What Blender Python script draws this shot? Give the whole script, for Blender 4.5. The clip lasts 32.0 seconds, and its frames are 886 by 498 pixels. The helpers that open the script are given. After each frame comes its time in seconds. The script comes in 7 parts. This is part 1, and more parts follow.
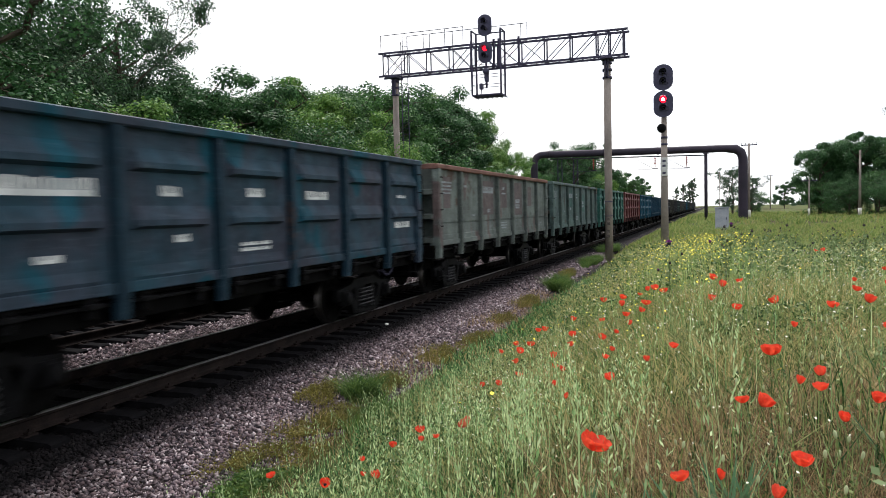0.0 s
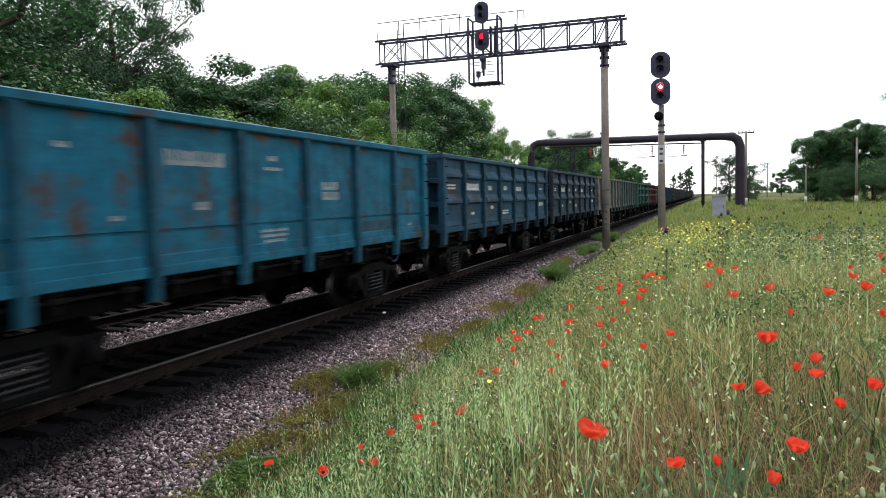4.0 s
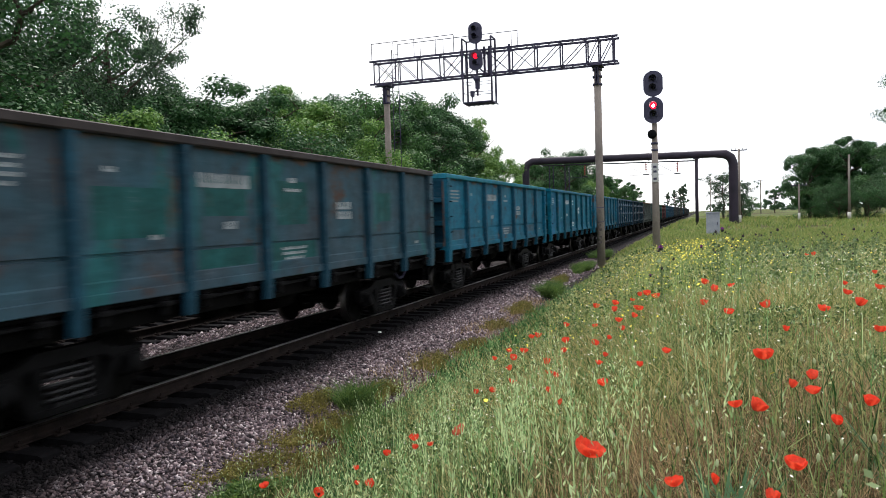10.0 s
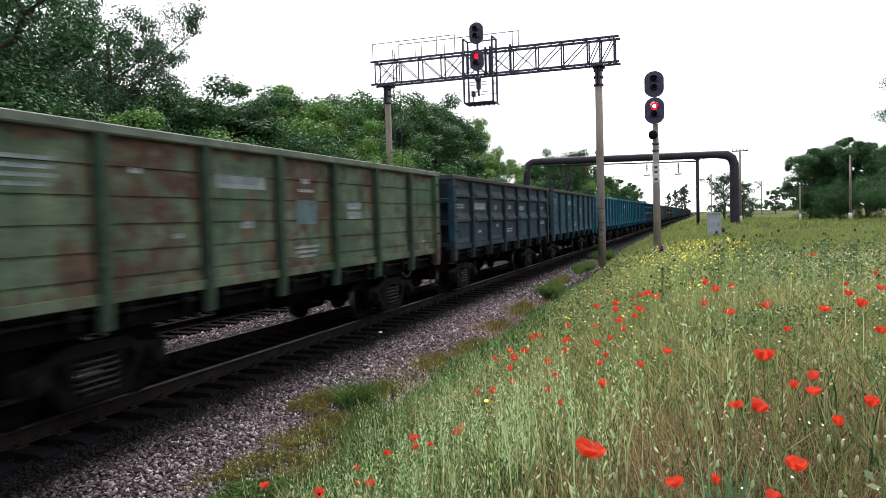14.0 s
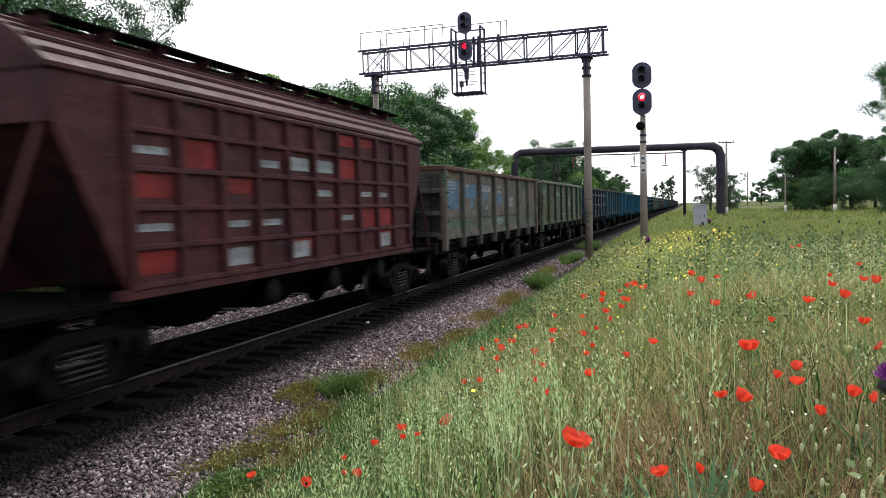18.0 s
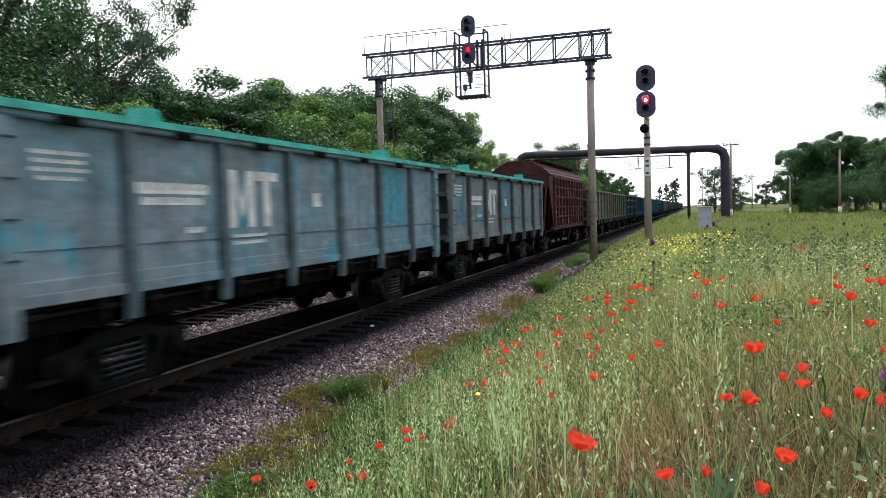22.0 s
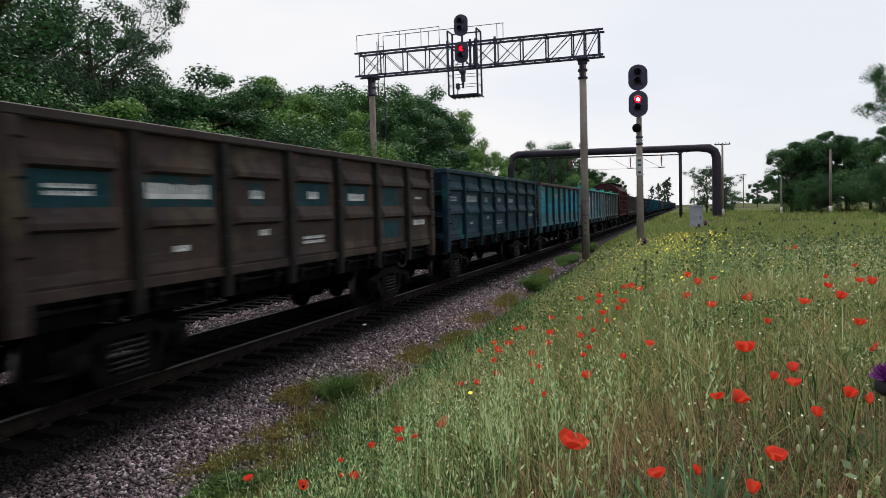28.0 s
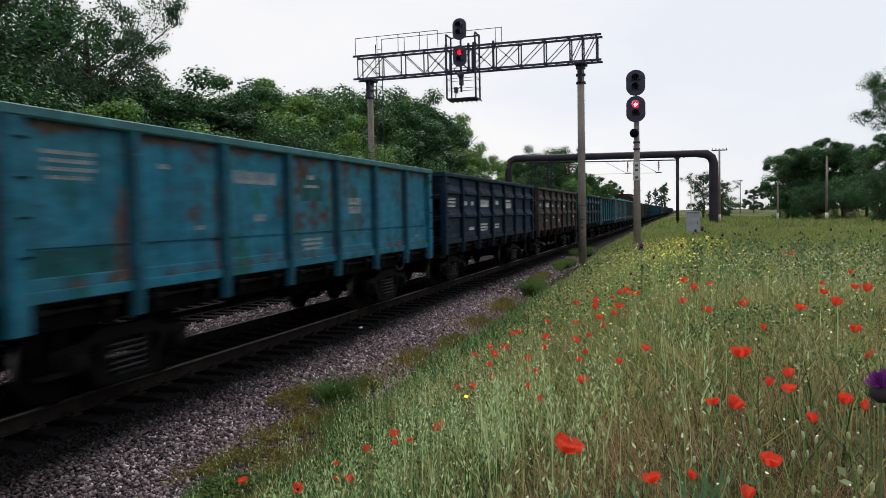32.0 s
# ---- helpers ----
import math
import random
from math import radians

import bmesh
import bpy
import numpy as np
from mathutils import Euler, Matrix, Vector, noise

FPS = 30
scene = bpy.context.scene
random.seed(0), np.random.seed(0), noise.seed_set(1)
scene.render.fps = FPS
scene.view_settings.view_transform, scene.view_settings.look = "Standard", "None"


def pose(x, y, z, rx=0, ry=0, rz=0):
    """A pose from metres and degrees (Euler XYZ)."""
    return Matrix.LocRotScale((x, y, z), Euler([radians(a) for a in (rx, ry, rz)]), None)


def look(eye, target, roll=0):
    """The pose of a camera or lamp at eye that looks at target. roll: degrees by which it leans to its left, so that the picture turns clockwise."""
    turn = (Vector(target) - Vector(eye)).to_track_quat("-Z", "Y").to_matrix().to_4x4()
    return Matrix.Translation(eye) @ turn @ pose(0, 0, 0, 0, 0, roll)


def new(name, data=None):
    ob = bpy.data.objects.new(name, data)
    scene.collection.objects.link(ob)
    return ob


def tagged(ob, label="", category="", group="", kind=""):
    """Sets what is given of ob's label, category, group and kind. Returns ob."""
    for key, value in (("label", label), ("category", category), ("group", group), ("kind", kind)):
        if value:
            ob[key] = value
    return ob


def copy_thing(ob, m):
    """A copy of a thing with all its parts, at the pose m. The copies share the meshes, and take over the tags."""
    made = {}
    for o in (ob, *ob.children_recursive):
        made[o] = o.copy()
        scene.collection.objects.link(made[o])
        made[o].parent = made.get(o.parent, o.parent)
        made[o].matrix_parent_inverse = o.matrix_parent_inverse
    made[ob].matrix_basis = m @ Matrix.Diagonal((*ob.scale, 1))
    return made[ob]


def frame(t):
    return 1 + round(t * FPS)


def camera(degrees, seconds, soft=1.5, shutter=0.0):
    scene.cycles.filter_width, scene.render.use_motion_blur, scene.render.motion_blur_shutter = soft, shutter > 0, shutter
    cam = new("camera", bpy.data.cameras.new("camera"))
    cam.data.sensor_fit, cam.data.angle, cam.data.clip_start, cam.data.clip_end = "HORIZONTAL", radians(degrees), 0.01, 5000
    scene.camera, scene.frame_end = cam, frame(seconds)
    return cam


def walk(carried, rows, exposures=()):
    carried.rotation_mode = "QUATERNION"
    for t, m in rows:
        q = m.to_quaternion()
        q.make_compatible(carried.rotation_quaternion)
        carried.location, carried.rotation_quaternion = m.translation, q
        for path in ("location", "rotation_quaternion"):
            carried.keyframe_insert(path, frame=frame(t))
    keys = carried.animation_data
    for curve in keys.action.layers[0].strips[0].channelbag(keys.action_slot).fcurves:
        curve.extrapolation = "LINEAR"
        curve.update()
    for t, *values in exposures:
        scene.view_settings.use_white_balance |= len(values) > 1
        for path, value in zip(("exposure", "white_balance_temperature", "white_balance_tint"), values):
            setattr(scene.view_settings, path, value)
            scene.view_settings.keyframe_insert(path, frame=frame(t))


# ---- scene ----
# Units: metres. The near track runs along y with its centre at x = 0; z = 0 is the top of the rails.
EYE = (7.765, 0.0, 2.12)
TURNS = [
    (0, 19.90, -2.91, 1.30), (0.5, 19.64, -2.99, 1.33), (1, 19.63, -3.37, 1.08), (1.5, 19.53, -3.40, 1.16), (2, 19.68, -3.33, 1.28),
    (2.5, 19.91, -3.21, 1.35), (3, 19.80, -3.51, 1.19), (3.5, 19.77, -3.71, 1.31), (5.5, 19.46, -3.90, 1.56), (6, 19.57, -3.88, 1.57),
    (6.5, 19.56, -3.85, 1.32), (7, 19.41, -3.49, 1.45), (7.5, 19.28, -3.26, 1.52), (8, 19.13, -3.09, 1.58), (8.5, 19.44, -2.69, 1.57),
    (9, 19.27, -2.50, 1.76), (9.5, 19.15, -2.38, 1.74), (10, 19.29, -2.36, 1.76), (10.5, 19.34, -2.64, 1.56), (11, 19.29, -2.51, 1.56),
    (11.5, 19.31, -2.47, 1.66), (12, 19.25, -2.61, 1.43), (12.5, 19.38, -2.35, 1.61), (13, 19.31, -2.47, 1.66), (13.5, 19.35, -2.33, 1.67),
    (15.5, 19.29, -2.68, 1.64), (16, 19.03, -2.95, 1.66), (16.5, 18.85, -3.24, 1.45), (17, 18.47, -3.41, 1.35), (17.5, 18.36, -3.18, 1.49),
    (18, 18.40, -3.12, 1.47), (18.5, 18.50, -2.98, 1.46), (19, 18.53, -3.02, 1.36), (19.5, 18.46, -3.13, 1.51), (20, 18.28, -3.30, 1.40),
    (20.5, 18.27, -3.23, 1.17), (21, 18.42, -2.99, 1.31), (21.5, 18.71, -2.95, 1.48), (22, 18.71, -2.86, 1.64), (22.5, 18.43, -2.49, 1.55),
    (23, 18.64, -2.31, 1.58), (23.5, 18.55, -2.26, 1.59), (24, 18.63, -2.12, 1.46), (24.5, 18.54, -2.37, 1.49), (25, 18.29, -2.26, 1.31),
    (25.5, 18.48, -2.51, 1.27), (27.5, 18.24, -2.70, 1.42), (28, 18.14, -2.96, 1.55), (28.5, 17.99, -3.01, 1.48), (29, 17.95, -2.90, 1.43),
    (29.5, 17.77, -2.98, 1.39), (30, 17.86, -2.84, 1.49), (30.5, 17.90, -2.89, 1.38), (31, 17.76, -2.79, 1.34), (31.5, 17.63, -2.68, 1.49),
    (32, 17.92, -2.70, 1.09)
]
cam = camera(62.0, 32.0, 0.5, 0.8)
walk(cam, [(t, pose(*EYE, 90 + p, r, y)) for t, y, p, r in TURNS],
     exposures=[(0.0, -0.27), (3.5, -0.27), (13.0, -0.23), (22.0, -0.23), (24.0, -0.58), (25.0, -0.84), (28.0, -0.88), (32.0, -0.87)])

# ---- sky and light: bright overcast afternoon ----
world = bpy.data.worlds.new("overcast_sky")
scene.world = world
world.use_nodes = True
wn, wl = world.node_tree.nodes, world.node_tree.links
wn.clear()
w_out = wn.new("ShaderNodeOutputWorld")
w_bg = wn.new("ShaderNodeBackground")
sky = wn.new("ShaderNodeTexSky")
sky.sky_type = "NISHITA"
sky.sun_disc = False
sky.sun_elevation = radians(54)
sky.sun_rotation = radians(348.2)
sky_gain = wn.new("ShaderNodeMix")
sky_gain.data_type, sky_gain.blend_type = "RGBA", "MULTIPLY"
sky_gain.inputs["Factor"].default_value = 1.0
sky_gain.inputs["B"].default_value = (0.11, 0.11, 0.11, 1)
w_tc = wn.new("ShaderNodeTexCoord")
w_map = wn.new("ShaderNodeMapping")
w_map.inputs["Scale"].default_value = (1.0, 1.0, 3.2)
w_map.inputs["Location"].default_value = (0.9, 0.3, 0.5)
w_noise = wn.new("ShaderNodeTexNoise")
w_noise.inputs["Scale"].default_value = 1.3
w_noise.inputs["Detail"].default_value = 5
w_ramp = wn.new("ShaderNodeValToRGB")
w_ramp.color_ramp.elements[0].position, w_ramp.color_ramp.elements[0].color = 0.38, (1.62, 1.68, 1.80, 1)
w_ramp.color_ramp.elements[1].position, w_ramp.color_ramp.elements[1].color = 0.58, (1.86, 1.84, 1.86, 1)
w_mix = wn.new("ShaderNodeMix")
w_mix.data_type = "RGBA"
w_mix.inputs["Factor"].default_value = 0.9
wl.new(w_tc.outputs["Generated"], w_map.inputs["Vector"])
wl.new(w_map.outputs["Vector"], w_noise.inputs["Vector"])
wl.new(w_noise.outputs["Fac"], w_ramp.inputs["Fac"])
wl.new(sky.outputs["Color"], sky_gain.inputs["A"])
wl.new(sky_gain.outputs["Result"], w_mix.inputs["A"])
wl.new(w_ramp.outputs["Color"], w_mix.inputs["B"])
# the cloud is thinnest about the hidden sun and greyer on the far side of the sky
w_dot = wn.new("ShaderNodeVectorMath")
w_dot.operation = "DOT_PRODUCT"
w_dot.inputs[1].default_value = (-0.12, 0.575, 0.81)
wl.new(w_tc.outputs["Generated"], w_dot.inputs[0])
w_side = wn.new("ShaderNodeValToRGB")
w_side.color_ramp.interpolation = "EASE"
w_side.color_ramp.elements[0].position, w_side.color_ramp.elements[0].color = 0.0, (0.33, 0.41, 0.60, 1)
w_side.color_ramp.elements[1].position, w_side.color_ramp.elements[1].color = 0.62, (1, 1, 1, 1)
w_half = wn.new("ShaderNodeMath")
w_half.operation = "MULTIPLY_ADD"
w_half.inputs[1].default_value, w_half.inputs[2].default_value = 0.5, 0.5
wl.new(w_dot.outputs["Value"], w_half.inputs[0])
wl.new(w_half.outputs["Value"], w_side.inputs["Fac"])
w_veil = wn.new("ShaderNodeMix")
w_veil.data_type, w_veil.blend_type = "RGBA", "MULTIPLY"
w_veil.inputs["Factor"].default_value = 1.0
wl.new(w_mix.outputs["Result"], w_veil.inputs["A"])
wl.new(w_side.outputs["Color"], w_veil.inputs["B"])
wl.new(w_veil.outputs["Result"], w_bg.inputs["Color"])
w_bg.inputs["Strength"].default_value = 1.0
wl.new(w_bg.outputs["Background"], w_out.inputs["Surface"])
sun = new("sun", bpy.data.lights.new("sun", "SUN"))
sun.data.energy, sun.data.angle, sun.data.color = 4.6, radians(8), (1.0, 0.96, 0.9)
sun.matrix_basis = look((-9, 43, 60), (0, 0, 0))


# ---- materials ----
def S(r, g, b):
    """Linear colour of an sRGB triple 0..255."""
    return tuple(((c / 255 + 0.055) / 1.055) ** 2.4 if c > 10 else c / 255 / 12.92 for c in (r, g, b)) + (1.0,)


class Nodes:
    """A short way to write a node tree."""

    def __init__(self, name):
        self.m = bpy.data.materials.new(name)
        self.m.use_nodes = True
        self.t = self.m.node_tree
        self.t.nodes.clear()
        self.out = self.t.nodes.new("ShaderNodeOutputMaterial")

    def add(self, kind, **inputs):
        n = self.t.nodes.new("ShaderNode" + kind)
        for k, v in inputs.items():
            self.put(n.inputs[k.replace("_", " ")], v)
        return n

    def put(self, socket, v):
        if hasattr(v, "is_output"):
            self.t.links.new(v, socket)
        else:
            socket.default_value = v

    def coords(self, scale=(1, 1, 1), shift=(0, 0, 0), kind="Object"):
        mp = self.add("Mapping")
        self.t.links.new(self.add("TexCoord").outputs[kind], mp.inputs["Vector"])
        mp.inputs["Scale"].default_value, mp.inputs["Location"].default_value = scale, shift
        return mp.outputs["Vector"]

    def noise(self, vec, scale, detail=4, rough=0.6):
        return self.add("TexNoise", Vector=vec, Scale=scale, Detail=detail, Roughness=rough).outputs["Fac"]

    def ramp(self, fac, lo, hi, a=(0, 0, 0, 1), b=(1, 1, 1, 1)):
        r = self.add("ValToRGB", Fac=fac)
        e = r.color_ramp.elements
        e[0].position, e[0].color, e[1].position, e[1].color = lo, a, hi, b
        return r.outputs["Color"]

    def mix(self, fac, a, b, blend="MIX"):
        x = self.t.nodes.new("ShaderNodeMix")
        x.data_type, x.blend_type = "RGBA", blend
        for k, v in (("Factor", fac), ("A", a), ("B", b)):
            s = [i for i in x.inputs if i.name == k and (i.type == ("VALUE" if k == "Factor" else "RGBA"))][0]
            self.put(s, v)
        return [o for o in x.outputs if o.type == "RGBA"][0]

    def math(self, op, a, b=0.0):
        x = self.t.nodes.new("ShaderNodeMath")
        x.operation = op
        self.put(x.inputs[0], a)
        self.put(x.inputs[1], b)
        return x.outputs[0]

    def finish(self, color, rough=0.7, metal=0.0, height=None, bump=0.3, dist=0.01, spec=0.4):
        p = self.add("BsdfPrincipled", Base_Color=color, Roughness=rough, Metallic=metal)
        p.inputs["Specular IOR Level"].default_value = spec
        if height is not None:
            b = self.add("Bump", Height=height, Strength=bump, Distance=dist)
            self.t.links.new(b.outputs["Normal"], p.inputs["Normal"])
        self.t.links.new(p.outputs["BSDF"], self.out.inputs["Surface"])
        return self.m


def surface(name, a, b, scale=4.0, fine=40.0, rough=0.75, metal=0.0, bump=0.3, dist=0.01, spec=0.4, stretch=(1, 1, 1), kind="Object"):
    n = Nodes(name)
    v = n.coords(stretch, kind=kind)
    big, small = n.noise(v, scale), n.noise(v, fine, 3)
    c = n.mix(n.ramp(big, 0.32, 0.68), a, b)
    c = n.mix(0.55, c, n.ramp(small, 0.25, 0.75, (0.55, 0.55, 0.55, 1), (1.3, 1.3, 1.3, 1)), "MULTIPLY")
    return n.finish(c, rough, metal, small, bump, dist, spec)


def plain(name, c, rough=0.5, metal=0.0, spec=0.4):
    n = Nodes(name)
    s = n.noise(n.coords(), 25.0, 3)
    return n.finish(n.mix(0.35, c, n.ramp(s, 0.3, 0.7, (0.6, 0.6, 0.6, 1), (1.25, 1.25, 1.25, 1)), "MULTIPLY"), rough, metal, s, 0.1, 0.003, spec)


def glow(name, c, strength):
    n = Nodes(name)
    e = n.add("Emission", Color=c, Strength=strength)
    n.t.links.new(e.outputs["Emission"], n.out.inputs["Surface"])
    return n.m


def leafy(name, a, b, dry=None, amount=0.0, through_light=0.35, rough=0.6, ground=False, bias=1.0):
    """Leaves and blades: each island its own tint, some light shining through."""
    n = Nodes(name)
    g = n.add("NewGeometry")
    c = n.mix(n.math("POWER", g.outputs["Random Per Island"], bias), a, b)
    patch = n.noise(n.coords(), 0.55 if ground else 0.35, 3)
    c = n.mix(0.6, c, n.ramp(patch, 0.3, 0.7, (0.62, 0.66, 0.6, 1), (1.3, 1.25, 1.2, 1)), "MULTIPLY")
    if dry:
        c = n.mix(n.ramp(n.math("ADD", n.math("MULTIPLY", g.outputs["Random Per Island"], 0.45), n.math("MULTIPLY", patch, 0.75)), 1.0 - amount - 0.2, 1.0 - amount + 0.05), c, dry)
    p = n.add("BsdfPrincipled", Base_Color=c, Roughness=rough)
    p.inputs["Specular IOR Level"].default_value = 0.25
    t = n.add("BsdfTranslucent", Color=c)
    m = n.add("MixShader", Fac=through_light)
    n.t.links.new(p.outputs["BSDF"], m.inputs[1])
    n.t.links.new(t.outputs["BSDF"], m.inputs[2])
    n.t.links.new(m.outputs["Shader"], n.out.inputs["Surface"])
    return n.m


# half the length of a wagon body and the width of one of its bays
HALF = 6.4
BAY = 2 * HALF / 7


def wagon_paint(name, base, fade, patch=None, rust=0.3, shift=0.0, patch_at=0.6, rust_tone=S(74, 55, 46), seams=0.0):
    """Old wagon paint: faded and sooty in patches, streaked, rust breaking through, repainted squares."""
    n = Nodes(name)
    v = n.coords((1, 1, 1), (shift, shift * 1.7, shift * 0.6))
    streak = n.noise(n.coords((1, 2.2, 0.25), (shift, shift * 2.3, 0)), 2.6, 5)
    c = n.mix(n.ramp(n.noise(v, 0.7, 4), 0.35, 0.66), base, fade)
    if patch:
        bays = n.noise(n.coords((0.2, 0.9, 0.55), (shift * 3, shift, shift)), 1.0, 2)
        c = n.mix(n.ramp(bays, patch_at, patch_at + 0.025), c, patch)
    c = n.mix(0.75, c, n.ramp(streak, 0.25, 0.75, (0.4, 0.4, 0.4, 1), (1.05, 1.05, 1.05, 1)), "MULTIPLY")
    grime = n.noise(n.coords((1, 1, 2.2), (shift * 1.3, shift, shift)), 2.1, 6, 0.7)
    c = n.mix(0.8, c, n.ramp(grime, 0.3, 0.7, (0.5, 0.52, 0.55, 1), (1.35, 1.35, 1.35, 1)), "MULTIPLY")
    scuff = n.noise(n.coords((1, 0.8, 4.0), (shift, shift * 0.7, shift * 2)), 3.3, 7, 0.72)
    c = n.mix(n.ramp(scuff, 0.58, 0.8, (0, 0, 0, 1), (0.3, 0.3, 0.3, 1)), c, S(122, 136, 146))
    spots = n.noise(v, 3.1, 7, 0.68)
    c = n.mix(n.ramp(n.math("ADD", n.math("MULTIPLY", spots, 0.62), n.math("MULTIPLY", n.noise(v, 0.55, 2), 0.5)), 0.76 - 0.4 * rust, 0.86 - 0.4 * rust), c, rust_tone)
    if seams:
        # rust and bare steel creeping from the posts, the rim and the sill into each bay
        p = n.add("SeparateXYZ", Vector=n.coords())
        bay = n.math("FRACT", n.math("DIVIDE", n.math("ADD", p.outputs["Y"], HALF), BAY))
        side = n.math("MULTIPLY", n.math("SUBTRACT", 0.5, n.math("ABSOLUTE", n.math("SUBTRACT", bay, 0.5))), BAY)
        low = n.math("MULTIPLY", n.math("SUBTRACT", p.outputs["Z"], 1.24), 0.9)
        high = n.math("MULTIPLY", n.math("SUBTRACT", 3.2, p.outputs["Z"]), 1.5)
        edge = n.math("MINIMUM", side, n.math("MINIMUM", low, high))
        ragged = n.math("ADD", edge, n.math("MULTIPLY", n.math("SUBTRACT", n.noise(n.coords((1, 1, 0.7), (shift * 2, shift, shift * 0.4)), 1.9, 7, 0.66), 0.5), 1.15))
        tone = n.mix(n.ramp(n.noise(v, 5.0, 4), 0.4, 0.6), S(62, 47, 41), S(100, 76, 62))
        c = n.mix(n.ramp(ragged, seams - 0.03, seams + 0.06, (0.9, 0.9, 0.9, 1), (0, 0, 0, 1)), c, tone)
    fine = n.noise(v, 45, 3)
    c = n.mix(0.4, c, n.ramp(fine, 0.3, 0.7, (0.65, 0.65, 0.65, 1), (1.2, 1.2, 1.2, 1)), "MULTIPLY")
    dents = n.math("ADD", n.math("MULTIPLY", n.noise(v, 1.6, 2), 1.0), n.math("MULTIPLY", fine, 0.06))
    return n.finish(c, n.ramp(spots, 0.3, 0.8, (0.55, 0.55, 0.55, 1), (0.85, 0.85, 0.85, 1)), 0.0, dents, 0.35, 0.05, 0.14)


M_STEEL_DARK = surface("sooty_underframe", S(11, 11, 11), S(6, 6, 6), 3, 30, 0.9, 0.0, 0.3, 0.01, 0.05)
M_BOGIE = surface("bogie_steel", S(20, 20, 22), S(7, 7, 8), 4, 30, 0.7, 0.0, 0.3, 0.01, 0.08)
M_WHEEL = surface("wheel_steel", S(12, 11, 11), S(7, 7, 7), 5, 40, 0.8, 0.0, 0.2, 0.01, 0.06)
M_TREAD = plain("polished_tread", S(96, 92, 90), 0.45, 1.0)
M_RAIL = surface("rusty_rail", S(44, 37, 35), S(24, 21, 21), 3, 50, 0.9, 0.0, 0.2, 0.01, 0.06)
M_RAILHEAD = plain("polished_rail_head", S(132, 130, 130), 0.4, 1.0)
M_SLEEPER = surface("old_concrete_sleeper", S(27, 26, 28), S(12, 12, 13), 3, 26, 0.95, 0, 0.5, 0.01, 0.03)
M_LATTICE = surface("dark_painted_lattice_steel", S(62, 56, 82), S(42, 40, 58), 2, 30, 0.6, 0.1, 0.2)
M_CONCRETE = surface("weathered_concrete", S(150, 140, 132), S(118, 110, 104), 1.5, 35, 0.9, 0, 0.4, 0.008, 0.2, (1, 1, 0.5))
M_PIPE = surface("rusty_pipe", S(56, 47, 62), S(38, 34, 46), 0.5, 8, 0.7, 0.1, 0.2)
M_SIGNAL = plain("slate_signal_enamel", S(60, 58, 80), 0.55)
M_CABINET = surface("grey_cabinet_paint", S(168, 172, 180), S(140, 146, 154), 2, 30, 0.6, 0, 0.15)
M_WHITE = surface("chalky_white_lettering", S(214, 216, 214), S(160, 165, 166), 3, 18, 0.8, 0, 0.1)
M_FADED = surface("faded_white_lettering", S(150, 158, 162), S(112, 120, 124), 3, 18, 0.85, 0, 0.1)
M_RED_GLOW = glow("red_signal_light", (1.0, 0.01, 0.03, 1), 3.2)
M_LENS_DARK = plain("dark_lens", (0.01, 0.01, 0.012, 1), 0.15)
M_LAMP_CORE = glow("red_signal_core", (1.0, 0.62, 0.64, 1), 18.0)


# ---- mesh helpers ----
def mesh_of(name, bm, *mats):
    me = bpy.data.meshes.new(name)
    bm.to_mesh(me)
    bm.free()
    for m in mats:
        me.materials.append(m)
    return me


def part(name, bm, material, parent=None, label=""):
    """Links a bmesh as one mesh object under a thing or under a part."""
    mats = material if isinstance(material, (list, tuple)) else [material]
    ob = new(name, bm if isinstance(bm, bpy.types.Mesh) else mesh_of(name, bm, *mats))
    ob.parent = parent
    if label:
        ob["label"] = label
    return ob


def thing(name, label, category, group="", m=None):
    ob = new(name)
    ob.empty_display_size = 0.2
    if m is not None:
        ob.matrix_basis = m
    return tagged(ob, label, category, group)


def box(bm, lo, hi, bevel=0.0, mi=0):
    x0, y0, z0 = lo
    x1, y1, z1 = hi
    v = [bm.verts.new(c) for c in ((x0, y0, z0), (x1, y0, z0), (x1, y1, z0), (x0, y1, z0), (x0, y0, z1), (x1, y0, z1), (x1, y1, z1), (x0, y1, z1))]
    fs = [bm.faces.new([v[i] for i in q]) for q in ((0, 3, 2, 1), (4, 5, 6, 7), (0, 1, 5, 4), (1, 2, 6, 5), (2, 3, 7, 6), (3, 0, 4, 7))]
    for f in fs:
        f.material_index = mi
    if bevel:
        bmesh.ops.bevel(bm, geom=list({e for f in fs for e in f.edges}), offset=bevel, segments=1, affect="EDGES", profile=0.7)
    return bm


def B(lo, hi, bevel=0.0):
    return box(bmesh.new(), lo, hi, bevel)


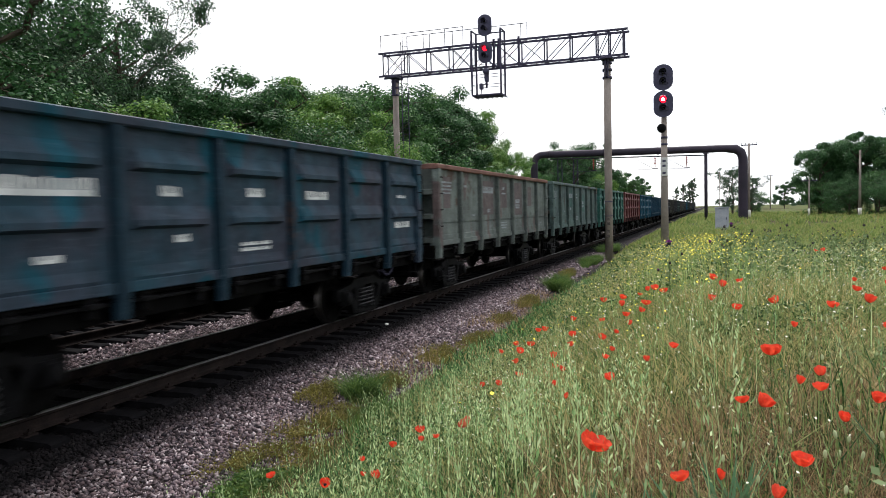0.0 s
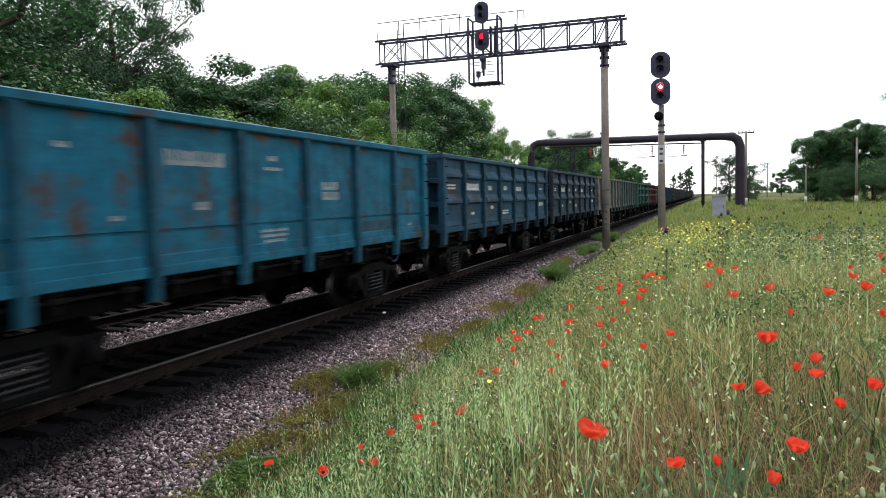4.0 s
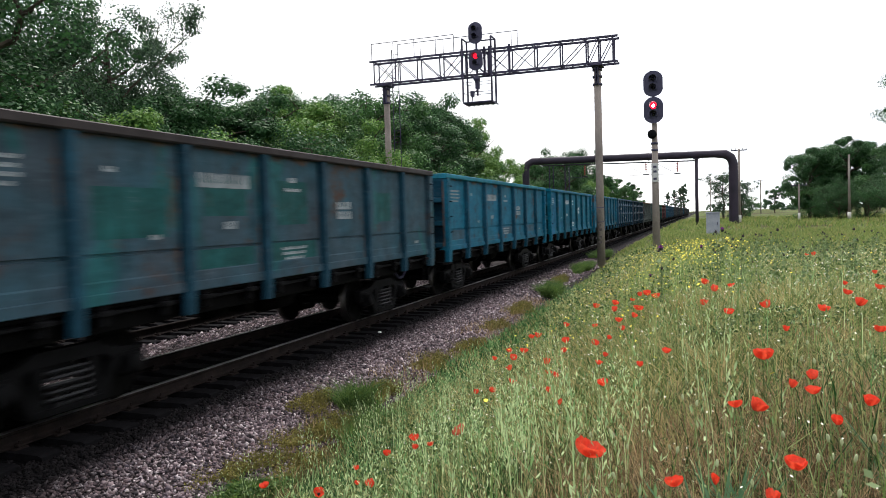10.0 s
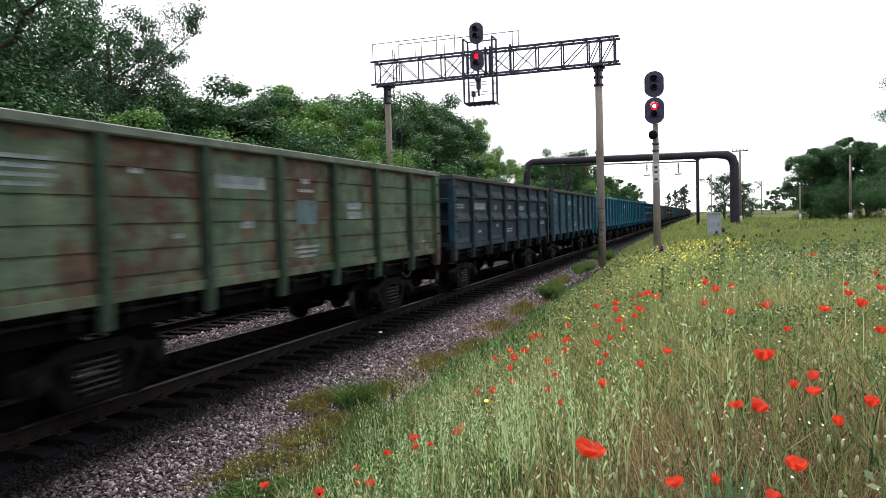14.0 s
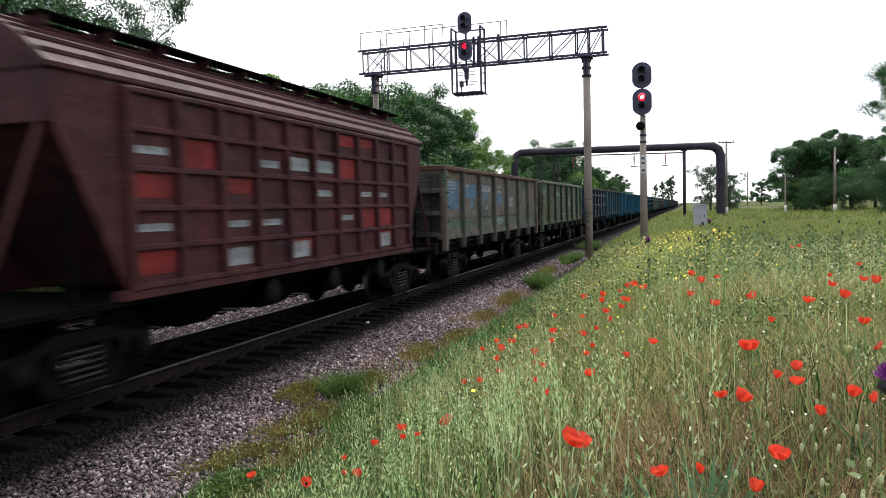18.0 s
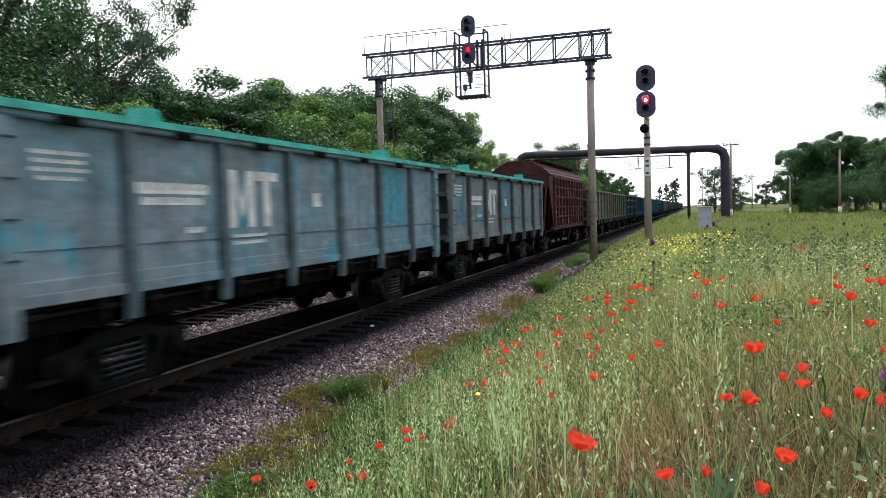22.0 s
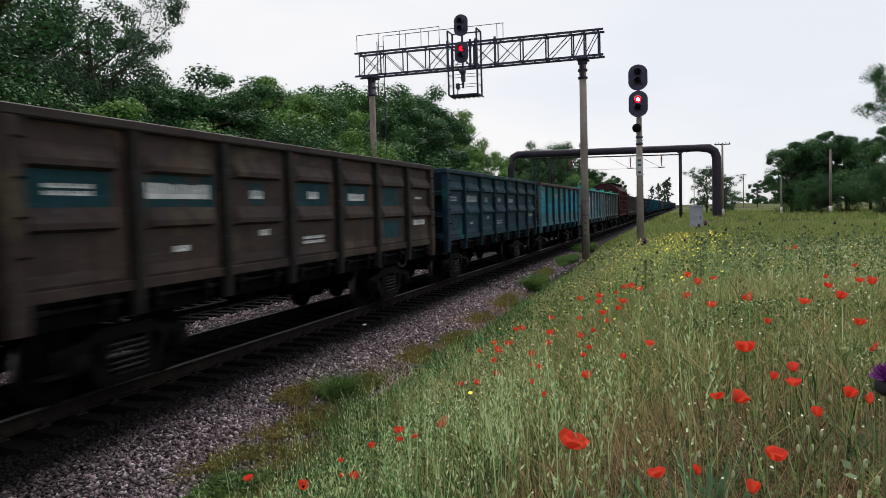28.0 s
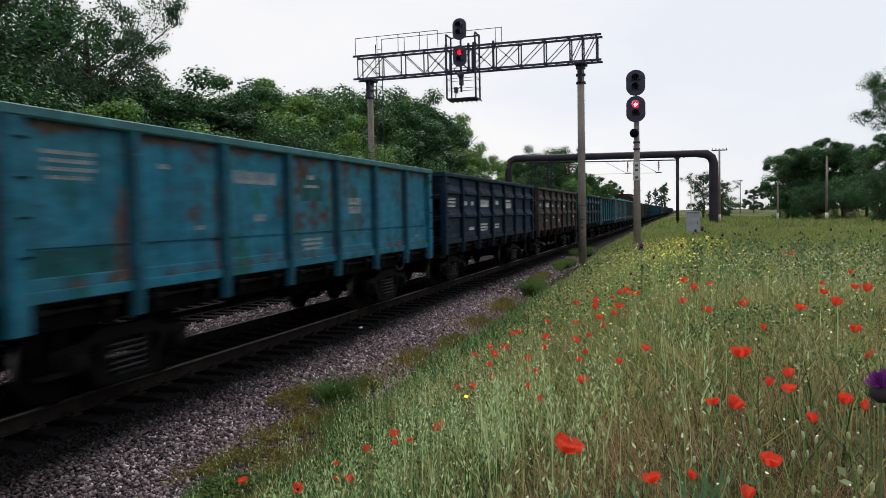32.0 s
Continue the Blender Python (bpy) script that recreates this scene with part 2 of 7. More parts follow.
def bar(bm, a, b, r=0.03, n=4, r2=None, mi=0):
    """A rod or tapered bar of n sides from a to b."""
    a, b = Vector(a), Vector(b)
    d = (b - a).normalized()
    u = d.orthogonal().normalized() if abs(d.z) > 0.99 else d.cross(Vector((0, 0, 1))).normalized()
    w = d.cross(u)
    r2 = r if r2 is None else r2
    ring = []
    for p, rr in ((a, r), (b, r2)):
        ring.append([bm.verts.new(p + rr * (math.cos(t) * u + math.sin(t) * w)) for t in [2 * math.pi * (i + 0.5) / n for i in range(n)]])
    fs = [bm.faces.new((ring[0][i], ring[0][(i + 1) % n], ring[1][(i + 1) % n], ring[1][i])) for i in range(n)]
    fs.append(bm.faces.new(ring[0][::-1]))
    fs.append(bm.faces.new(ring[1]))
    for f in fs:
        f.material_index = mi
        f.smooth = n > 6
    return bm


def rod(a, b, r=0.03, n=4, r2=None):
    return bar(bmesh.new(), a, b, r, n, r2)


def extrude(bm, pts, lo, hi, axis="x", mi=0):
    """A closed outline, given in the plane across the axis, made solid from lo to hi."""
    def at(p, q, s):
        return {"x": (s, p, q), "y": (p, s, q), "z": (p, q, s)}[axis]
    a = [bm.verts.new(at(p, q, lo)) for p, q in pts]
    b = [bm.verts.new(at(p, q, hi)) for p, q in pts]
    n = len(pts)
    fs = [bm.faces.new(a), bm.faces.new(b[::-1])]
    fs += [bm.faces.new((a[i], b[i], b[(i + 1) % n], a[(i + 1) % n])) for i in range(n)]
    for f in fs:
        f.material_index = mi
    bmesh.ops.recalc_face_normals(bm, faces=fs)
    return bm


def turned(bm, prof, axis="z", n=16, centre=(0, 0, 0), mi=0):
    """A turned body: prof is a list of (radius, height along the axis)."""
    c = Vector(centre)
    rings = []
    for r, h in prof:
        ring = []
        for i in range(n):
            t = 2 * math.pi * i / n
            p = {"z": (r * math.cos(t), r * math.sin(t), h), "x": (h, r * math.cos(t), r * math.sin(t)), "y": (r * math.cos(t), h, r * math.sin(t))}[axis]
            ring.append(bm.verts.new(c + Vector(p)))
        rings.append(ring)
    fs = []
    for a, b in zip(rings, rings[1:]):
        fs += [bm.faces.new((a[i], a[(i + 1) % n], b[(i + 1) % n], b[i])) for i in range(n)]
    fs += [bm.faces.new(rings[0][::-1]), bm.faces.new(rings[-1])]
    for f in fs:
        f.material_index = mi
        f.smooth = True
    bmesh.ops.recalc_face_normals(bm, faces=fs)
    return bm


def soup(name, verts, faces_per, material, smooth=False):
    """A mesh of many equal small pieces: verts (pieces, k, 3); faces_per is the face list of one piece."""
    verts = np.asarray(verts, dtype=np.float32)
    p, k, _ = verts.shape
    me = bpy.data.meshes.new(name)
    me.vertices.add(p * k)
    me.vertices.foreach_set("co", verts.reshape(-1))
    loops = np.concatenate([np.array(f) for f in faces_per])
    sizes = np.array([len(f) for f in faces_per])
    all_loops = (loops[None, :] + (np.arange(p) * k)[:, None]).reshape(-1).astype(np.int32)
    all_sizes = np.tile(sizes, p)
    starts = np.concatenate([[0], np.cumsum(all_sizes)[:-1]]).astype(np.int32)
    me.loops.add(len(all_loops))
    me.loops.foreach_set("vertex_index", all_loops)
    me.polygons.add(len(all_sizes))
    me.polygons.foreach_set("loop_start", starts)
    me.update(calc_edges=True)
    me.validate()
    me.materials.append(material)
    return me


# ---- ground, ballast and the two tracks ----
def smooth(a, b, x):
    t = min(1.0, max(0.0, (x - a) / (b - a)))
    return t * t * (3 - 2 * t)


def meadow_level(y):
    return 1.05 - 0.58 * smooth(5, 26, y)


def ground_z(x, y):
    """The lie of the land: a shallow bed for the tracks, a bank and the meadow beside it."""
    n = noise.noise(Vector((x * 0.35, y * 0.35, 3.0)))
    foot = 3.55 - 0.5 * smooth(6, 13, y) - 1.0 * smooth(30, 48, y)
    if x > foot:
        z = -0.6 + (meadow_level(y) + 0.6) * smooth(foot, foot + 5.2 - 2.2 * smooth(8, 30, y), x) + 0.05 * n * smooth(foot, foot + 2, x)
    elif x > -7:
        z = -0.62
    else:
        z = -0.62 + 0.35 * smooth(7, 12, -x) + 0.08 * n * smooth(7, 9, -x)
    return z + 0.6 * smooth(200, 700, abs(x)) * 2


M_SOIL = Nodes("meadow_soil")
_v = M_SOIL.coords()
_a = M_SOIL.mix(M_SOIL.ramp(M_SOIL.noise(_v, 0.35, 5), 0.35, 0.65), S(50, 52, 28), S(70, 60, 38))
_a = M_SOIL.mix(M_SOIL.ramp(M_SOIL.noise(_v, 0.05, 3), 0.4, 0.62), _a, S(92, 106, 58))
_f = M_SOIL.noise(_v, 9, 6, 0.75)
M_SOIL = M_SOIL.finish(M_SOIL.mix(0.7, _a, M_SOIL.ramp(_f, 0.3, 0.7, (0.45, 0.45, 0.4, 1), (1.35, 1.35, 1.3, 1)), "MULTIPLY"), 0.95, 0, _f, 0.8, 0.06, 0.1)


def stone_material(name, tones):
    n = Nodes(name)
    r = n.add("NewGeometry").outputs["Random Per Island"]
    c = n.add("ValToRGB", Fac=r)
    e = c.color_ramp.elements
    e[0].position, e[0].color = 0.0, tones[0]
    e[1].position, e[1].color = 1.0, tones[-1]
    for i, t in enumerate(tones[1:-1]):
        e.new((i + 1) / (len(tones) - 1)).color = t
    v = n.coords()
    f = n.noise(v, 38, 4)
    dirt = n.noise(v, 0.8, 3)
    col = n.mix(0.5, c.outputs["Color"], n.ramp(f, 0.3, 0.7, (0.6, 0.6, 0.6, 1), (1.3, 1.3, 1.3, 1)), "MULTIPLY")
    col = n.mix(n.ramp(dirt, 0.45, 0.8, (0, 0, 0, 1), (0.5, 0.5, 0.5, 1)), col, S(74, 66, 64))
    col = soot_and_shade(n, col)
    return n.finish(col, 0.9, 0, f, 0.4, 0.006, 0.12)


def soot_and_shade(n, col):
    """Oil and coal dust between and just beside the near track's rails, with the train's shade painted in."""
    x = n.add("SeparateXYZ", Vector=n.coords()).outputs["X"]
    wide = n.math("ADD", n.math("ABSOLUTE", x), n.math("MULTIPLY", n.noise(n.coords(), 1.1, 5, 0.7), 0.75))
    # the painted shade reaches farther out where y is low
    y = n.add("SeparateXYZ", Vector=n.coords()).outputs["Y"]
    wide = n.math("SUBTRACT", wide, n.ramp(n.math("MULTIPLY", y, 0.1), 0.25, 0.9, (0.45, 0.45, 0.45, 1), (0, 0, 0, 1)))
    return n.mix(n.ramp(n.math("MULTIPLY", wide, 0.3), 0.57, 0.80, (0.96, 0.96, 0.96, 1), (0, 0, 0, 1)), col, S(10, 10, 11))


STONE_TONES = [S(52, 48, 54), S(122, 104, 108), S(78, 72, 80), S(152, 136, 140), S(44, 42, 48), S(108, 92, 94), S(206, 194, 198)]
M_STONES = stone_material("crushed_granite", STONE_TONES)
M_BED = Nodes("packed_ballast")
_v = M_BED.coords()
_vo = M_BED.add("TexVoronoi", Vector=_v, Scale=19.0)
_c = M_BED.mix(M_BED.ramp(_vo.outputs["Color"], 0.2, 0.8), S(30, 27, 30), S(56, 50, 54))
# dims the cell edges: shade in the gaps between stones, put into the colour
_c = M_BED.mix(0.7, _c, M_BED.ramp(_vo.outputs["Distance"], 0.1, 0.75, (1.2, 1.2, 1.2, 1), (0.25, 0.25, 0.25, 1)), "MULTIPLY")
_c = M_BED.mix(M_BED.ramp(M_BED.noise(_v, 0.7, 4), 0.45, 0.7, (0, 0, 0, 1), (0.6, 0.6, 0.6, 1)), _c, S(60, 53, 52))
M_BED = M_BED.finish(soot_and_shade(M_BED, _c), 0.9, 0, M_BED.math("SUBTRACT", 1.0, _vo.outputs["Distance"]), 0.9, 0.03, 0.06)


def build_ground():
    xs = [-900, -500, -250, -120, -60, -40, -28, -20, -16] + list(np.arange(-14, -6.5, 1.0)) + [-6.5, -3, 0, 1.5, 2.4] + list(np.arange(2.8, 12.1, 0.4)) + [13, 14, 16, 18, 21, 25, 30, 40, 60, 90, 140, 250, 500, 900]
    ys = [-300, -120, -50, -20, -8] + list(np.arange(-4, 12, 0.5)) + list(np.arange(12, 40, 1.5)) + [42, 46, 50, 56, 64, 75, 90, 110, 140, 180, 240, 340, 500, 800, 1400, 2400, 4000]
    verts = [(x, y, ground_z(x, y)) for y in ys for x in xs]
    w = len(xs)
    faces = [(j * w + i, j * w + i + 1, (j + 1) * w + i + 1, (j + 1) * w + i) for j in range(len(ys) - 1) for i in range(w - 1)]
    me = bpy.data.meshes.new("ground")
    me.from_pydata(verts, [], faces)
    me.materials.append(M_SOIL)
    for p in me.polygons:
        p.use_smooth = True
    return tagged(new("ground", me), "open meadow ground beside the railway, grassy soil", "ground", kind="structure")


def bed_z(x):
    """Height of the ballast across the two tracks."""
    pts = [(-7.4, -0.66), (-6.0, -0.27), (-2.6, -0.27), (-2.05, -0.34), (-1.5, -0.27), (1.5, -0.27), (2.1, -0.30), (3.25, -0.58), (3.8, -0.68)]
    for (a, za), (b, zb) in zip(pts, pts[1:]):
        if a <= x <= b:
            return za + (zb - za) * (x - a) / (b - a)
    return -0.68


def build_ballast_bed():
    xs = [-7.4, -6.0, -4.1, -2.6, -2.05, -1.5, 0, 1.5, 2.1, 2.7, 3.25, 3.8]
    ys = [-40, 0, 10, 20, 30, 42, 60, 100, 200, 400, 900, 1800]
    verts = [(x if x < 3 else x - 0.9 * smooth(30, 48, y), y, bed_z(x)) for y in ys for x in xs]
    w = len(xs)
    faces = [(j * w + i, j * w + i + 1, (j + 1) * w + i + 1, (j + 1) * w + i) for j in range(len(ys) - 1) for i in range(w - 1)]
    me = bpy.data.meshes.new("ballast_bed")
    me.from_pydata(verts, [], faces)
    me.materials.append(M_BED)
    return tagged(new("ballast_bed", me), "bed of crushed granite ballast under the tracks", "ballast", kind="structure")


def stones(rng, count, x0, x1, y0, y1, size, lift=0.0):
    """Rough stones as squashed, jittered octahedra lying on the ballast."""
    octa = np.array([(1, 0, 0), (0, 1, 0), (-1, 0, 0), (0, -1, 0), (0, 0, 0.8), (0, 0, -0.8)])
    pos = np.stack([rng.uniform(x0, x1, count), rng.uniform(y0, y1, count)], 1)
    v = octa[None] * rng.uniform(0.7, 1.25, (count, 6, 1)) * rng.uniform(0.6, 1.4, (count, 1, 3)) + rng.uniform(-0.28, 0.28, (count, 6, 3))
    a, b = rng.uniform(0, 6.28, count), rng.uniform(-0.7, 0.7, count)
    ca, sa, cb, sb = np.cos(a), np.sin(a), np.cos(b), np.sin(b)
    rz = np.stack([np.stack([ca, -sa, 0 * a], 1), np.stack([sa, ca, 0 * a], 1), np.stack([0 * a, 0 * a, 0 * a + 1], 1)], 1)
    rx = np.stack([np.stack([0 * a + 1, 0 * a, 0 * a], 1), np.stack([0 * a, cb, -sb], 1), np.stack([0 * a, sb, cb], 1)], 1)
    v = np.einsum("nij,nkj->nki", rz @ rx, v) * (size * rng.uniform(0.6, 1.4, (count, 1, 1)) / 2)
    z = np.array([bed_z(x) for x in pos[:, 0]])
    v[:, :, :2] += pos[:, None, :]
    v[:, :, 2] += (z + lift + rng.uniform(-0.008, 0.02, count))[:, None]
    return v


OCTA = [(0, 1, 4), (1, 2, 4), (2, 3, 4), (3, 0, 4), (1, 0, 5), (2, 1, 5), (3, 2, 5), (0, 3, 5)]


def build_stones():
    rng = np.random.default_rng(11)
    sets = [stones(rng, 25000, 1.2, 3.75, 3.0, 9.5, 0.045), stones(rng, 29000, 1.2, 3.4, 9.5, 22, 0.05), stones(rng, 6000, 1.2, 3.0, 22, 40, 0.085),
            stones(rng, 9000, -3.1, -1.3, 5, 16, 0.058), stones(rng, 6000, -3.1, -1.3, 16, 36, 0.08), stones(rng, 3000, -1.2, 1.2, 4, 14, 0.06, -0.02), stones(rng, 2500, -6.6, -5.4, 6, 20, 0.07)]
    ob = new("ballast_stones", soup("ballast_stones", np.concatenate(sets), OCTA, M_STONES))
    tagged(ob, "loose pinkish grey crushed ballast stones", "gravel", kind="stuff")


def rail_outline():
    half = [(0.075, 0.0), (0.075, 0.012), (0.02, 0.03), (0.01, 0.05), (0.01, 0.125), (0.034, 0.14), (0.036, 0.168), (0.024, 0.18)]
    return half + [(-x, z) for x, z in reversed(half)]


def build_track(name, cx, first, last, label, joined_to):
    track = tagged(new(name), label, "railway track", kind="structure")
    track.location = (cx, 0, 0)
    for s in (-1, 1):
        bm = bmesh.new()
        extrude(bm, [(s * 0.76 + x, z - 0.18) for x, z in rail_outline()], -40, 1800, "y")
        bm.normal_update()
        for f in bm.faces:
            c = f.calc_center_median()
            if c.z > -0.035 and abs(f.normal.z) > 0.3:
                f.material_index = 1
        part("rail", bm, [M_RAIL, M_RAILHEAD if cx == 0 else M_RAIL], track, "rusty rail with polished head" if cx == 0 else "rusty rail")
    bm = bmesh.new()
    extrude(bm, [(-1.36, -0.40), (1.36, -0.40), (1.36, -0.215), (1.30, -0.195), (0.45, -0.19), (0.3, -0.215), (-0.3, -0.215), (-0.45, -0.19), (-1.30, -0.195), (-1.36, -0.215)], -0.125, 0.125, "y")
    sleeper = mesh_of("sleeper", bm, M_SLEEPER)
    bm = bmesh.new()
    for s in (-1, 1):
        box(bm, (s * 0.76 - 0.15, -0.09, -0.2), (s * 0.76 + 0.15, 0.09, -0.172), 0.006)
        for q in (-1, 1):
            box(bm, (s * 0.76 + q * 0.11 - 0.035, -0.045, -0.172), (s * 0.76 + q * 0.11 + 0.035, 0.045, -0.14), 0.008)
            bar(bm, (s * 0.76 + q * 0.115, 0, -0.15), (s * 0.76 + q * 0.115, 0, -0.105), 0.016, 6)
    clips = mesh_of("rail_fastening", bm, M_RAIL)
    rnd = random.Random(5)
    i, y = 0, first
    while y < last:
        o = part("sleeper", sleeper, None, track)
        o.matrix_basis = pose(rnd.uniform(-0.03, 0.03), y, rnd.uniform(-0.012, 0.006), 0, 0, rnd.uniform(-1.2, 1.2))
        o = part("rail_fastening", clips, None, track)
        o.location = (0, y, 0)
        y += 0.545
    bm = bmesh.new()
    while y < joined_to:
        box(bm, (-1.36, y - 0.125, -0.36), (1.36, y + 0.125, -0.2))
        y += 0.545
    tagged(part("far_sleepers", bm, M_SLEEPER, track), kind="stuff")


build_ground()
build_ballast_bed()
build_stones()
build_track("track_near", 0.0, 2.0, 62.0, "railway track with rusty rails on concrete sleepers", 420)
build_track("track_far", -4.1, 4.0, 34.0, "second railway track behind the train", 300)


# ---- signal gantry over both tracks ----
GY = 37.0


def oval_shield(bm, cx, cy, cz, w, h, depth=0.05):
    """A signal background plate with clipped corners, facing -y."""
    r = w / 2
    pts = []
    for k in range(24):
        t = 2 * math.pi * k / 24
        px = r * max(-0.94, min(0.94, math.cos(t)))
        pz = (h / 2 - r) * (1 if math.sin(t) > 0 else -1) + r * math.sin(t) if abs(math.sin(t)) > 1e-6 else 0
        pts.append((cx + px, cz + pz))
    extrude(bm, pts, cy, cy + depth, "y")
    return bm


def hood(bm, cx, cy, cz, r=0.12, length=0.28):
    """A lens hood: a half tube over the lens."""
    n = 12
    rows = []
    for y, rr in ((cy, r), (cy - length, r * 1.04)):
        for off in (0, 0.012):
            rows.append([bm.verts.new((cx + (rr + off) * math.cos(t), y, cz + (rr + off) * math.sin(t))) for t in [radians(-35 + 250 * i / n) for i in range(n + 1)]])
    a, b, c, d = rows
    for i in range(n):
        bm.faces.new((a[i], a[i + 1], c[i + 1], c[i]))
        bm.faces.new((b[i + 1], b[i], d[i], d[i + 1]))
        bm.faces.new((c[i], c[i + 1], d[i + 1], d[i]))
    return bm


def signal_head(parent, cx, cy, cz, w, h, lit=None, core=False, name="signal_head"):
    head = part(name, oval_shield(bmesh.new(), cx, cy, cz, w, h), M_SIGNAL, parent)
    bm = bmesh.new()
    turned(bm, [(w * 0.26, 0.05), (w * 0.28, 0.2), (w * 0.2, 0.4)], "y", 12, (cx, cy, cz + h * 0.16))
    turned(bm, [(w * 0.26, 0.05), (w * 0.28, 0.2), (w * 0.2, 0.4)], "y", 12, (cx, cy, cz - h * 0.16))
    part("lamp_housing", bm, M_SIGNAL, head)
    for k, s in enumerate((1, -1)):
        z = cz + s * h * 0.17
        on = lit == k
        part("lens", turned(bmesh.new(), [(0.062, 0.0), (0.062, -0.02), (0.035, -0.045)], "y", 14, (cx, cy, z)), (M_LAMP_CORE if core else M_RED_GLOW) if on else M_LENS_DARK, head, "glowing red lens" if on else "unlit dark lens")
        part("hood", hood(bmesh.new(), cx, cy, z, 0.13), M_SIGNAL, head)
        if on:
            bm = bmesh.new()
            turned(bm, [(0.13, 0.002), (0.13, -0.008)], "y", 16, (cx, cy, z))
            part("lens_ring", bm, M_RED_GLOW, head, "red rim of the lit lens")
    return head


def build_gantry():
    g = thing("signal_gantry", "dark steel lattice signal gantry on two concrete posts over the tracks", "gantry")
    zb, zt, y0, y1 = 9.45, 10.66, GY - 0.33, GY + 0.33
    xl, xr = -9.0, 4.1
    for y in (y0, y1):
        part("bottom_chord", B((xl, y - 0.035, zb - 0.05), (xr, y + 0.035, zb + 0.05)), M_LATTICE, g)
        part("top_chord", B((xl, y - 0.035, zt - 0.05), (xr, y + 0.035, zt + 0.05)), M_LATTICE, g)
    # bays, and which way the diagonals of each one run
    xs = [-8.74, -7.5, -6.24, -4.98, -3.77, -2.56, -1.26, 0.04, 1.32, 2.59, 3.19, 3.87]
    ways = ["both", "down", "down", "both", "both", "both", "both", "up", "up", "up", "up"]
    for y in (y0, y1):
        for i, x in enumerate(xs):
            part("lattice_upright", rod((x, y, zb), (x, y, zt), 0.037), M_LATTICE, g)
            if i < len(ways):
                if ways[i] != "up":
                    part("lattice_diagonal", rod((x, y, zt), (xs[i + 1], y, zb), 0.026), M_LATTICE, g)
                if ways[i] != "down":
                    part("lattice_diagonal", rod((x, y, zb), (xs[i + 1], y, zt), 0.026), M_LATTICE, g)
    # flat lacing between the two faces, above and below
    n = 22
    for z in (zb, zt):
        for i in range(n):
            x, q = xl + 0.2 + (xr - xl - 0.4) * i / n, xl + 0.2 + (xr - xl - 0.4) * (i + 1) / n
            part("chord_lacing", rod((x, y0 if i % 2 else y1, z), (q, y1 if i % 2 else y0, z), 0.016), M_LATTICE, g)
        for x in xs[::2]:
            part("cross_bar", rod((x, y0 - 0.08, z), (x, y1 + 0.08, z), 0.024), M_LATTICE, g)
    for x in (-3.77, -2.56, -2.3, -1.26):
        part("heavy_upright", B((x - 0.05, y0 - 0.06, zb - 0.1), (x + 0.05, y0 + 0.05, zt + 0.16)), M_LATTICE, g)
    # walkway handrail
    for x0, x1 in ((-8.85, -4.2), (-7.6, -0.95)):
        part("handrail", rod((x0, y0 if x0 != -7.6 else y1, 11.6), (x1, y0 if x0 != -7.6 else y1, 11.62), 0.02), M_LATTICE, g)
    for x in (-8.85, -7.6, -6.4, -5.2, -4.2):
        part("handrail_post", rod((x, y0, zt), (x, y0, 11.6), 0.018), M_LATTICE, g)
    for x in (-7.6, -6.3, -5.0, -1.3, -0.98):
        part("handrail_post", rod((x, y1, zt), (x, y1, 11.6), 0.018), M_LATTICE, g)
    # posts
    for x, r in ((3.06, 0.185), (-8.2, 0.17)):
        post = part("post", turned(bmesh.new(), [(r * 1.08, -0.9), (r * 0.92, zb - 0.3)], "z", 20, (x, GY, 0)), M_CONCRETE, g, "round weathered concrete post")
        bm = bmesh.new()
        for z in (zb - 0.28, zb - 0.62, zb - 1.0):
            turned(bm, [(r + 0.05, -0.05), (r + 0.05, 0.05)], "z", 16, (x, GY, z))
        box(bm, (x - 0.28, GY - 0.5, zb - 0.14), (x + 0.28, GY + 0.5, zb - 0.04), 0.01)
        box(bm, (x - 0.09, GY - 0.3, zb - 1.0), (x - 0.02, GY + 0.3, zb - 0.1))
        box(bm, (x + 0.02, GY - 0.3, zb - 1.0), (x + 0.09, GY + 0.3, zb - 0.1))
        part("post_bracket", bm, M_LATTICE, post)
        if x > 0:
            for z in (2.42, 1.72):
                part("band", turned(bmesh.new(), [(r * 1.075, -0.02), (r * 1.075, 0.02)], "z", 20, (x, GY, z)), M_SIGNAL, post, "dark band round the post")
            mark = surface("faded_black_marks", S(70, 64, 62), S(112, 104, 98), 9, 40)
            for z, w in ((1.5, 0.12), (1.28, 0.16), (0.9, 0.14), (0.66, 0.15)):
                part("painted_mark", B((x - w / 2, GY - r * 1.09, z), (x + w / 2, GY - r * 1.02, z + 0.13)), mark, post, "faded painted mark")
    # ladder at the far post
    lad = part("ladder", rod((-7.72, GY - 0.25, 0.5), (-7.72, GY - 0.25, 11.2), 0.025), M_LATTICE, g)
    part("ladder_rail", rod((-7.36, GY - 0.25, 0.5), (-7.36, GY - 0.25, 11.2), 0.025), M_LATTICE, lad)
    for k in range(34):
        z = 0.7 + 0.31 * k
        part("rung", rod((-7.72, GY - 0.25, z), (-7.36, GY - 0.25, z), 0.014), M_LATTICE, lad)
    # service cage with the two heads
    cx0, cx1, cy0, cy1, c0, c1 = -3.45, -1.95, GY - 1.3, GY - 0.5, 7.9, 11.1
    cage = part("service_cage", B((cx0, cy0, c0 - 0.05), (cx1, cy1, c0)), M_LATTICE, g, "open steel service cage hanging from the gantry")
    for x in (cx0, cx1):
        for y in (cy0, cy1):
            part("cage_post", rod((x, y, c0), (x, y, c1), 0.05), M_LATTICE, cage)
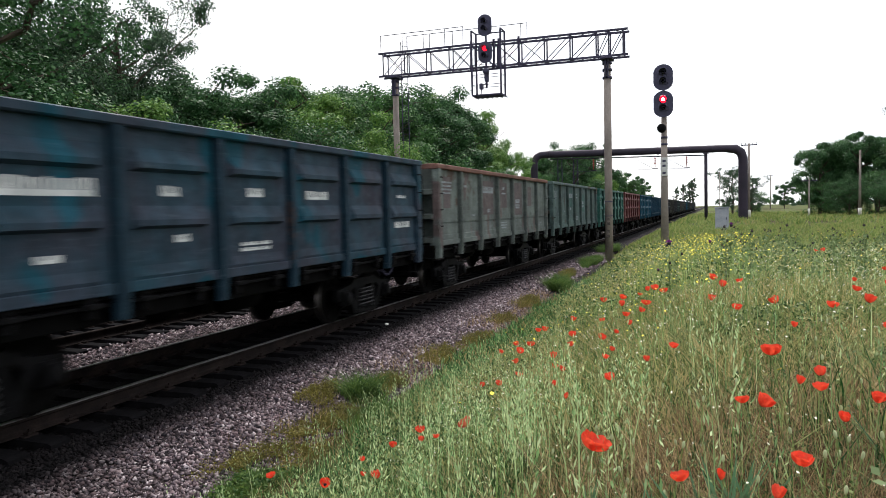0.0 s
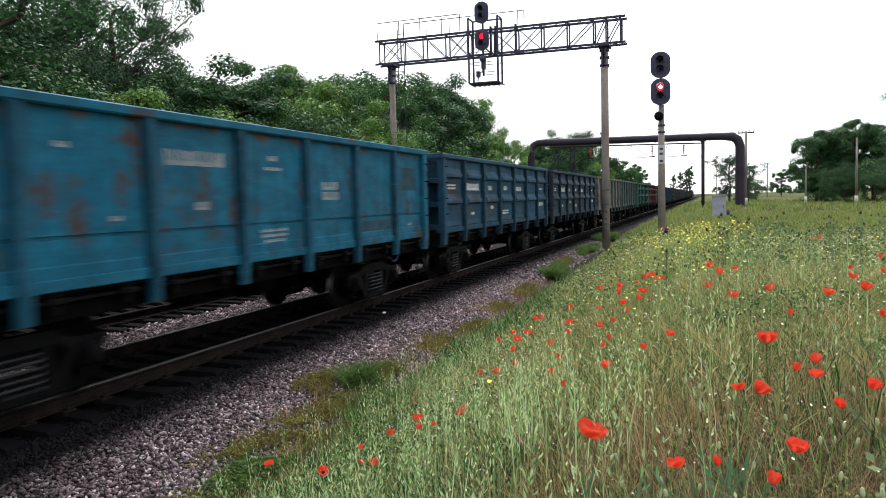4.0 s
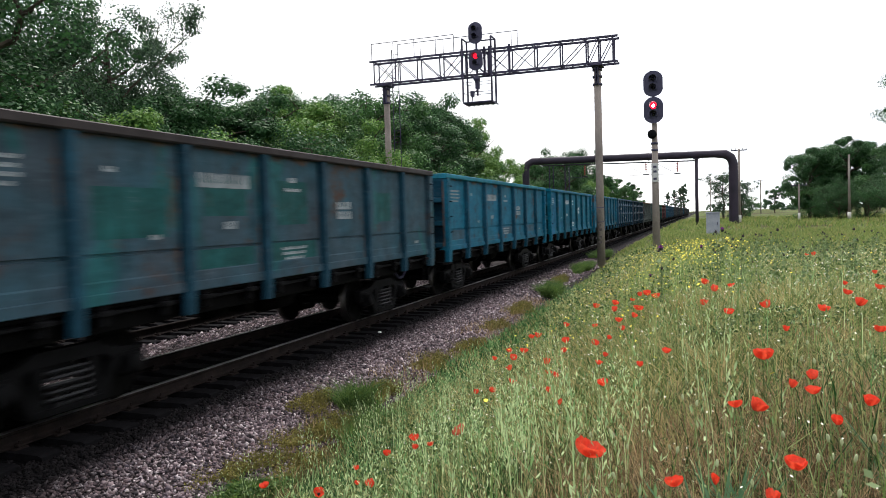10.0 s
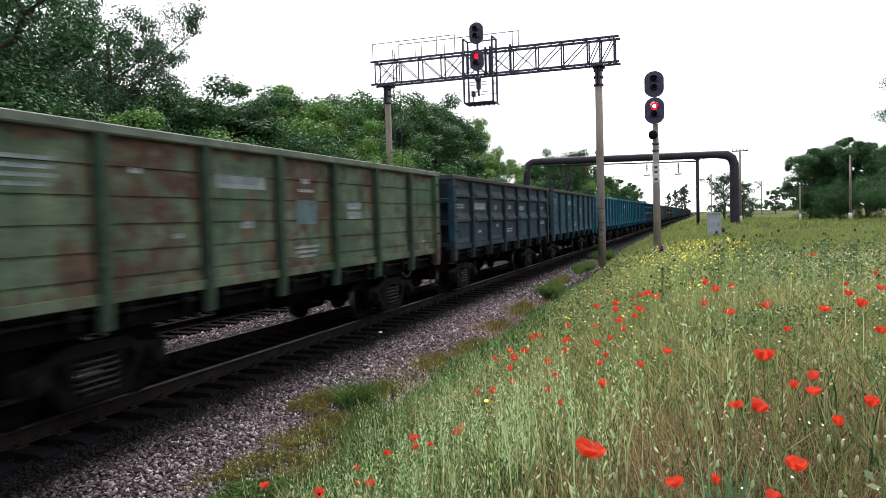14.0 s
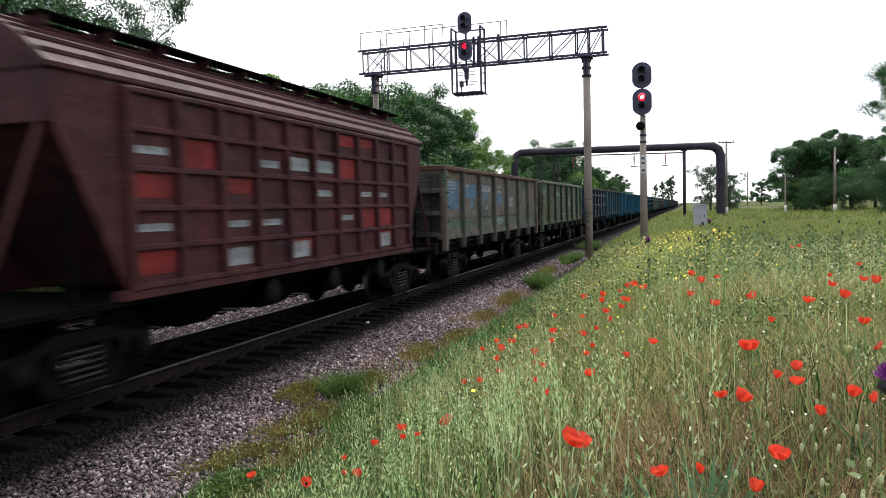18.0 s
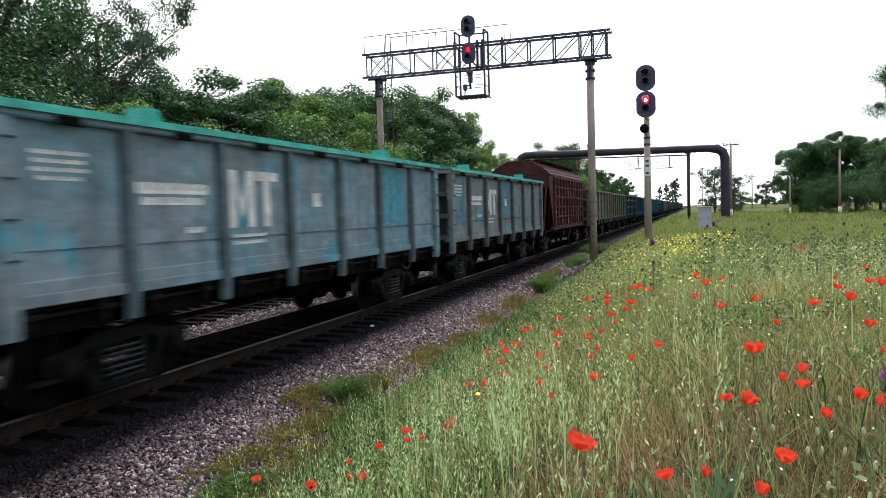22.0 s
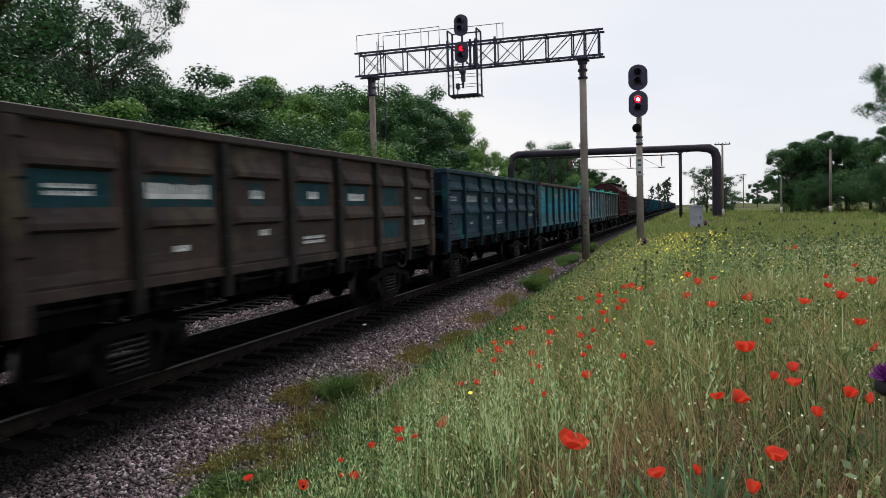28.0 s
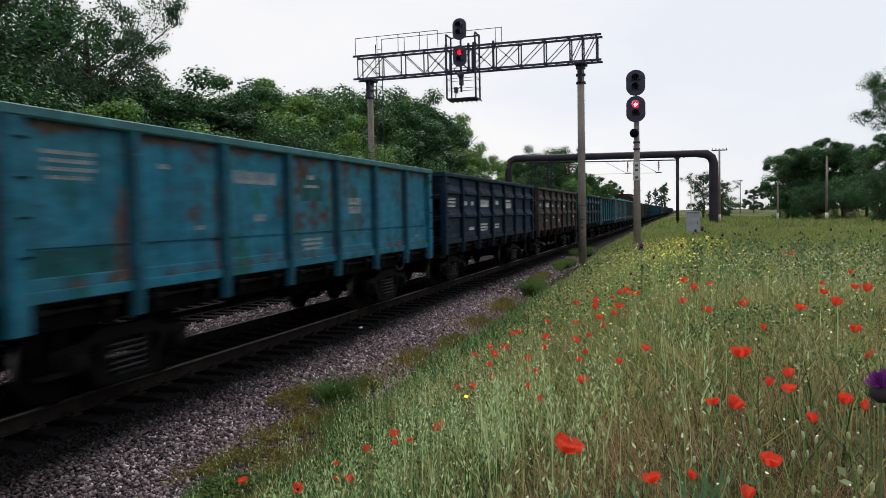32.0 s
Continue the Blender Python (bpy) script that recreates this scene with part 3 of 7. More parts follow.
    for z in (c0, c0 + 0.5, c0 + 1.0, 9.4, 10.6, c1):
        for a, b in (((cx0, cy0), (cx1, cy0)), ((cx1, cy0), (cx1, cy1)), ((cx0, cy1), (cx1, cy1)), ((cx0, cy0), (cx0, cy1))):
            if z < 10 or a[0] == b[0] or a[1] == cy1:
                part("cage_rail", rod((*a, z), (*b, z), 0.04 if z in (c0, c1) else 0.016), M_LATTICE, cage)
    for k in range(7):
        x = cx0 + 0.25 * k + 0.1
        part("floor_bar", B((x - 0.02, cy0, c0 - 0.11), (x + 0.02, cy1, c0 - 0.05)), M_LATTICE, cage)
    part("head_pole", rod((-2.85, GY - 0.75, 8.3), (-2.85, GY - 0.75, 11.8), 0.055, 10), M_SIGNAL, g)
    signal_head(g, -2.85, GY - 0.95, 11.41, 0.76, 1.08)
    signal_head(g, -2.85, GY - 0.95, 10.07, 0.76, 1.08, lit=0)
    bm = bmesh.new()
    turned(bm, [(0.10, 0.0), (0.16, 0.1), (0.16, 0.3), (0.09, 0.42)], "y", 12, (-2.8, GY - 1.2, 9.1))
    box(bm, (-2.9, GY - 1.0, 8.6), (-2.7, GY - 0.8, 9.05), 0.02)
    part("route_lamp", bm, M_SIGNAL, g)
    bm = bmesh.new()
    bar(bm, (-2.8, GY - 0.8, 8.6), (-3.1, GY - 0.8, 8.4), 0.03)
    bar(bm, (-3.1, GY - 0.8, 8.4), (-3.15, GY - 0.8, 8.0), 0.03)
    box(bm, (-3.2, GY - 0.9, 8.25), (-3.02, GY - 0.7, 8.55), 0.02)
    part("cable_box", bm, M_SIGNAL, g)


def build_mast_signal():
    y = 29.0
    m = thing("mast_signal", "concrete mast with two black signal heads and one red light", "railway signal")
    part("mast", turned(bmesh.new(), [(0.15, -0.2), (0.10, 5.15)], "z", 18, (6.15, y, 0.3)), M_CONCRETE, m, "tapered pale concrete mast")
    part("top_pole", rod((6.14, y, 5.3), (6.14, y, 7.3), 0.05, 10), M_SIGNAL, m)
    signal_head(m, 6.14, y - 0.25, 6.9, 0.74, 0.96)
    signal_head(m, 6.14, y - 0.25, 5.92, 0.74, 0.98, lit=0, core=True)
    bm = bmesh.new()
    turned(bm, [(0.09, 0.0), (0.16, 0.06), (0.17, 0.26), (0.1, 0.4)], "y", 12, (6.08, y - 0.5, 5.02))
    bar(bm, (6.08, y - 0.2, 5.02), (6.14, y, 5.1), 0.04, 6)
    part("call_lamp", bm, M_BOGIE, m)
    for z in (4.7, 4.45):
        part("mast_collar", turned(bmesh.new(), [(0.13, -0.04), (0.13, 0.04)], "z", 14, (6.15, y, z)), M_SIGNAL, m)
    plate = part("number_plate", B((6.02, y - 0.17, 3.25), (6.28, y - 0.145, 3.95), 0.004), surface("white_enamel", S(205, 205, 200), S(180, 180, 178), 6, 40), m, "white enamel plate with dark marks")
    bm = bmesh.new()
    for z in (3.33, 3.6, 3.78):
        box(bm, (6.09, y - 0.178, z), (6.21, y - 0.1705, z + 0.08))
    part("plate_mark", bm, M_SIGNAL, plate)
    for k in range(9):
        part("step_iron", rod((6.0, y, 1.2 + 0.42 * k), (6.3, y, 1.2 + 0.42 * k), 0.012, 6), M_SIGNAL, m)


def build_pipe_bridge():
    """A wide overhead pipeline carried across the tracks, with a cable rig below it."""
    p = thing("pipeline_bridge", "rusty dark overhead pipeline bridging the tracks on tall legs", "pipeline")
    r = 0.42
    def along(x):
        return 87.0 + 5.5 * (x + 12.0) / 23.3
    path = [(-12.0, -0.5), (-12.0, 7.7), (-11.75, 8.3), (-11.2, 8.6), (9.3, 8.68), (10.5, 8.6), (11.1, 8.2), (11.35, 7.5), (11.35, -0.2)]
    pts = [Vector((x, along(x), z)) for x, z in path]
    bm = bmesh.new()
    rings = []
    for i, q in enumerate(pts):
        d = ((pts[min(i + 1, len(pts) - 1)] - q).normalized() + (q - pts[max(i - 1, 0)]).normalized()).normalized()
        side = Vector((-0.23, 0.97, 0)).normalized()
        up = d.cross(side).normalized()
        rr = r * (1.25 if i > 4 else 1.0)
        rings.append([bm.verts.new(q + rr * (math.cos(t) * side + math.sin(t) * up)) for t in [2 * math.pi * k / 16 for k in range(16)]])
    for a, b in zip(rings, rings[1:]):
        for k in range(16):
            bm.faces.new((a[k], a[(k + 1) % 16], b[(k + 1) % 16], b[k])).smooth = True
    part("pipe", bm, M_PIPE, p)
    for x in (-10.2, -4.0, 2.0, 8.0):
        d = rod((x - 0.06, along(x), 8.63), (x + 0.06, along(x), 8.64), r * 1.1, 16)
        part("pipe_flange", d, M_PIPE, p)
    for x in (7.3,):
        part("support_post", rod((x, along(x), -0.2), (x, along(x), 8.3), 0.2, 8), M_PIPE, p)
        part("post_cap", B((x - 0.35, along(x) - 0.3, 8.15), (x + 0.35, along(x) + 0.3, 8.3)), M_PIPE, p)
    part("under_beam", rod((-10.2, along(-10.2), 8.05), (7.3, along(7.3), 7.98), 0.07, 6), M_PIPE, p)
    red = plain("red_insulator", S(150, 60, 50), 0.5)
    for x in (-5.2, -3.4, 1.7, 5.2):
        bm = bmesh.new()
        bar(bm, (x, along(x) - 0.1, 7.9), (x, along(x) - 0.1, 6.7), 0.05, 6)
        for k in range(4):
            turned(bm, [(0.11, -0.04), (0.13, 0.04)], "z", 8, (x, along(x) - 0.1, 7.75 - 0.2 * k))
        part("insulator", bm, red, p, "red and white hanging insulator")
        part("clamp", B((x - 0.35, along(x) - 0.2, 6.5), (x + 0.35, along(x), 6.62)), M_PIPE, p)
        part("stay", rod((x - 2.6, along(x) - 0.1, 8.0), (x - 0.3, along(x) - 0.1, 6.65), 0.03, 4), M_PIPE, p)
    part("cable", rod((-7.4, along(-7.4) - 0.1, 6.5), (5.4, along(5.4) - 0.1, 6.52), 0.025, 4), M_SIGNAL, p)
    # lattice legs standing behind the train at the far side
    for x in (-9.3, -7.4):
        leg = part("lattice_leg", rod((x - 0.25, 89.0, -0.5), (x - 0.25, 89.0, 8.1), 0.06), M_LATTICE, p)
        part("leg_chord", rod((x + 0.25, 89.0, -0.5), (x + 0.25, 89.0, 8.1), 0.06), M_LATTICE, leg)
        for k in range(10):
            z = 0.4 + 0.75 * k
            part("lacing", rod((x - 0.25, 89.0, z), (x + 0.25, 89.0, z + 0.75), 0.03), M_LATTICE, leg)


def build_relay_cabinet():
    c = thing("relay_cabinet", "light grey metal relay cabinet standing in the meadow", "cabinet")
    x, y, z = 8.48, 52.0, 0.45
    part("body", B((x - 0.42, y - 0.3, z), (x + 0.42, y + 0.3, z + 1.48), 0.015), M_CABINET, c)
    part("roof", B((x - 0.47, y - 0.36, z + 1.48), (x + 0.47, y + 0.36, z + 1.56), 0.02), M_CABINET, c)
    d = part("door", B((x - 0.37, y - 0.325, z + 0.1), (x + 0.37, y - 0.3, z + 1.4), 0.006), M_CABINET, c)
    part("handle", B((x + 0.25, y - 0.36, z + 0.7), (x + 0.29, y - 0.325, z + 0.9), 0.006), M_SIGNAL, d)
    for s in (-1, 1):
        part("foot", B((x + s * 0.3 - 0.06, y - 0.2, z - 0.35), (x + s * 0.3 + 0.06, y + 0.2, z)), M_CONCRETE, c)


def build_pole(x, y, h, r, arms, label, base=None):
    z = ground_z(x, y) if base is None else base
    p = thing("utility_pole", label, "pole", "poles along the meadow")
    part("shaft", rod((x, y, z - 0.3), (x, y, z + h), r, 10, r * 0.7), M_CONCRETE, p)
    if base is None and arms < 2:
        part("base_band", rod((x, y, z + 0.2), (x, y, z + 1.0), r * 1.25, 10), plain("whitewash", S(215, 212, 205), 0.9), p, "whitewashed foot")
    for k in range(arms):
        a = part("crossarm", B((x - 0.9, y - 0.06, z + h - 0.25 - 0.5 * k), (x + 0.9, y + 0.06, z + h - 0.13 - 0.5 * k)), M_LATTICE, p)
        for q in (-0.8, -0.4, 0.4, 0.8):
            part("insulator", rod((x + q, y, z + h - 0.13 - 0.5 * k), (x + q, y, z + h + 0.07 - 0.5 * k), 0.05, 6), M_WHITE, a)
    return p


build_gantry()
build_mast_signal()
build_pipe_bridge()
build_relay_cabinet()
build_pole(23.77, 95.2, 7.55, 0.15, 0, "pale concrete pole with a whitewashed foot in the meadow")
build_pole(18.83, 97.6, 4.5, 0.11, 1, "short grey pole with a whitewashed foot in the meadow")
build_pole(12.1, 95.0, 8.9, 0.15, 1, "tall concrete pole with a crossarm beside the pipeline")
build_pole(19.2, 230.0, 9.0, 0.2, 1, "distant utility pole on the meadow")
build_pole(26.0, 260.0, 11.0, 0.2, 2, "distant utility pole with two crossarms")
build_pole(8.9, 100.0, 6.0, 0.06, 0, "thin signal post beyond the pipeline", 0.3)


# ---- the freight train ----
PITCH = 13.92
TOP = 3.29
SHEET = 1.455
OUT = 1.565


def coil(bm, cx, cy, z0, z1, r=0.085, turns=5, wire=0.018):
    n = turns * 10
    prev = None
    for i in range(n + 1):
        t = 2 * math.pi * i / 10
        c = Vector((cx + r * math.cos(t), cy + r * math.sin(t), z0 + (z1 - z0) * i / n))
        rad = Vector((math.cos(t), math.sin(t), 0))
        ring = [bm.verts.new(c + wire * rad), bm.verts.new(c + Vector((0, 0, wire))), bm.verts.new(c - wire * rad), bm.verts.new(c - Vector((0, 0, wire)))]
        if prev:
            for k in range(4):
                bm.faces.new((prev[k], prev[(k + 1) % 4], ring[(k + 1) % 4], ring[k]))
        prev = ring
    return bm


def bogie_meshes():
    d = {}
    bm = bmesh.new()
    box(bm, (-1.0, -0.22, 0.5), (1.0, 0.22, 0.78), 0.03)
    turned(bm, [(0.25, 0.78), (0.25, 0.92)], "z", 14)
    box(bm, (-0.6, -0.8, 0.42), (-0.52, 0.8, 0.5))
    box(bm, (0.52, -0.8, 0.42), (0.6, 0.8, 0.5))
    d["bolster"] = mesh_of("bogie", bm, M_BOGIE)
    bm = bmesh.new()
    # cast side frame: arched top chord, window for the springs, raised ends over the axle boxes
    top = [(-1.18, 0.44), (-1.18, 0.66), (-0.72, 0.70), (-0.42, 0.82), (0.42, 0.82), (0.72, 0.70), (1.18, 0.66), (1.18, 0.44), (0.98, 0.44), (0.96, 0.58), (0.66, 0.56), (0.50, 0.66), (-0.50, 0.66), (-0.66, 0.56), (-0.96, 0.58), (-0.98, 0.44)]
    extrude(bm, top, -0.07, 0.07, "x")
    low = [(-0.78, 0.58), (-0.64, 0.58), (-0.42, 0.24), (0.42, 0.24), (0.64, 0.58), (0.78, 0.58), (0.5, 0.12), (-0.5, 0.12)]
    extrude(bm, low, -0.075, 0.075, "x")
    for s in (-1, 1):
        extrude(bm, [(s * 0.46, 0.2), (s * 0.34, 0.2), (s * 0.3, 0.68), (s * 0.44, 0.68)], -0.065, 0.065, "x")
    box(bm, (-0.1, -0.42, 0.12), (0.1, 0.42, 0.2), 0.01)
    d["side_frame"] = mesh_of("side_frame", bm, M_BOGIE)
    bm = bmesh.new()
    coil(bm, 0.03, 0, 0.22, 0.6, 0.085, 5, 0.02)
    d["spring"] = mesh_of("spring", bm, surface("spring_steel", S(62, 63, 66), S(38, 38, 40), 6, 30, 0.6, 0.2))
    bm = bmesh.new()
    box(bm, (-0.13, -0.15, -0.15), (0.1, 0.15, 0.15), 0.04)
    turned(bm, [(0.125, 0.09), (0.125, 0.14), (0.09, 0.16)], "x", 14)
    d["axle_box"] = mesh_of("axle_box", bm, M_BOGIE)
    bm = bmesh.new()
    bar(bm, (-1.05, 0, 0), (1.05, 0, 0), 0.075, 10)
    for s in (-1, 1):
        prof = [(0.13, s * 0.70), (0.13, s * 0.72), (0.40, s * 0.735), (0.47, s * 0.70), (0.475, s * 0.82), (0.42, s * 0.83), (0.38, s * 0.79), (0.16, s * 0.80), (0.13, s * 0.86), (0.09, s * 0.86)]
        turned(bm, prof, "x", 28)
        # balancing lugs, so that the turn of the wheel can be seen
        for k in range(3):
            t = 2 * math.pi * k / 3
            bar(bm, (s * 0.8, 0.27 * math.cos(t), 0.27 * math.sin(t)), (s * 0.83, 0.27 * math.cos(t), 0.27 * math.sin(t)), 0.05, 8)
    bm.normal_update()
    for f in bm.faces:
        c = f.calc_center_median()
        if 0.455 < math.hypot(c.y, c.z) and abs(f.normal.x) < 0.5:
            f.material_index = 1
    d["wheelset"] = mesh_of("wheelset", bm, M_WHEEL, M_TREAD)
    return d


BOGIE = bogie_meshes()


def add_bogie(wagon, y, far=False):
    b = part("bogie", BOGIE["bolster"], None, wagon)
    b.location = (0, y, 0)
    for s in (-1, 1):
        o = part("side_frame", BOGIE["side_frame"], None, b)
        o.location = (s * 1.02, 0, 0)
        for cy in (-0.19, 0.0, 0.19):
            if not far:
                o = part("spring", BOGIE["spring"], None, b, "coil spring")
                o.location = (s * 1.03, cy, 0)
        for q in (-1, 1):
            o = part("axle_box", BOGIE["axle_box"], None, b)
            o.matrix_basis = pose(s * 1.06, q * 0.925, 0.475, 0, 0, 0 if s > 0 else 180)
    for q in (-1, 1):
        o = part("wheelset", BOGIE["wheelset"], None, b)
        o.location = (0, q * 0.925, 0.475)
    return b


def post_mesh(s, y, w, z0, z1):
    """A hollow-section side stake, widened and bent inwards at its foot."""
    bm = bmesh.new()
    a, b = s * SHEET, s * OUT
    prof = [(a, z1), (b, z1 - 0.02), (b, z0 + 0.28), (b - s * 0.02, z0), (b - s * 0.12, z0), (a, z0 + 0.3)]
    va = [bm.verts.new((x, y - w / 2, z)) for x, z in prof]
    vb = [bm.verts.new((x, y + w / 2, z)) for x, z in prof]
    n = len(prof)
    fs = [bm.faces.new(va), bm.faces.new(vb[::-1])] + [bm.faces.new((va[i], vb[i], vb[(i + 1) % n], va[(i + 1) % n])) for i in range(n)]
    bmesh.ops.recalc_face_normals(bm, faces=fs)
    bmesh.ops.bevel(bm, geom=[e for e in bm.edges if abs(e.verts[0].co.x - b) < 0.03 and abs(e.verts[1].co.x - b) < 0.03 and abs(e.verts[0].co.z - e.verts[1].co.z) > 0.2], offset=0.025, segments=2, affect="EDGES")
    return bm


def panel_outline(kind, s):
    """Section of one pressed side panel, from the sill up."""
    a, z0, z1 = SHEET, 1.34, TOP - 0.1
    pts = [(a, z0)]
    if kind == "planked":
        for z in (1.55, 1.85, 2.16, 2.48, 2.82):
            pts += [(a, z - 0.02), (a - 0.025, z - 0.015), (a - 0.025, z + 0.01), (a, z + 0.015)]
    else:
        pts += [(a + 0.012, 1.36), (a + 0.012, 1.52), (a, 1.54), (a, 1.80), (a - 0.03, 1.805), (a - 0.03, 1.84), (a, 1.845)]
    pts += [(a, z1), (a - 0.05, z1), (a - 0.05, z0)]
    return [(s * x, z) for x, z in pts]


def pressed_panel(s, y0, y1):
    """A side panel with two pressed-out ribs that end short of the posts."""
    bm = bmesh.new()
    zs = [(1.34, 0), (1.44, 0.3), (1.56, 0)]
    for z in (2.12, 2.80):
        zs += [(z - 0.13, 0), (z - 0.09, 1), (z - 0.02, 1), (z + 0.15, 0)]
    zs += [(TOP - 0.1, 0)]
    ys = [(y0, 0), (y0 + 0.2, 0), (y0 + 0.3, 1), (y1 - 0.3, 1), (y1 - 0.2, 0), (y1, 0)]
    front = [[bm.verts.new((s * (SHEET + 0.1 * a * b), y, z)) for y, b in ys] for z, a in zs]
    back = [bm.verts.new((s * (SHEET - 0.05), y, z)) for y, z in ((y0, 1.34), (y1, 1.34), (y1, TOP - 0.1), (y0, TOP - 0.1))]
    for r, q in zip(front, front[1:]):
        for i in range(len(ys) - 1):
            bm.faces.new((r[i], r[i + 1], q[i + 1], q[i]))
    bm.faces.new(back)
    bm.faces.new([back[1], back[0]] + front[0])
    bm.faces.new([back[3], back[2]] + front[-1][::-1])
    bm.faces.new([back[0], back[3]] + [r[0] for r in front[::-1]])
    bm.faces.new([back[2], back[1]] + [r[-1] for r in front])
    bmesh.ops.recalc_face_normals(bm, faces=bm.faces[:])
    return bm


def gondola(kind, paint, rim, label, far=False):
    """An open-top freight wagon of seven bays; kind: smooth, stamped or planked sides."""
    w = thing("gondola_wagon", label, "freight wagon", "wagons of the train")
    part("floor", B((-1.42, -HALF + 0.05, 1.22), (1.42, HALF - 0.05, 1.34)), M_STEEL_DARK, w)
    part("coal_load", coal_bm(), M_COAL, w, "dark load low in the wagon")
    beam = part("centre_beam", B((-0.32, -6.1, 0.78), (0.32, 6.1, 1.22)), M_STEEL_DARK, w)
    for s in (-1, 1):
        for i in range(7):
            y0, y1 = -HALF + BAY * i + 0.005, -HALF + BAY * (i + 1) - 0.005
            part("side_panel", pressed_panel(s, y0, y1) if kind == "stamped" else extrude(bmesh.new(), panel_outline(kind, s), y0, y1, "y"), paint, w)
        part("side_sill", B((min(s * 1.3, s * 1.5), -HALF, 1.27), (max(s * 1.3, s * 1.5), HALF, 1.4), 0.01), paint, w)
        bm = bmesh.new()
        extrude(bm, [(s * 1.40, TOP - 0.12), (s * (OUT - 0.015), TOP - 0.12), (s * (OUT + 0.005), TOP - 0.10), (s * (OUT + 0.005), TOP - 0.015), (s * (OUT - 0.015), TOP), (s * 1.40, TOP)], -HALF - 0.04, HALF + 0.04, "y")
        part("top_rim", bm, rim, w)
        for i in range(8):
            y = -HALF + BAY * i
            corner = i in (0, 7)
            part("corner_post" if corner else "side_post", post_mesh(s, y + (0.13 if i == 0 else -0.13 if i == 7 else 0), 0.26 if corner else 0.17, 0.98, TOP - 0.1), paint, w)
        for i in range(0 if far else 7):
            y = -HALF + BAY * (i + 0.5)
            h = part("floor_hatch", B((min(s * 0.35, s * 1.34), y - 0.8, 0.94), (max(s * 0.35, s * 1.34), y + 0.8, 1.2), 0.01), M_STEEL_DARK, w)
            bm = bmesh.new()
            for q in (-0.5, 0.5):
                x = s * 1.36
                box(bm, (min(x, x + s * 0.12), y + q - 0.05, 1.02), (max(x, x + s * 0.12), y + q + 0.05, 1.3), 0.02)
                box(bm, (min(x, x + s * 0.16), y + q - 0.11, 1.14), (max(x, x + s * 0.16), y + q + 0.11, 1.2), 0.01)
            bar(bm, (s * 1.42, y - 0.75, 1.16), (s * 1.42, y + 0.75, 1.16), 0.022, 6)
            part("hatch_latch", bm, M_BOGIE, h)
    for e in (-1, 1):
        y = e * HALF
        bm = bmesh.new()
        back = y - e * 0.3
        box(bm, (-SHEET + 0.05, min(back, back - e * 0.05), 1.3), (SHEET - 0.05, max(back, back - e * 0.05), TOP - 0.1))
        part("end_wall", bm, paint, w)
        for z in (2.6, 2.0, 1.42):
            bm = bmesh.new()
            extrude(bm, [(back, z - 0.09), (y + e * 0.05, z - 0.05), (y + e * 0.05, z + 0.05), (back, z + 0.09)], -SHEET + 0.06, SHEET - 0.06, "x")
            part("end_rib", bm, paint, w)
        bm = bmesh.new()
        box(bm, (-OUT + 0.03, min(y + e * 0.05, y - e * 0.06), TOP - 0.13), (OUT - 0.03, max(y + e * 0.05, y - e * 0.06), TOP + 0.003), 0.015)
        part("end_rim", bm, rim, w)
        part("end_beam", B((-1.45, min(y, y + e * 0.12), 0.95), (1.45, max(y, y + e * 0.12), 1.3), 0.02), M_STEEL_DARK, w)
        add_coupler(w, e, HALF)
        add_bogie(w, e * 4.325, far)
        if far:
            continue
        bm = rod((1.2, y + e * 0.14, 1.0), (1.2, y + e * 0.14, 3.0), 0.014, 6)
        bar(bm, (0.84, y + e * 0.14, 1.0), (0.84, y + e * 0.14, 3.0), 0.014, 6)
        lad = part("ladder", bm, M_BOGIE, w)
        for k in range(6):
            part("rung", rod((0.84, y + e * 0.14, 1.2 + 0.33 * k), (1.2, y + e * 0.14, 1.2 + 0.33 * k), 0.012, 6), M_BOGIE, lad)
        step = rod((1.5, y - e * 0.3, 0.95), (1.5, y - e * 0.3, 0.5), 0.015, 6)
        bar(step, (1.5, y - e * 0.65, 0.95), (1.5, y - e * 0.65, 0.5), 0.015, 6)
        box(step, (1.42, min(y - e * 0.3, y - e * 0.65), 0.48), (1.56, max(y - e * 0.3, y - e * 0.65), 0.51))
        part("foot_step", step, M_BOGIE, w)
        for z in (2.95, 2.55, 2.15, 1.75):
            part("grip", B((OUT, y - e * 0.17 - 0.05, z), (OUT + 0.05, y - e * 0.17 + 0.05, z + 0.025), 0.008), M_STEEL_DARK, w)
    if far:
        part("floor_hatch", B((-1.34, -HALF + 0.2, 0.94), (1.34, HALF - 0.2, 1.2)), M_STEEL_DARK, w)
        return w
    bm = bmesh.new()
    turned(bm, [(0.05, -0.5), (0.2, -0.45), (0.2, 0.4), (0.08, 0.5)], "y", 14, (0.62, 0.6, 0.82))
    part("air_tank", bm, M_STEEL_DARK, w)
    bm = bmesh.new()
    turned(bm, [(0.18, -0.2), (0.18, 0.25), (0.04, 0.3), (0.04, 0.8)], "y", 14, (0.5, -1.0, 0.85))
    box(bm, (0.25, -0.4, 0.7), (0.75, -0.15, 0.95), 0.03)
    part("brake_cylinder", bm, M_STEEL_DARK, w)
    part("brake_rod", rod((0.35, -4, 0.8), (0.35, 4, 0.8), 0.02, 6), M_STEEL_DARK, w)
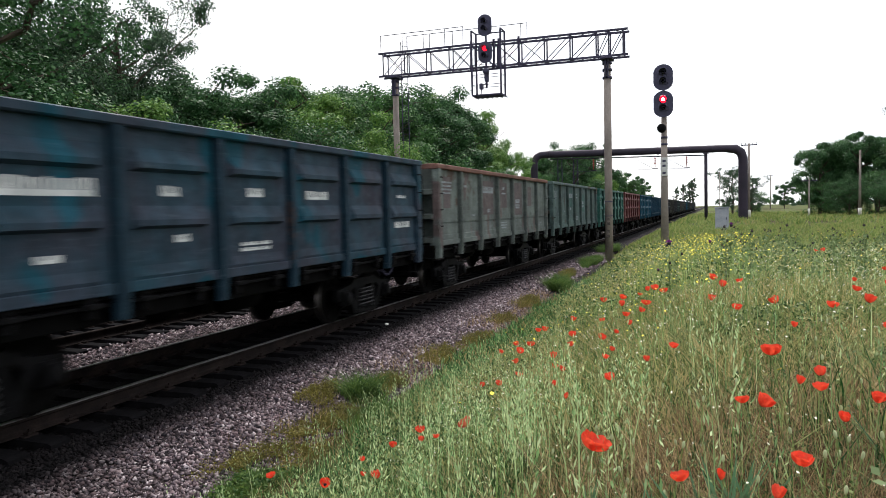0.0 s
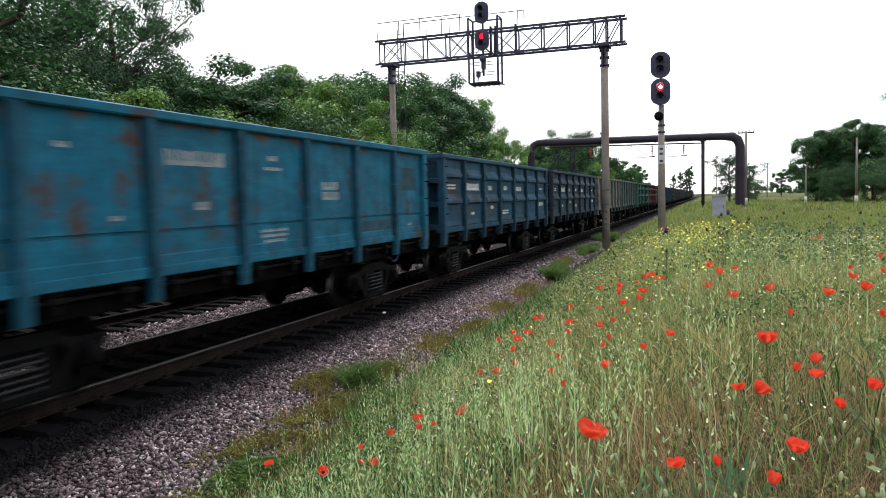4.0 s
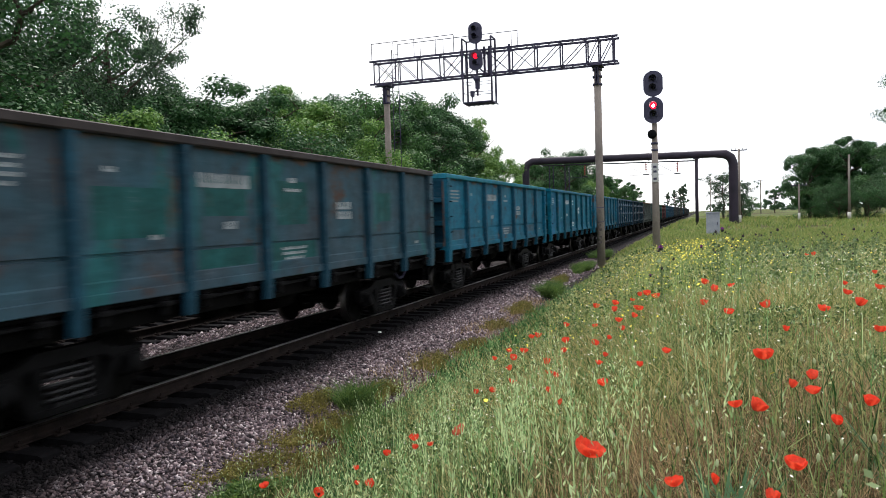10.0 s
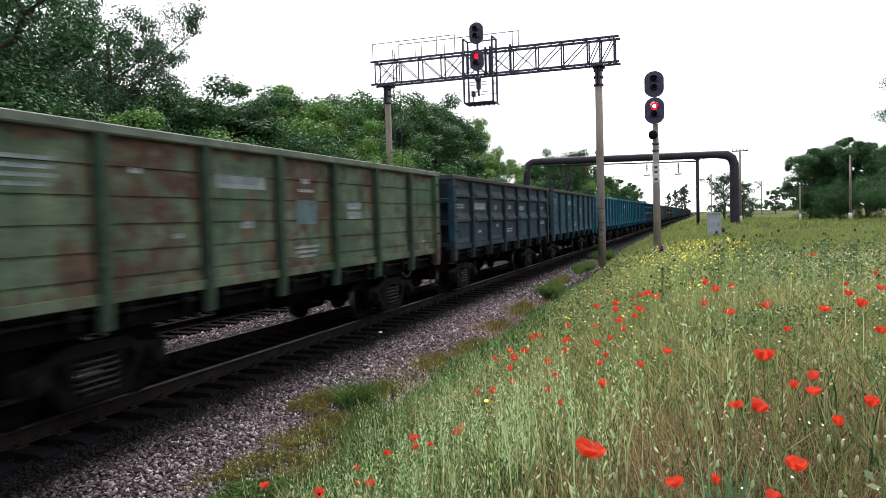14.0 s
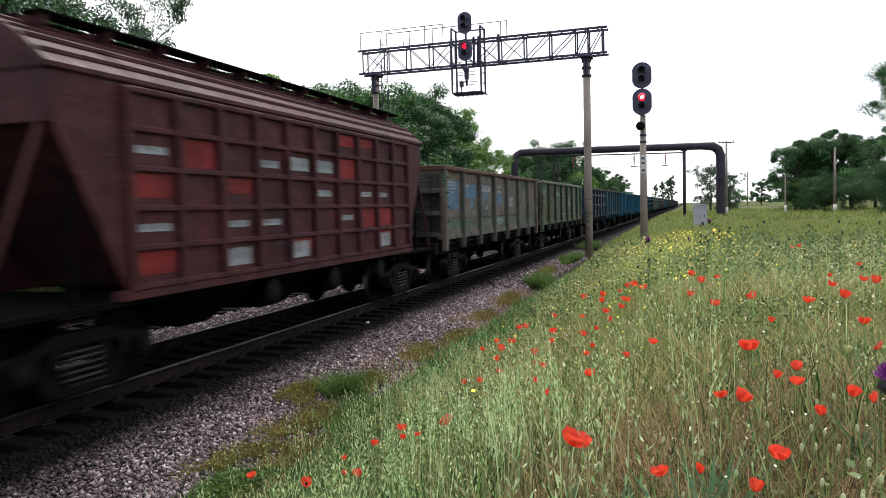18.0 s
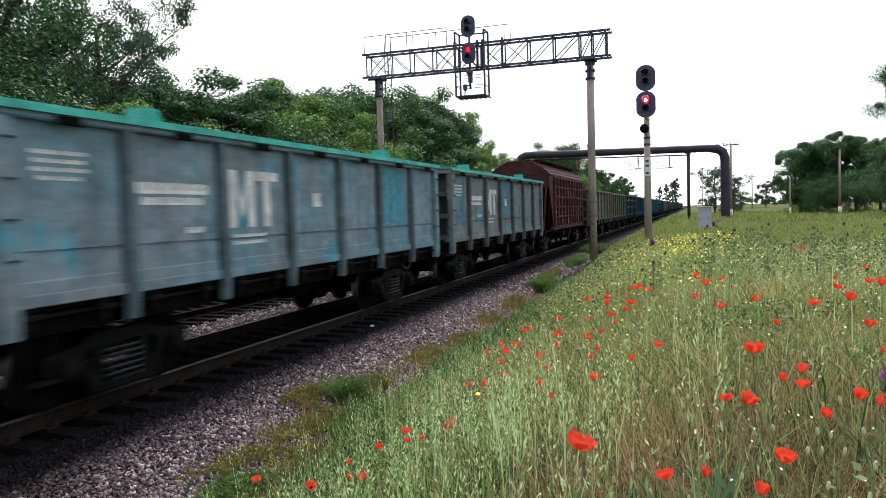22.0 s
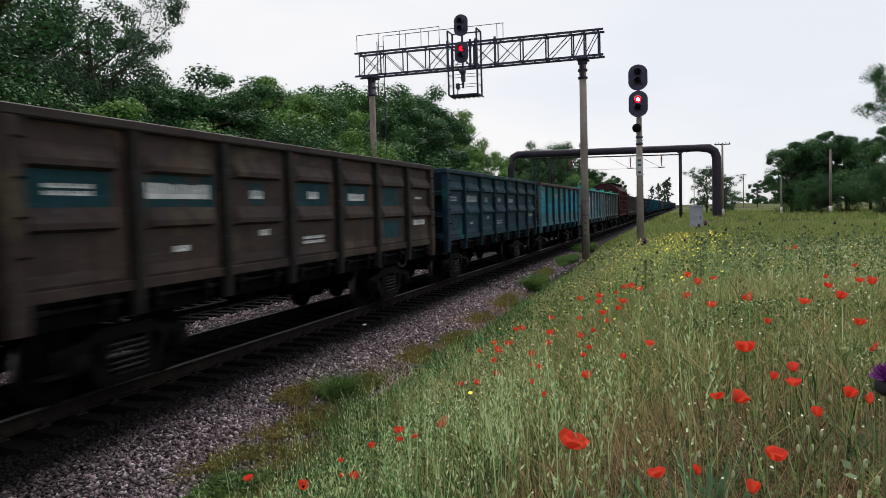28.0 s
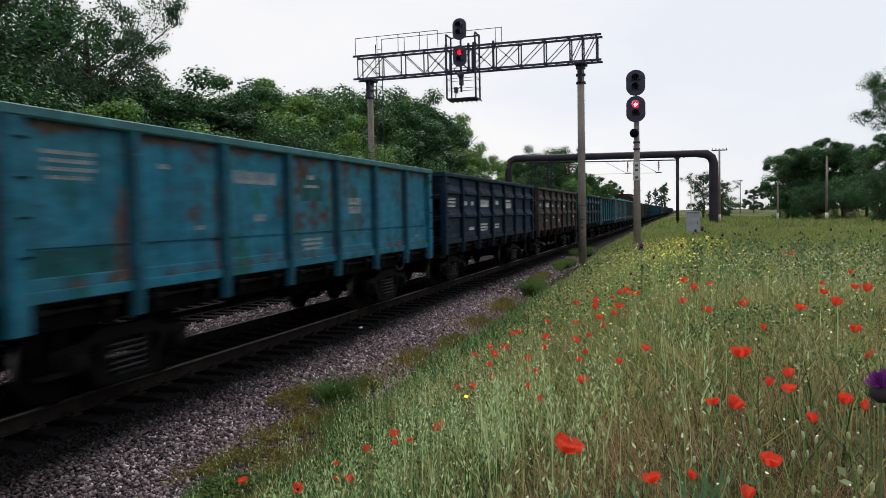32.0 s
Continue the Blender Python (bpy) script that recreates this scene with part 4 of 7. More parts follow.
    for y in (-2.6, 2.6):
        bm = bmesh.new()
        extrude(bm, [(-1.4, 1.2), (-0.3, 0.95), (0.3, 0.95), (1.4, 1.2)], y - 0.08, y + 0.08, "y")
        part("cross_beam", bm, M_STEEL_DARK, w)
    return w


def add_coupler(w, e, half):
    bm = bmesh.new()
    y = e * half
    box(bm, (-0.13, min(y, y + e * 0.35), 0.94), (0.13, max(y, y + e * 0.35), 1.14), 0.02)
    extrude(bm, [(-0.17, y + e * 0.34), (0.2, y + e * 0.34), (0.24, y + e * 0.52), (0.05, y + e * 0.56), (0.02, y + e * 0.44), (-0.19, y + e * 0.50)], 0.86, 1.22, "z")
    part("coupler", bm, M_BOGIE, w)
    bm = bmesh.new()
    rings = []
    for k in range(9):
        t = k / 8
        q = Vector((0.42 - 0.25 * t, y + e * (0.1 + 0.45 * t), 0.95 - 0.35 * math.sin(math.pi * t)))
        rings.append([bm.verts.new(q + 0.028 * Vector((math.cos(a), 0.5 * math.sin(a), math.sin(a)))) for a in [math.pi * i / 3 for i in range(6)]])
    for a, b in zip(rings, rings[1:]):
        for i in range(6):
            bm.faces.new((a[i], a[(i + 1) % 6], b[(i + 1) % 6], b[i])).smooth = True
    bm.faces.new(rings[0][::-1])
    bm.faces.new(rings[-1])
    part("brake_hose", bm, M_SIGNAL, w)
    part("uncoupling_lever", rod((0.2, y + e * 0.2, 1.08), (1.45, y + e * 0.2, 0.98), 0.016, 6), M_BOGIE, w)


M_COAL = surface("coal_dust", S(30, 29, 29), S(46, 44, 42), 3, 20, 0.95, 0, 0.6, 0.03)


def coal_bm():
    return B((-1.36, -HALF + 0.37, 1.345), (1.36, HALF - 0.37, 1.7), 0.05)


def markings(wagon, rows, material):
    """Painted lettering that cannot be read, as bars on one worn line of paint: rows of (y, z, width, height, strokes)."""
    for y, z, width, height, pieces in rows:
        if pieces == 1:
            part("painted_marking", B((SHEET - 0.01, y - width / 2, z - height / 2), (SHEET + 0.0045, y + width / 2, z + height / 2)), material, wagon, "worn white painted marking")
            continue
        rnd = random.Random(int(1000 * (y + 20) + 7 * z))
        strokes = pieces * (2 if height > 0.09 else 1)
        step = width / strokes
        low, line = z - height / 2, z - height * (0.18 if height > 0.09 else 0.05)
        pts = [(y - width / 2, low), (y + width / 2 - step * 0.35, low)]
        for k in reversed(range(strokes)):
            a = y - width / 2 + step * k
            b = a + step * rnd.uniform(0.55, 0.8)
            top = z + height * rnd.choice((0.5, 0.5, 0.5, 0.42))
            pts += [(b, line), (b, top), (a, top)] + ([(a, line)] if k else [])
        part("painted_marking", extrude(bmesh.new(), pts, SHEET - 0.01, SHEET + 0.0045, "x"), material, wagon, "worn white painted marking")


def repaints(wagon, rows, material, label, coat=0.0025):
    """Rectangles painted over the old coat: (y, z, width, height)."""
    for y, z, width, height in rows:
        part("repaint", B((SHEET - 0.01, y - width / 2, z - height / 2), (SHEET + coat, y + width / 2, z + height / 2)), material, wagon, label)


def covered_roof(w, paint, hatch):
    """A low arched cover with a small filling hatch and clips, over the open top."""
    bm = bmesh.new()
    n = 8
    prof = [(-1.6 + 3.2 * i / n, TOP + 0.04 + 0.16 * (1 - (2 * i / n - 1) ** 2)) for i in range(n + 1)]
    prof = [(-1.62, TOP - 0.05)] + prof + [(1.62, TOP - 0.05)]
    extrude(bm, prof + [(1.58, TOP - 0.05), (1.57, TOP + 0.004), (-1.57, TOP + 0.004), (-1.58, TOP - 0.05)], -HALF - 0.08, HALF + 0.08, "y")
    r = part("roof_cover", bm, paint, w, "turquoise arched wagon cover")
    for y in (-hatch, hatch):
        part("roof_hatch", extrude(bmesh.new(), [(y - 0.2, TOP + 0.08), (y + 0.2, TOP + 0.08), (y + 0.1, TOP + 0.26), (y - 0.1, TOP + 0.26)], 0.95, 1.25, "x"), paint, r)
    for i in range(7):
        y = -HALF + BAY * (i + 0.5)
        bm = bmesh.new()
        box(bm, (1.6, y - 0.16, TOP - 0.16), (1.64, y + 0.16, TOP - 0.06), 0.01)
        part("cover_clip", bm, M_STEEL_DARK, r)


def hopper_wagon(paint, red, label):
    """A closed grain hopper: ribbed sides, sloping end walls under a ridge roof, open platforms with struts."""
    w = thing("hopper_wagon", label, "freight wagon", "wagons of the train")
    hb, ht = 4.6, 5.6
    xs, eave, bottom, ridge = 1.45, 3.76, 1.22, 4.42
    for s in (-1, 1):
        bm = bmesh.new()
        pts = [(-hb, bottom), (hb, bottom), (ht, 3.15), (ht, eave), (-ht, eave), (-ht, 3.15)]
        extrude(bm, pts, s * (xs - 0.05), s * xs, "x")
        part("side_wall", bm, paint, w)
        belts = (1.27, 1.74, 2.22, 2.7, 3.18, 3.64)
        cols = [-4.56 + 0.912 * i for i in range(11)]
        for y in cols:
            part("side_rib", B((min(s * xs, s * (xs + 0.1)), y - 0.05, bottom), (max(s * xs, s * (xs + 0.1)), y + 0.05, eave - 0.1), 0.02), paint, w)
        for z in belts:
            part("side_belt", B((min(s * xs, s * (xs + 0.07)), cols[0], z - 0.04), (max(s * xs, s * (xs + 0.07)), cols[-1], z + 0.04), 0.015), paint, w)
        part("lower_sill", B((min(s * 1.3, s * 1.5), -hb - 0.1, bottom - 0.1), (max(s * 1.3, s * 1.5), hb + 0.1, bottom + 0.02), 0.01), paint, w)
        part("eave_rail", B((min(s * 1.36, s * 1.5), -ht - 0.05, eave - 0.06), (max(s * 1.36, s * 1.5), ht + 0.05, eave + 0.02), 0.015), paint, w)
        # cells repainted a brighter red: column from the tail, row from the sill
        for i, j, tall in ((1, 3, 1), (0, 2, 0.8), (2, 2, 0.6), (6, 3, 1), (6, 4, 0.6), (7, 1, 1), (8, 1, 1), (0, 0, 0.8), (8, 0, 0.5), (7, 4, 0.5), (4, 0, 0.6)):
            z0, z1 = belts[j] + 0.05, belts[j + 1] - 0.05
            bm = B((min(s * (xs - 0.01), s * (xs + 0.006)), cols[i] + 0.08, z1 - (z1 - z0) * tall), (max(s * (xs - 0.01), s * (xs + 0.006)), cols[i + 1] - 0.08, z1))
            part("repaint_patch", bm, red, w, "brighter red repainted patch")
    bm = bmesh.new()
    roof = [(-1.5, eave), (-1.1, eave + 0.34), (-0.5, ridge), (0.5, ridge), (1.1, eave + 0.34), (1.5, eave), (1.42, eave - 0.05), (0.48, ridge - 0.06), (-0.48, ridge - 0.06), (-1.42, eave - 0.05)]
    extrude(bm, roof, -ht - 0.06, ht + 0.06, "y")
    r = part("roof", bm, paint, w)
    # long pressed seams along the roof
    for s in (-1, 1):
        for x, z in ((1.32, eave + 0.155), (1.12, eave + 0.325), (0.9, eave + 0.44), (0.68, eave + 0.56)):
            part("roof_seam", B((s * x - 0.035, -ht - 0.02, z - 0.03), (s * x + 0.035, ht + 0.02, z + 0.035), 0.012), paint, r)
    for x in (0.18, 0.62):
        part("walkway_board", B((x, -5.2, ridge + 0.03), (x + 0.3, 5.6, ridge + 0.055)), M_STEEL_DARK, r, "roof walkway board")
    for k in range(11):
        part("walkway_bracket", B((0.1, -5.1 + k, ridge - 0.1), (0.9, -5.07 + k, ridge + 0.03)), paint, r)
    for y in (-3.6, -1.2, 1.2, 3.6):
        part("loading_hatch", B((-0.45, y - 0.5, ridge), (0.05, y + 0.5, ridge + 0.1), 0.03), paint, r)
    for e in (-1, 1):
        bm = bmesh.new()
        # end: vertical apron, then the long slope down to the hopper foot
        y0, y1 = e * ht, e * (hb - 1.5)
        pts = [(y0, ridge - 0.05), (y0, 3.2), (y1, 1.1), (y1 - e * 0.06, 1.1), (y0 - e * 0.06, 3.22), (y0 - e * 0.06, ridge - 0.05)]
        va = [bm.verts.new((-1.4, y, min(z, eave))) for y, z in pts]
        vb = [bm.verts.new((1.4, y, min(z, eave))) for y, z in pts]
        n = len(pts)
        fs = [bm.faces.new((va[i], vb[i], vb[(i + 1) % n], va[(i + 1) % n])) for i in range(n)] + [bm.faces.new(va), bm.faces.new(vb[::-1])]
        bmesh.ops.recalc_face_normals(bm, faces=fs)
        part("end_wall", bm, paint, w)
        bm = bmesh.new()
        extrude(bm, [(-1.46, eave - 0.03), (-1.1, eave + 0.31), (-0.5, ridge - 0.03), (0.5, ridge - 0.03), (1.1, eave + 0.31), (1.46, eave - 0.03)], y0 - e * 0.02, y0 + e * 0.03, "y")
        part("gable", bm, paint, w)
        part("end_belt", B((-1.4, min(y0, y0 + e * 0.05), 3.15), (1.4, max(y0, y0 + e * 0.05), 3.23)), paint, w)
        part("platform", B((-1.4, min(e * 3.9, e * 6.8), 1.05), (1.4, max(e * 3.9, e * 6.75), 1.13), 0.01), M_STEEL_DARK, w)
        part("platform_beam", B((-1.45, min(e * 6.62, e * 6.78), 0.9), (1.45, max(e * 6.62, e * 6.78), 1.22), 0.02), M_BOGIE, w)
        for x in (-1.36, 1.36):
            part("strut", B((x - 0.03, e * 5.35 - 0.03, 1.13), (x + 0.03, e * 5.35 + 0.03, 2.6), 0.01), M_STEEL_DARK, w)
            part("slant_strut", rod((x * 0.96, e * 6.5, 1.15), (x * 0.96, e * 5.55, 3.3), 0.034), paint, w)
        bm = bmesh.new()
        bar(bm, (-0.6, e * 6.3, 2.0), (1.3, e * 6.3, 2.0), 0.022, 6)
        bar(bm, (-0.6, e * 6.3, 1.1), (-0.6, e * 6.3, 2.0), 0.022, 6)
        bar(bm, (1.3, e * 6.3, 1.1), (1.3, e * 6.3, 2.0), 0.022, 6)
        part("platform_rail", bm, M_BOGIE, w)
        bm = rod((-1.0, e * 5.72, 1.1), (-1.0, e * 5.72, 3.7), 0.014, 6)
        bar(bm, (-0.64, e * 5.72, 1.1), (-0.64, e * 5.72, 3.7), 0.014, 6)
        lad = part("ladder", bm, M_STEEL_DARK, w)
        for k in range(8):
            part("rung", rod((-0.64, e * 5.72, 1.3 + 0.33 * k), (-1.0, e * 5.72, 1.3 + 0.33 * k), 0.012, 6), M_STEEL_DARK, lad)
        bm = bmesh.new()
        turned(bm, [(0.2, -0.45), (0.22, 0), (0.2, 0.45)], "x", 14, (-0.7, e * 5.6, 1.4))
        part("air_tank", bm, M_STEEL_DARK, w)
        add_coupler(w, e, 6.5)
        add_bogie(w, e * 5.0)
    for y in (-2.2, 0.0, 2.2):
        bm = bmesh.new()
        va = [bm.verts.new((x, y + q, z)) for z, hx, hy in ((1.2, 1.3, 1.0), (0.45, 0.5, 0.35)) for x, q in ((-hx, -hy), (hx, -hy), (hx, hy), (-hx, hy))]
        for i in range(4):
            bm.faces.new((va[i], va[(i + 1) % 4], va[4 + (i + 1) % 4], va[4 + i]))
        bm.faces.new(va[4:][::-1])
        bm.faces.new(va[:4])
        bmesh.ops.recalc_face_normals(bm, faces=bm.faces[:])
        part("discharge_hopper", bm, M_STEEL_DARK, w)
        part("hand_wheel", turned(bmesh.new(), [(0.2, 0.0), (0.22, 0.02), (0.2, 0.04)], "x", 14, (1.3, y + 1.0, 0.85)), M_BOGIE, w)
    part("centre_beam", B((-0.25, -6.5, 0.85), (0.25, 6.5, 1.05)), M_STEEL_DARK, w)
    return w


# per wagon: kind, paint tone, faded tone, patch tone, rust, rim tone, label
WAGON_LIST = {
    -4: ("stamped", S(104, 56, 56), S(116, 74, 72), None, 0.2, None, "faded red open freight wagon with stamped sides"),
    -3: ("stamped", S(44, 92, 84), S(66, 112, 102), None, 0.2, None, "green open freight wagon with stamped sides"),
    -2: ("smooth", S(92, 112, 108), S(76, 92, 92), None, 0.3, None, "grey-green open freight wagon with worn markings"),
    -1: ("smooth", S(118, 128, 122), S(98, 104, 102), S(104, 92, 90), 0.35, S(122, 88, 78), "pale grey-green open freight wagon with rusty rim"),
    0: ("stamped", S(38, 70, 84), S(62, 62, 74), S(18, 74, 90), 0.2, None, "dark grey-teal open freight wagon with stamped sides"),
    1: ("stamped", S(34, 82, 106), S(44, 74, 94), S(60, 70, 80), 0.2, None, "dark blue open freight wagon with stamped sides"),
    2: ("smooth", S(20, 108, 137), S(34, 102, 126), None, 0.4, None, "sky-blue open freight wagon with faded patches"),
    3: ("smooth", S(6, 112, 137), S(10, 100, 124), S(10, 106, 146), 0.1, None, "clean teal-blue open freight wagon with white markings"),
    4: ("smooth", S(12, 104, 134), S(26, 102, 125), None, 0.36, S(36, 120, 140), "blue open freight wagon with rust spots"),
    5: ("smooth", S(46, 86, 100), S(66, 80, 90), S(40, 96, 100), 0.3, S(62, 56, 56), "dark grey-green patched open freight wagon"),
    6: ("stamped", S(42, 62, 72), S(50, 54, 60), S(40, 74, 88), 0.2, S(72, 66, 68), "dusty dark grey open freight wagon with stamped sides"),
    7: ("planked", S(72, 98, 76), S(110, 118, 98), S(100, 88, 72), 0.5, S(112, 120, 108), "blotched green open freight wagon with grooved sides and rust"),
    8: ("smooth", S(104, 100, 90), S(110, 100, 94), S(78, 92, 82), 0.36, S(92, 68, 60), "brown-green open freight wagon with blue patches and brown rim"),
    10: ("smooth", S(104, 124, 130), S(122, 122, 124), S(92, 138, 152), 0.28, None, "grey-blue freight wagon with a turquoise cover"),
    11: ("smooth", S(104, 144, 158), S(126, 138, 146), S(92, 150, 168), 0.2, None, "grey freight wagon with a turquoise cover"),
    12: ("smooth", S(64, 128, 144), S(84, 122, 130), S(94, 116, 120), 0.42, S(84, 66, 62), "bright blue open freight wagon with brown rim and rust"),
    13: ("stamped", S(24, 62, 76), S(32, 50, 64), S(30, 86, 84), 0.2, None, "very dark green open freight wagon with stamped sides"),
    14: ("stamped", S(74, 60, 55), S(58, 50, 50), S(80, 72, 58), 0.34, S(66, 58, 56), "rusty dark brown open freight wagon with teal patches"),
    15: ("stamped", S(16, 44, 66), S(24, 38, 52), S(24, 38, 54), 0.2, None, "dark navy open freight wagon with stamped sides"),
    16: ("smooth", S(36, 122, 150), S(50, 114, 134), S(34, 106, 104), 0.42, S(72, 124, 128), "light blue open freight wagon with rust stains"),
    17: ("stamped", S(48, 56, 62), S(58, 58, 60), None, 0.3, None, "dark grey open freight wagon with stamped sides"),
}
FAR_TONES = [((34, 84, 108), (50, 90, 104)), ((52, 84, 104), (46, 74, 92)), ((70, 72, 76), (60, 62, 64)), ((86, 84, 78), (70, 70, 68)), ((60, 78, 76), (52, 66, 66)), ((88, 80, 76), (70, 66, 64))]
BAYS = [-HALF + BAY * (i + 0.5) for i in range(7)]
COMMON_MARKS = [(BAYS[0], 2.86, 0.75, 0.045, 7), (BAYS[0], 2.77, 0.7, 0.045, 6), (BAYS[0], 2.68, 0.75, 0.045, 7), (BAYS[0], 2.59, 0.6, 0.045, 5), (BAYS[1] - 0.3, 2.8, 0.2, 0.07, 2), (BAYS[1] + 0.4, 2.0, 0.2, 0.06, 2),
                (BAYS[2], 2.74, 1.2, 0.2, 8), (BAYS[2] + 0.1, 2.12, 0.3, 0.11, 2), (BAYS[3], 2.82, 0.28, 0.08, 2), (BAYS[3], 2.66, 0.5, 0.05, 4), (BAYS[3], 1.72, 0.8, 0.045, 6), (BAYS[3], 1.64, 0.75, 0.045, 6), (BAYS[3], 1.56, 0.6, 0.045, 5),
                (BAYS[4], 2.42, 0.62, 0.14, 2), (BAYS[4], 2.24, 0.62, 0.14, 3), (BAYS[6], 1.6, 0.24, 0.06, 2)]
STAMP_MARKS = [(BAYS[1], 2.47, 1.3, 0.2, 8), (BAYS[2], 2.45, 0.35, 0.13, 3), (BAYS[2] + 0.2, 1.86, 0.3, 0.1, 2), (BAYS[3], 2.46, 0.4, 0.13, 3), (BAYS[3], 1.72, 0.8, 0.05, 6), (BAYS[3], 1.64, 0.8, 0.05, 6), (BAYS[4], 2.44, 0.75, 0.14, 4), (BAYS[6], 2.46, 0.5, 0.06, 4), (BAYS[6], 1.86, 0.8, 0.13, 4), (BAYS[0], 2.5, 0.7, 0.05, 6), (BAYS[0], 2.42, 0.7, 0.05, 6), (BAYS[1], 1.72, 0.35, 0.08, 2)]
NAVY_MARKS = [(BAYS[0], 2.56, 0.8, 0.06, 7), (BAYS[0], 2.46, 0.8, 0.06, 6), (BAYS[0], 2.36, 0.7, 0.06, 6), (BAYS[1] - 0.35, 2.44, 0.3, 0.12, 3), (BAYS[1] + 0.4, 2.44, 0.3, 0.12, 3), (BAYS[1] + 0.3, 1.66, 0.6, 0.1, 5), (BAYS[2], 2.46, 1.25, 0.24, 8), (BAYS[2], 2.05, 0.3, 0.1, 2),
              (BAYS[2], 1.76, 0.9, 0.06, 7), (BAYS[2], 1.67, 0.9, 0.06, 7), (BAYS[2], 1.58, 0.8, 0.06, 6), (BAYS[3], 2.5, 0.4, 0.14, 3), (BAYS[3], 1.72, 0.6, 0.06, 5), (BAYS[3], 1.63, 0.6, 0.06, 5), (BAYS[4], 2.58, 0.8, 0.1, 4), (BAYS[4], 2.4, 0.95, 0.2, 4)]
# how far rust has crept in from the seams, in metres
SEAMS = {2: 0.04, 4: 0.04, 5: 0.03, 7: 0.14, 8: 0.07, 10: 0.02, 12: 0.12, 14: 0.02, 16: 0.13}
POST_TONES = {5: S(34, 74, 92), 16: S(38, 96, 116), 0: S(34, 58, 72), 6: S(40, 56, 68), 8: S(92, 94, 90), 10: S(88, 98, 98), 11: S(90, 108, 114), 12: S(36, 78, 94), 14: S(46, 42, 40), 15: S(16, 34, 52)}
TRAIN = {}
TEMPLATES = {}


def painted_copy(template, paint, rim, label, old_paint, old_rim, posts=None, panels=None):
    w = copy_thing(template, Matrix.Identity(4))
    w["label"] = label
    for o in w.children_recursive:
        for slot in o.material_slots:
            if slot.material in (old_paint, old_rim):
                # ends take the darker post coat, painting in the shade between wagons
                m = rim if slot.material == old_rim else posts if posts and o.name.startswith(("side_post", "end_wall", "end_rib")) else panels if panels and o.name.startswith("side_panel") else paint
                slot.link = "OBJECT"
                slot.material = m
    return w


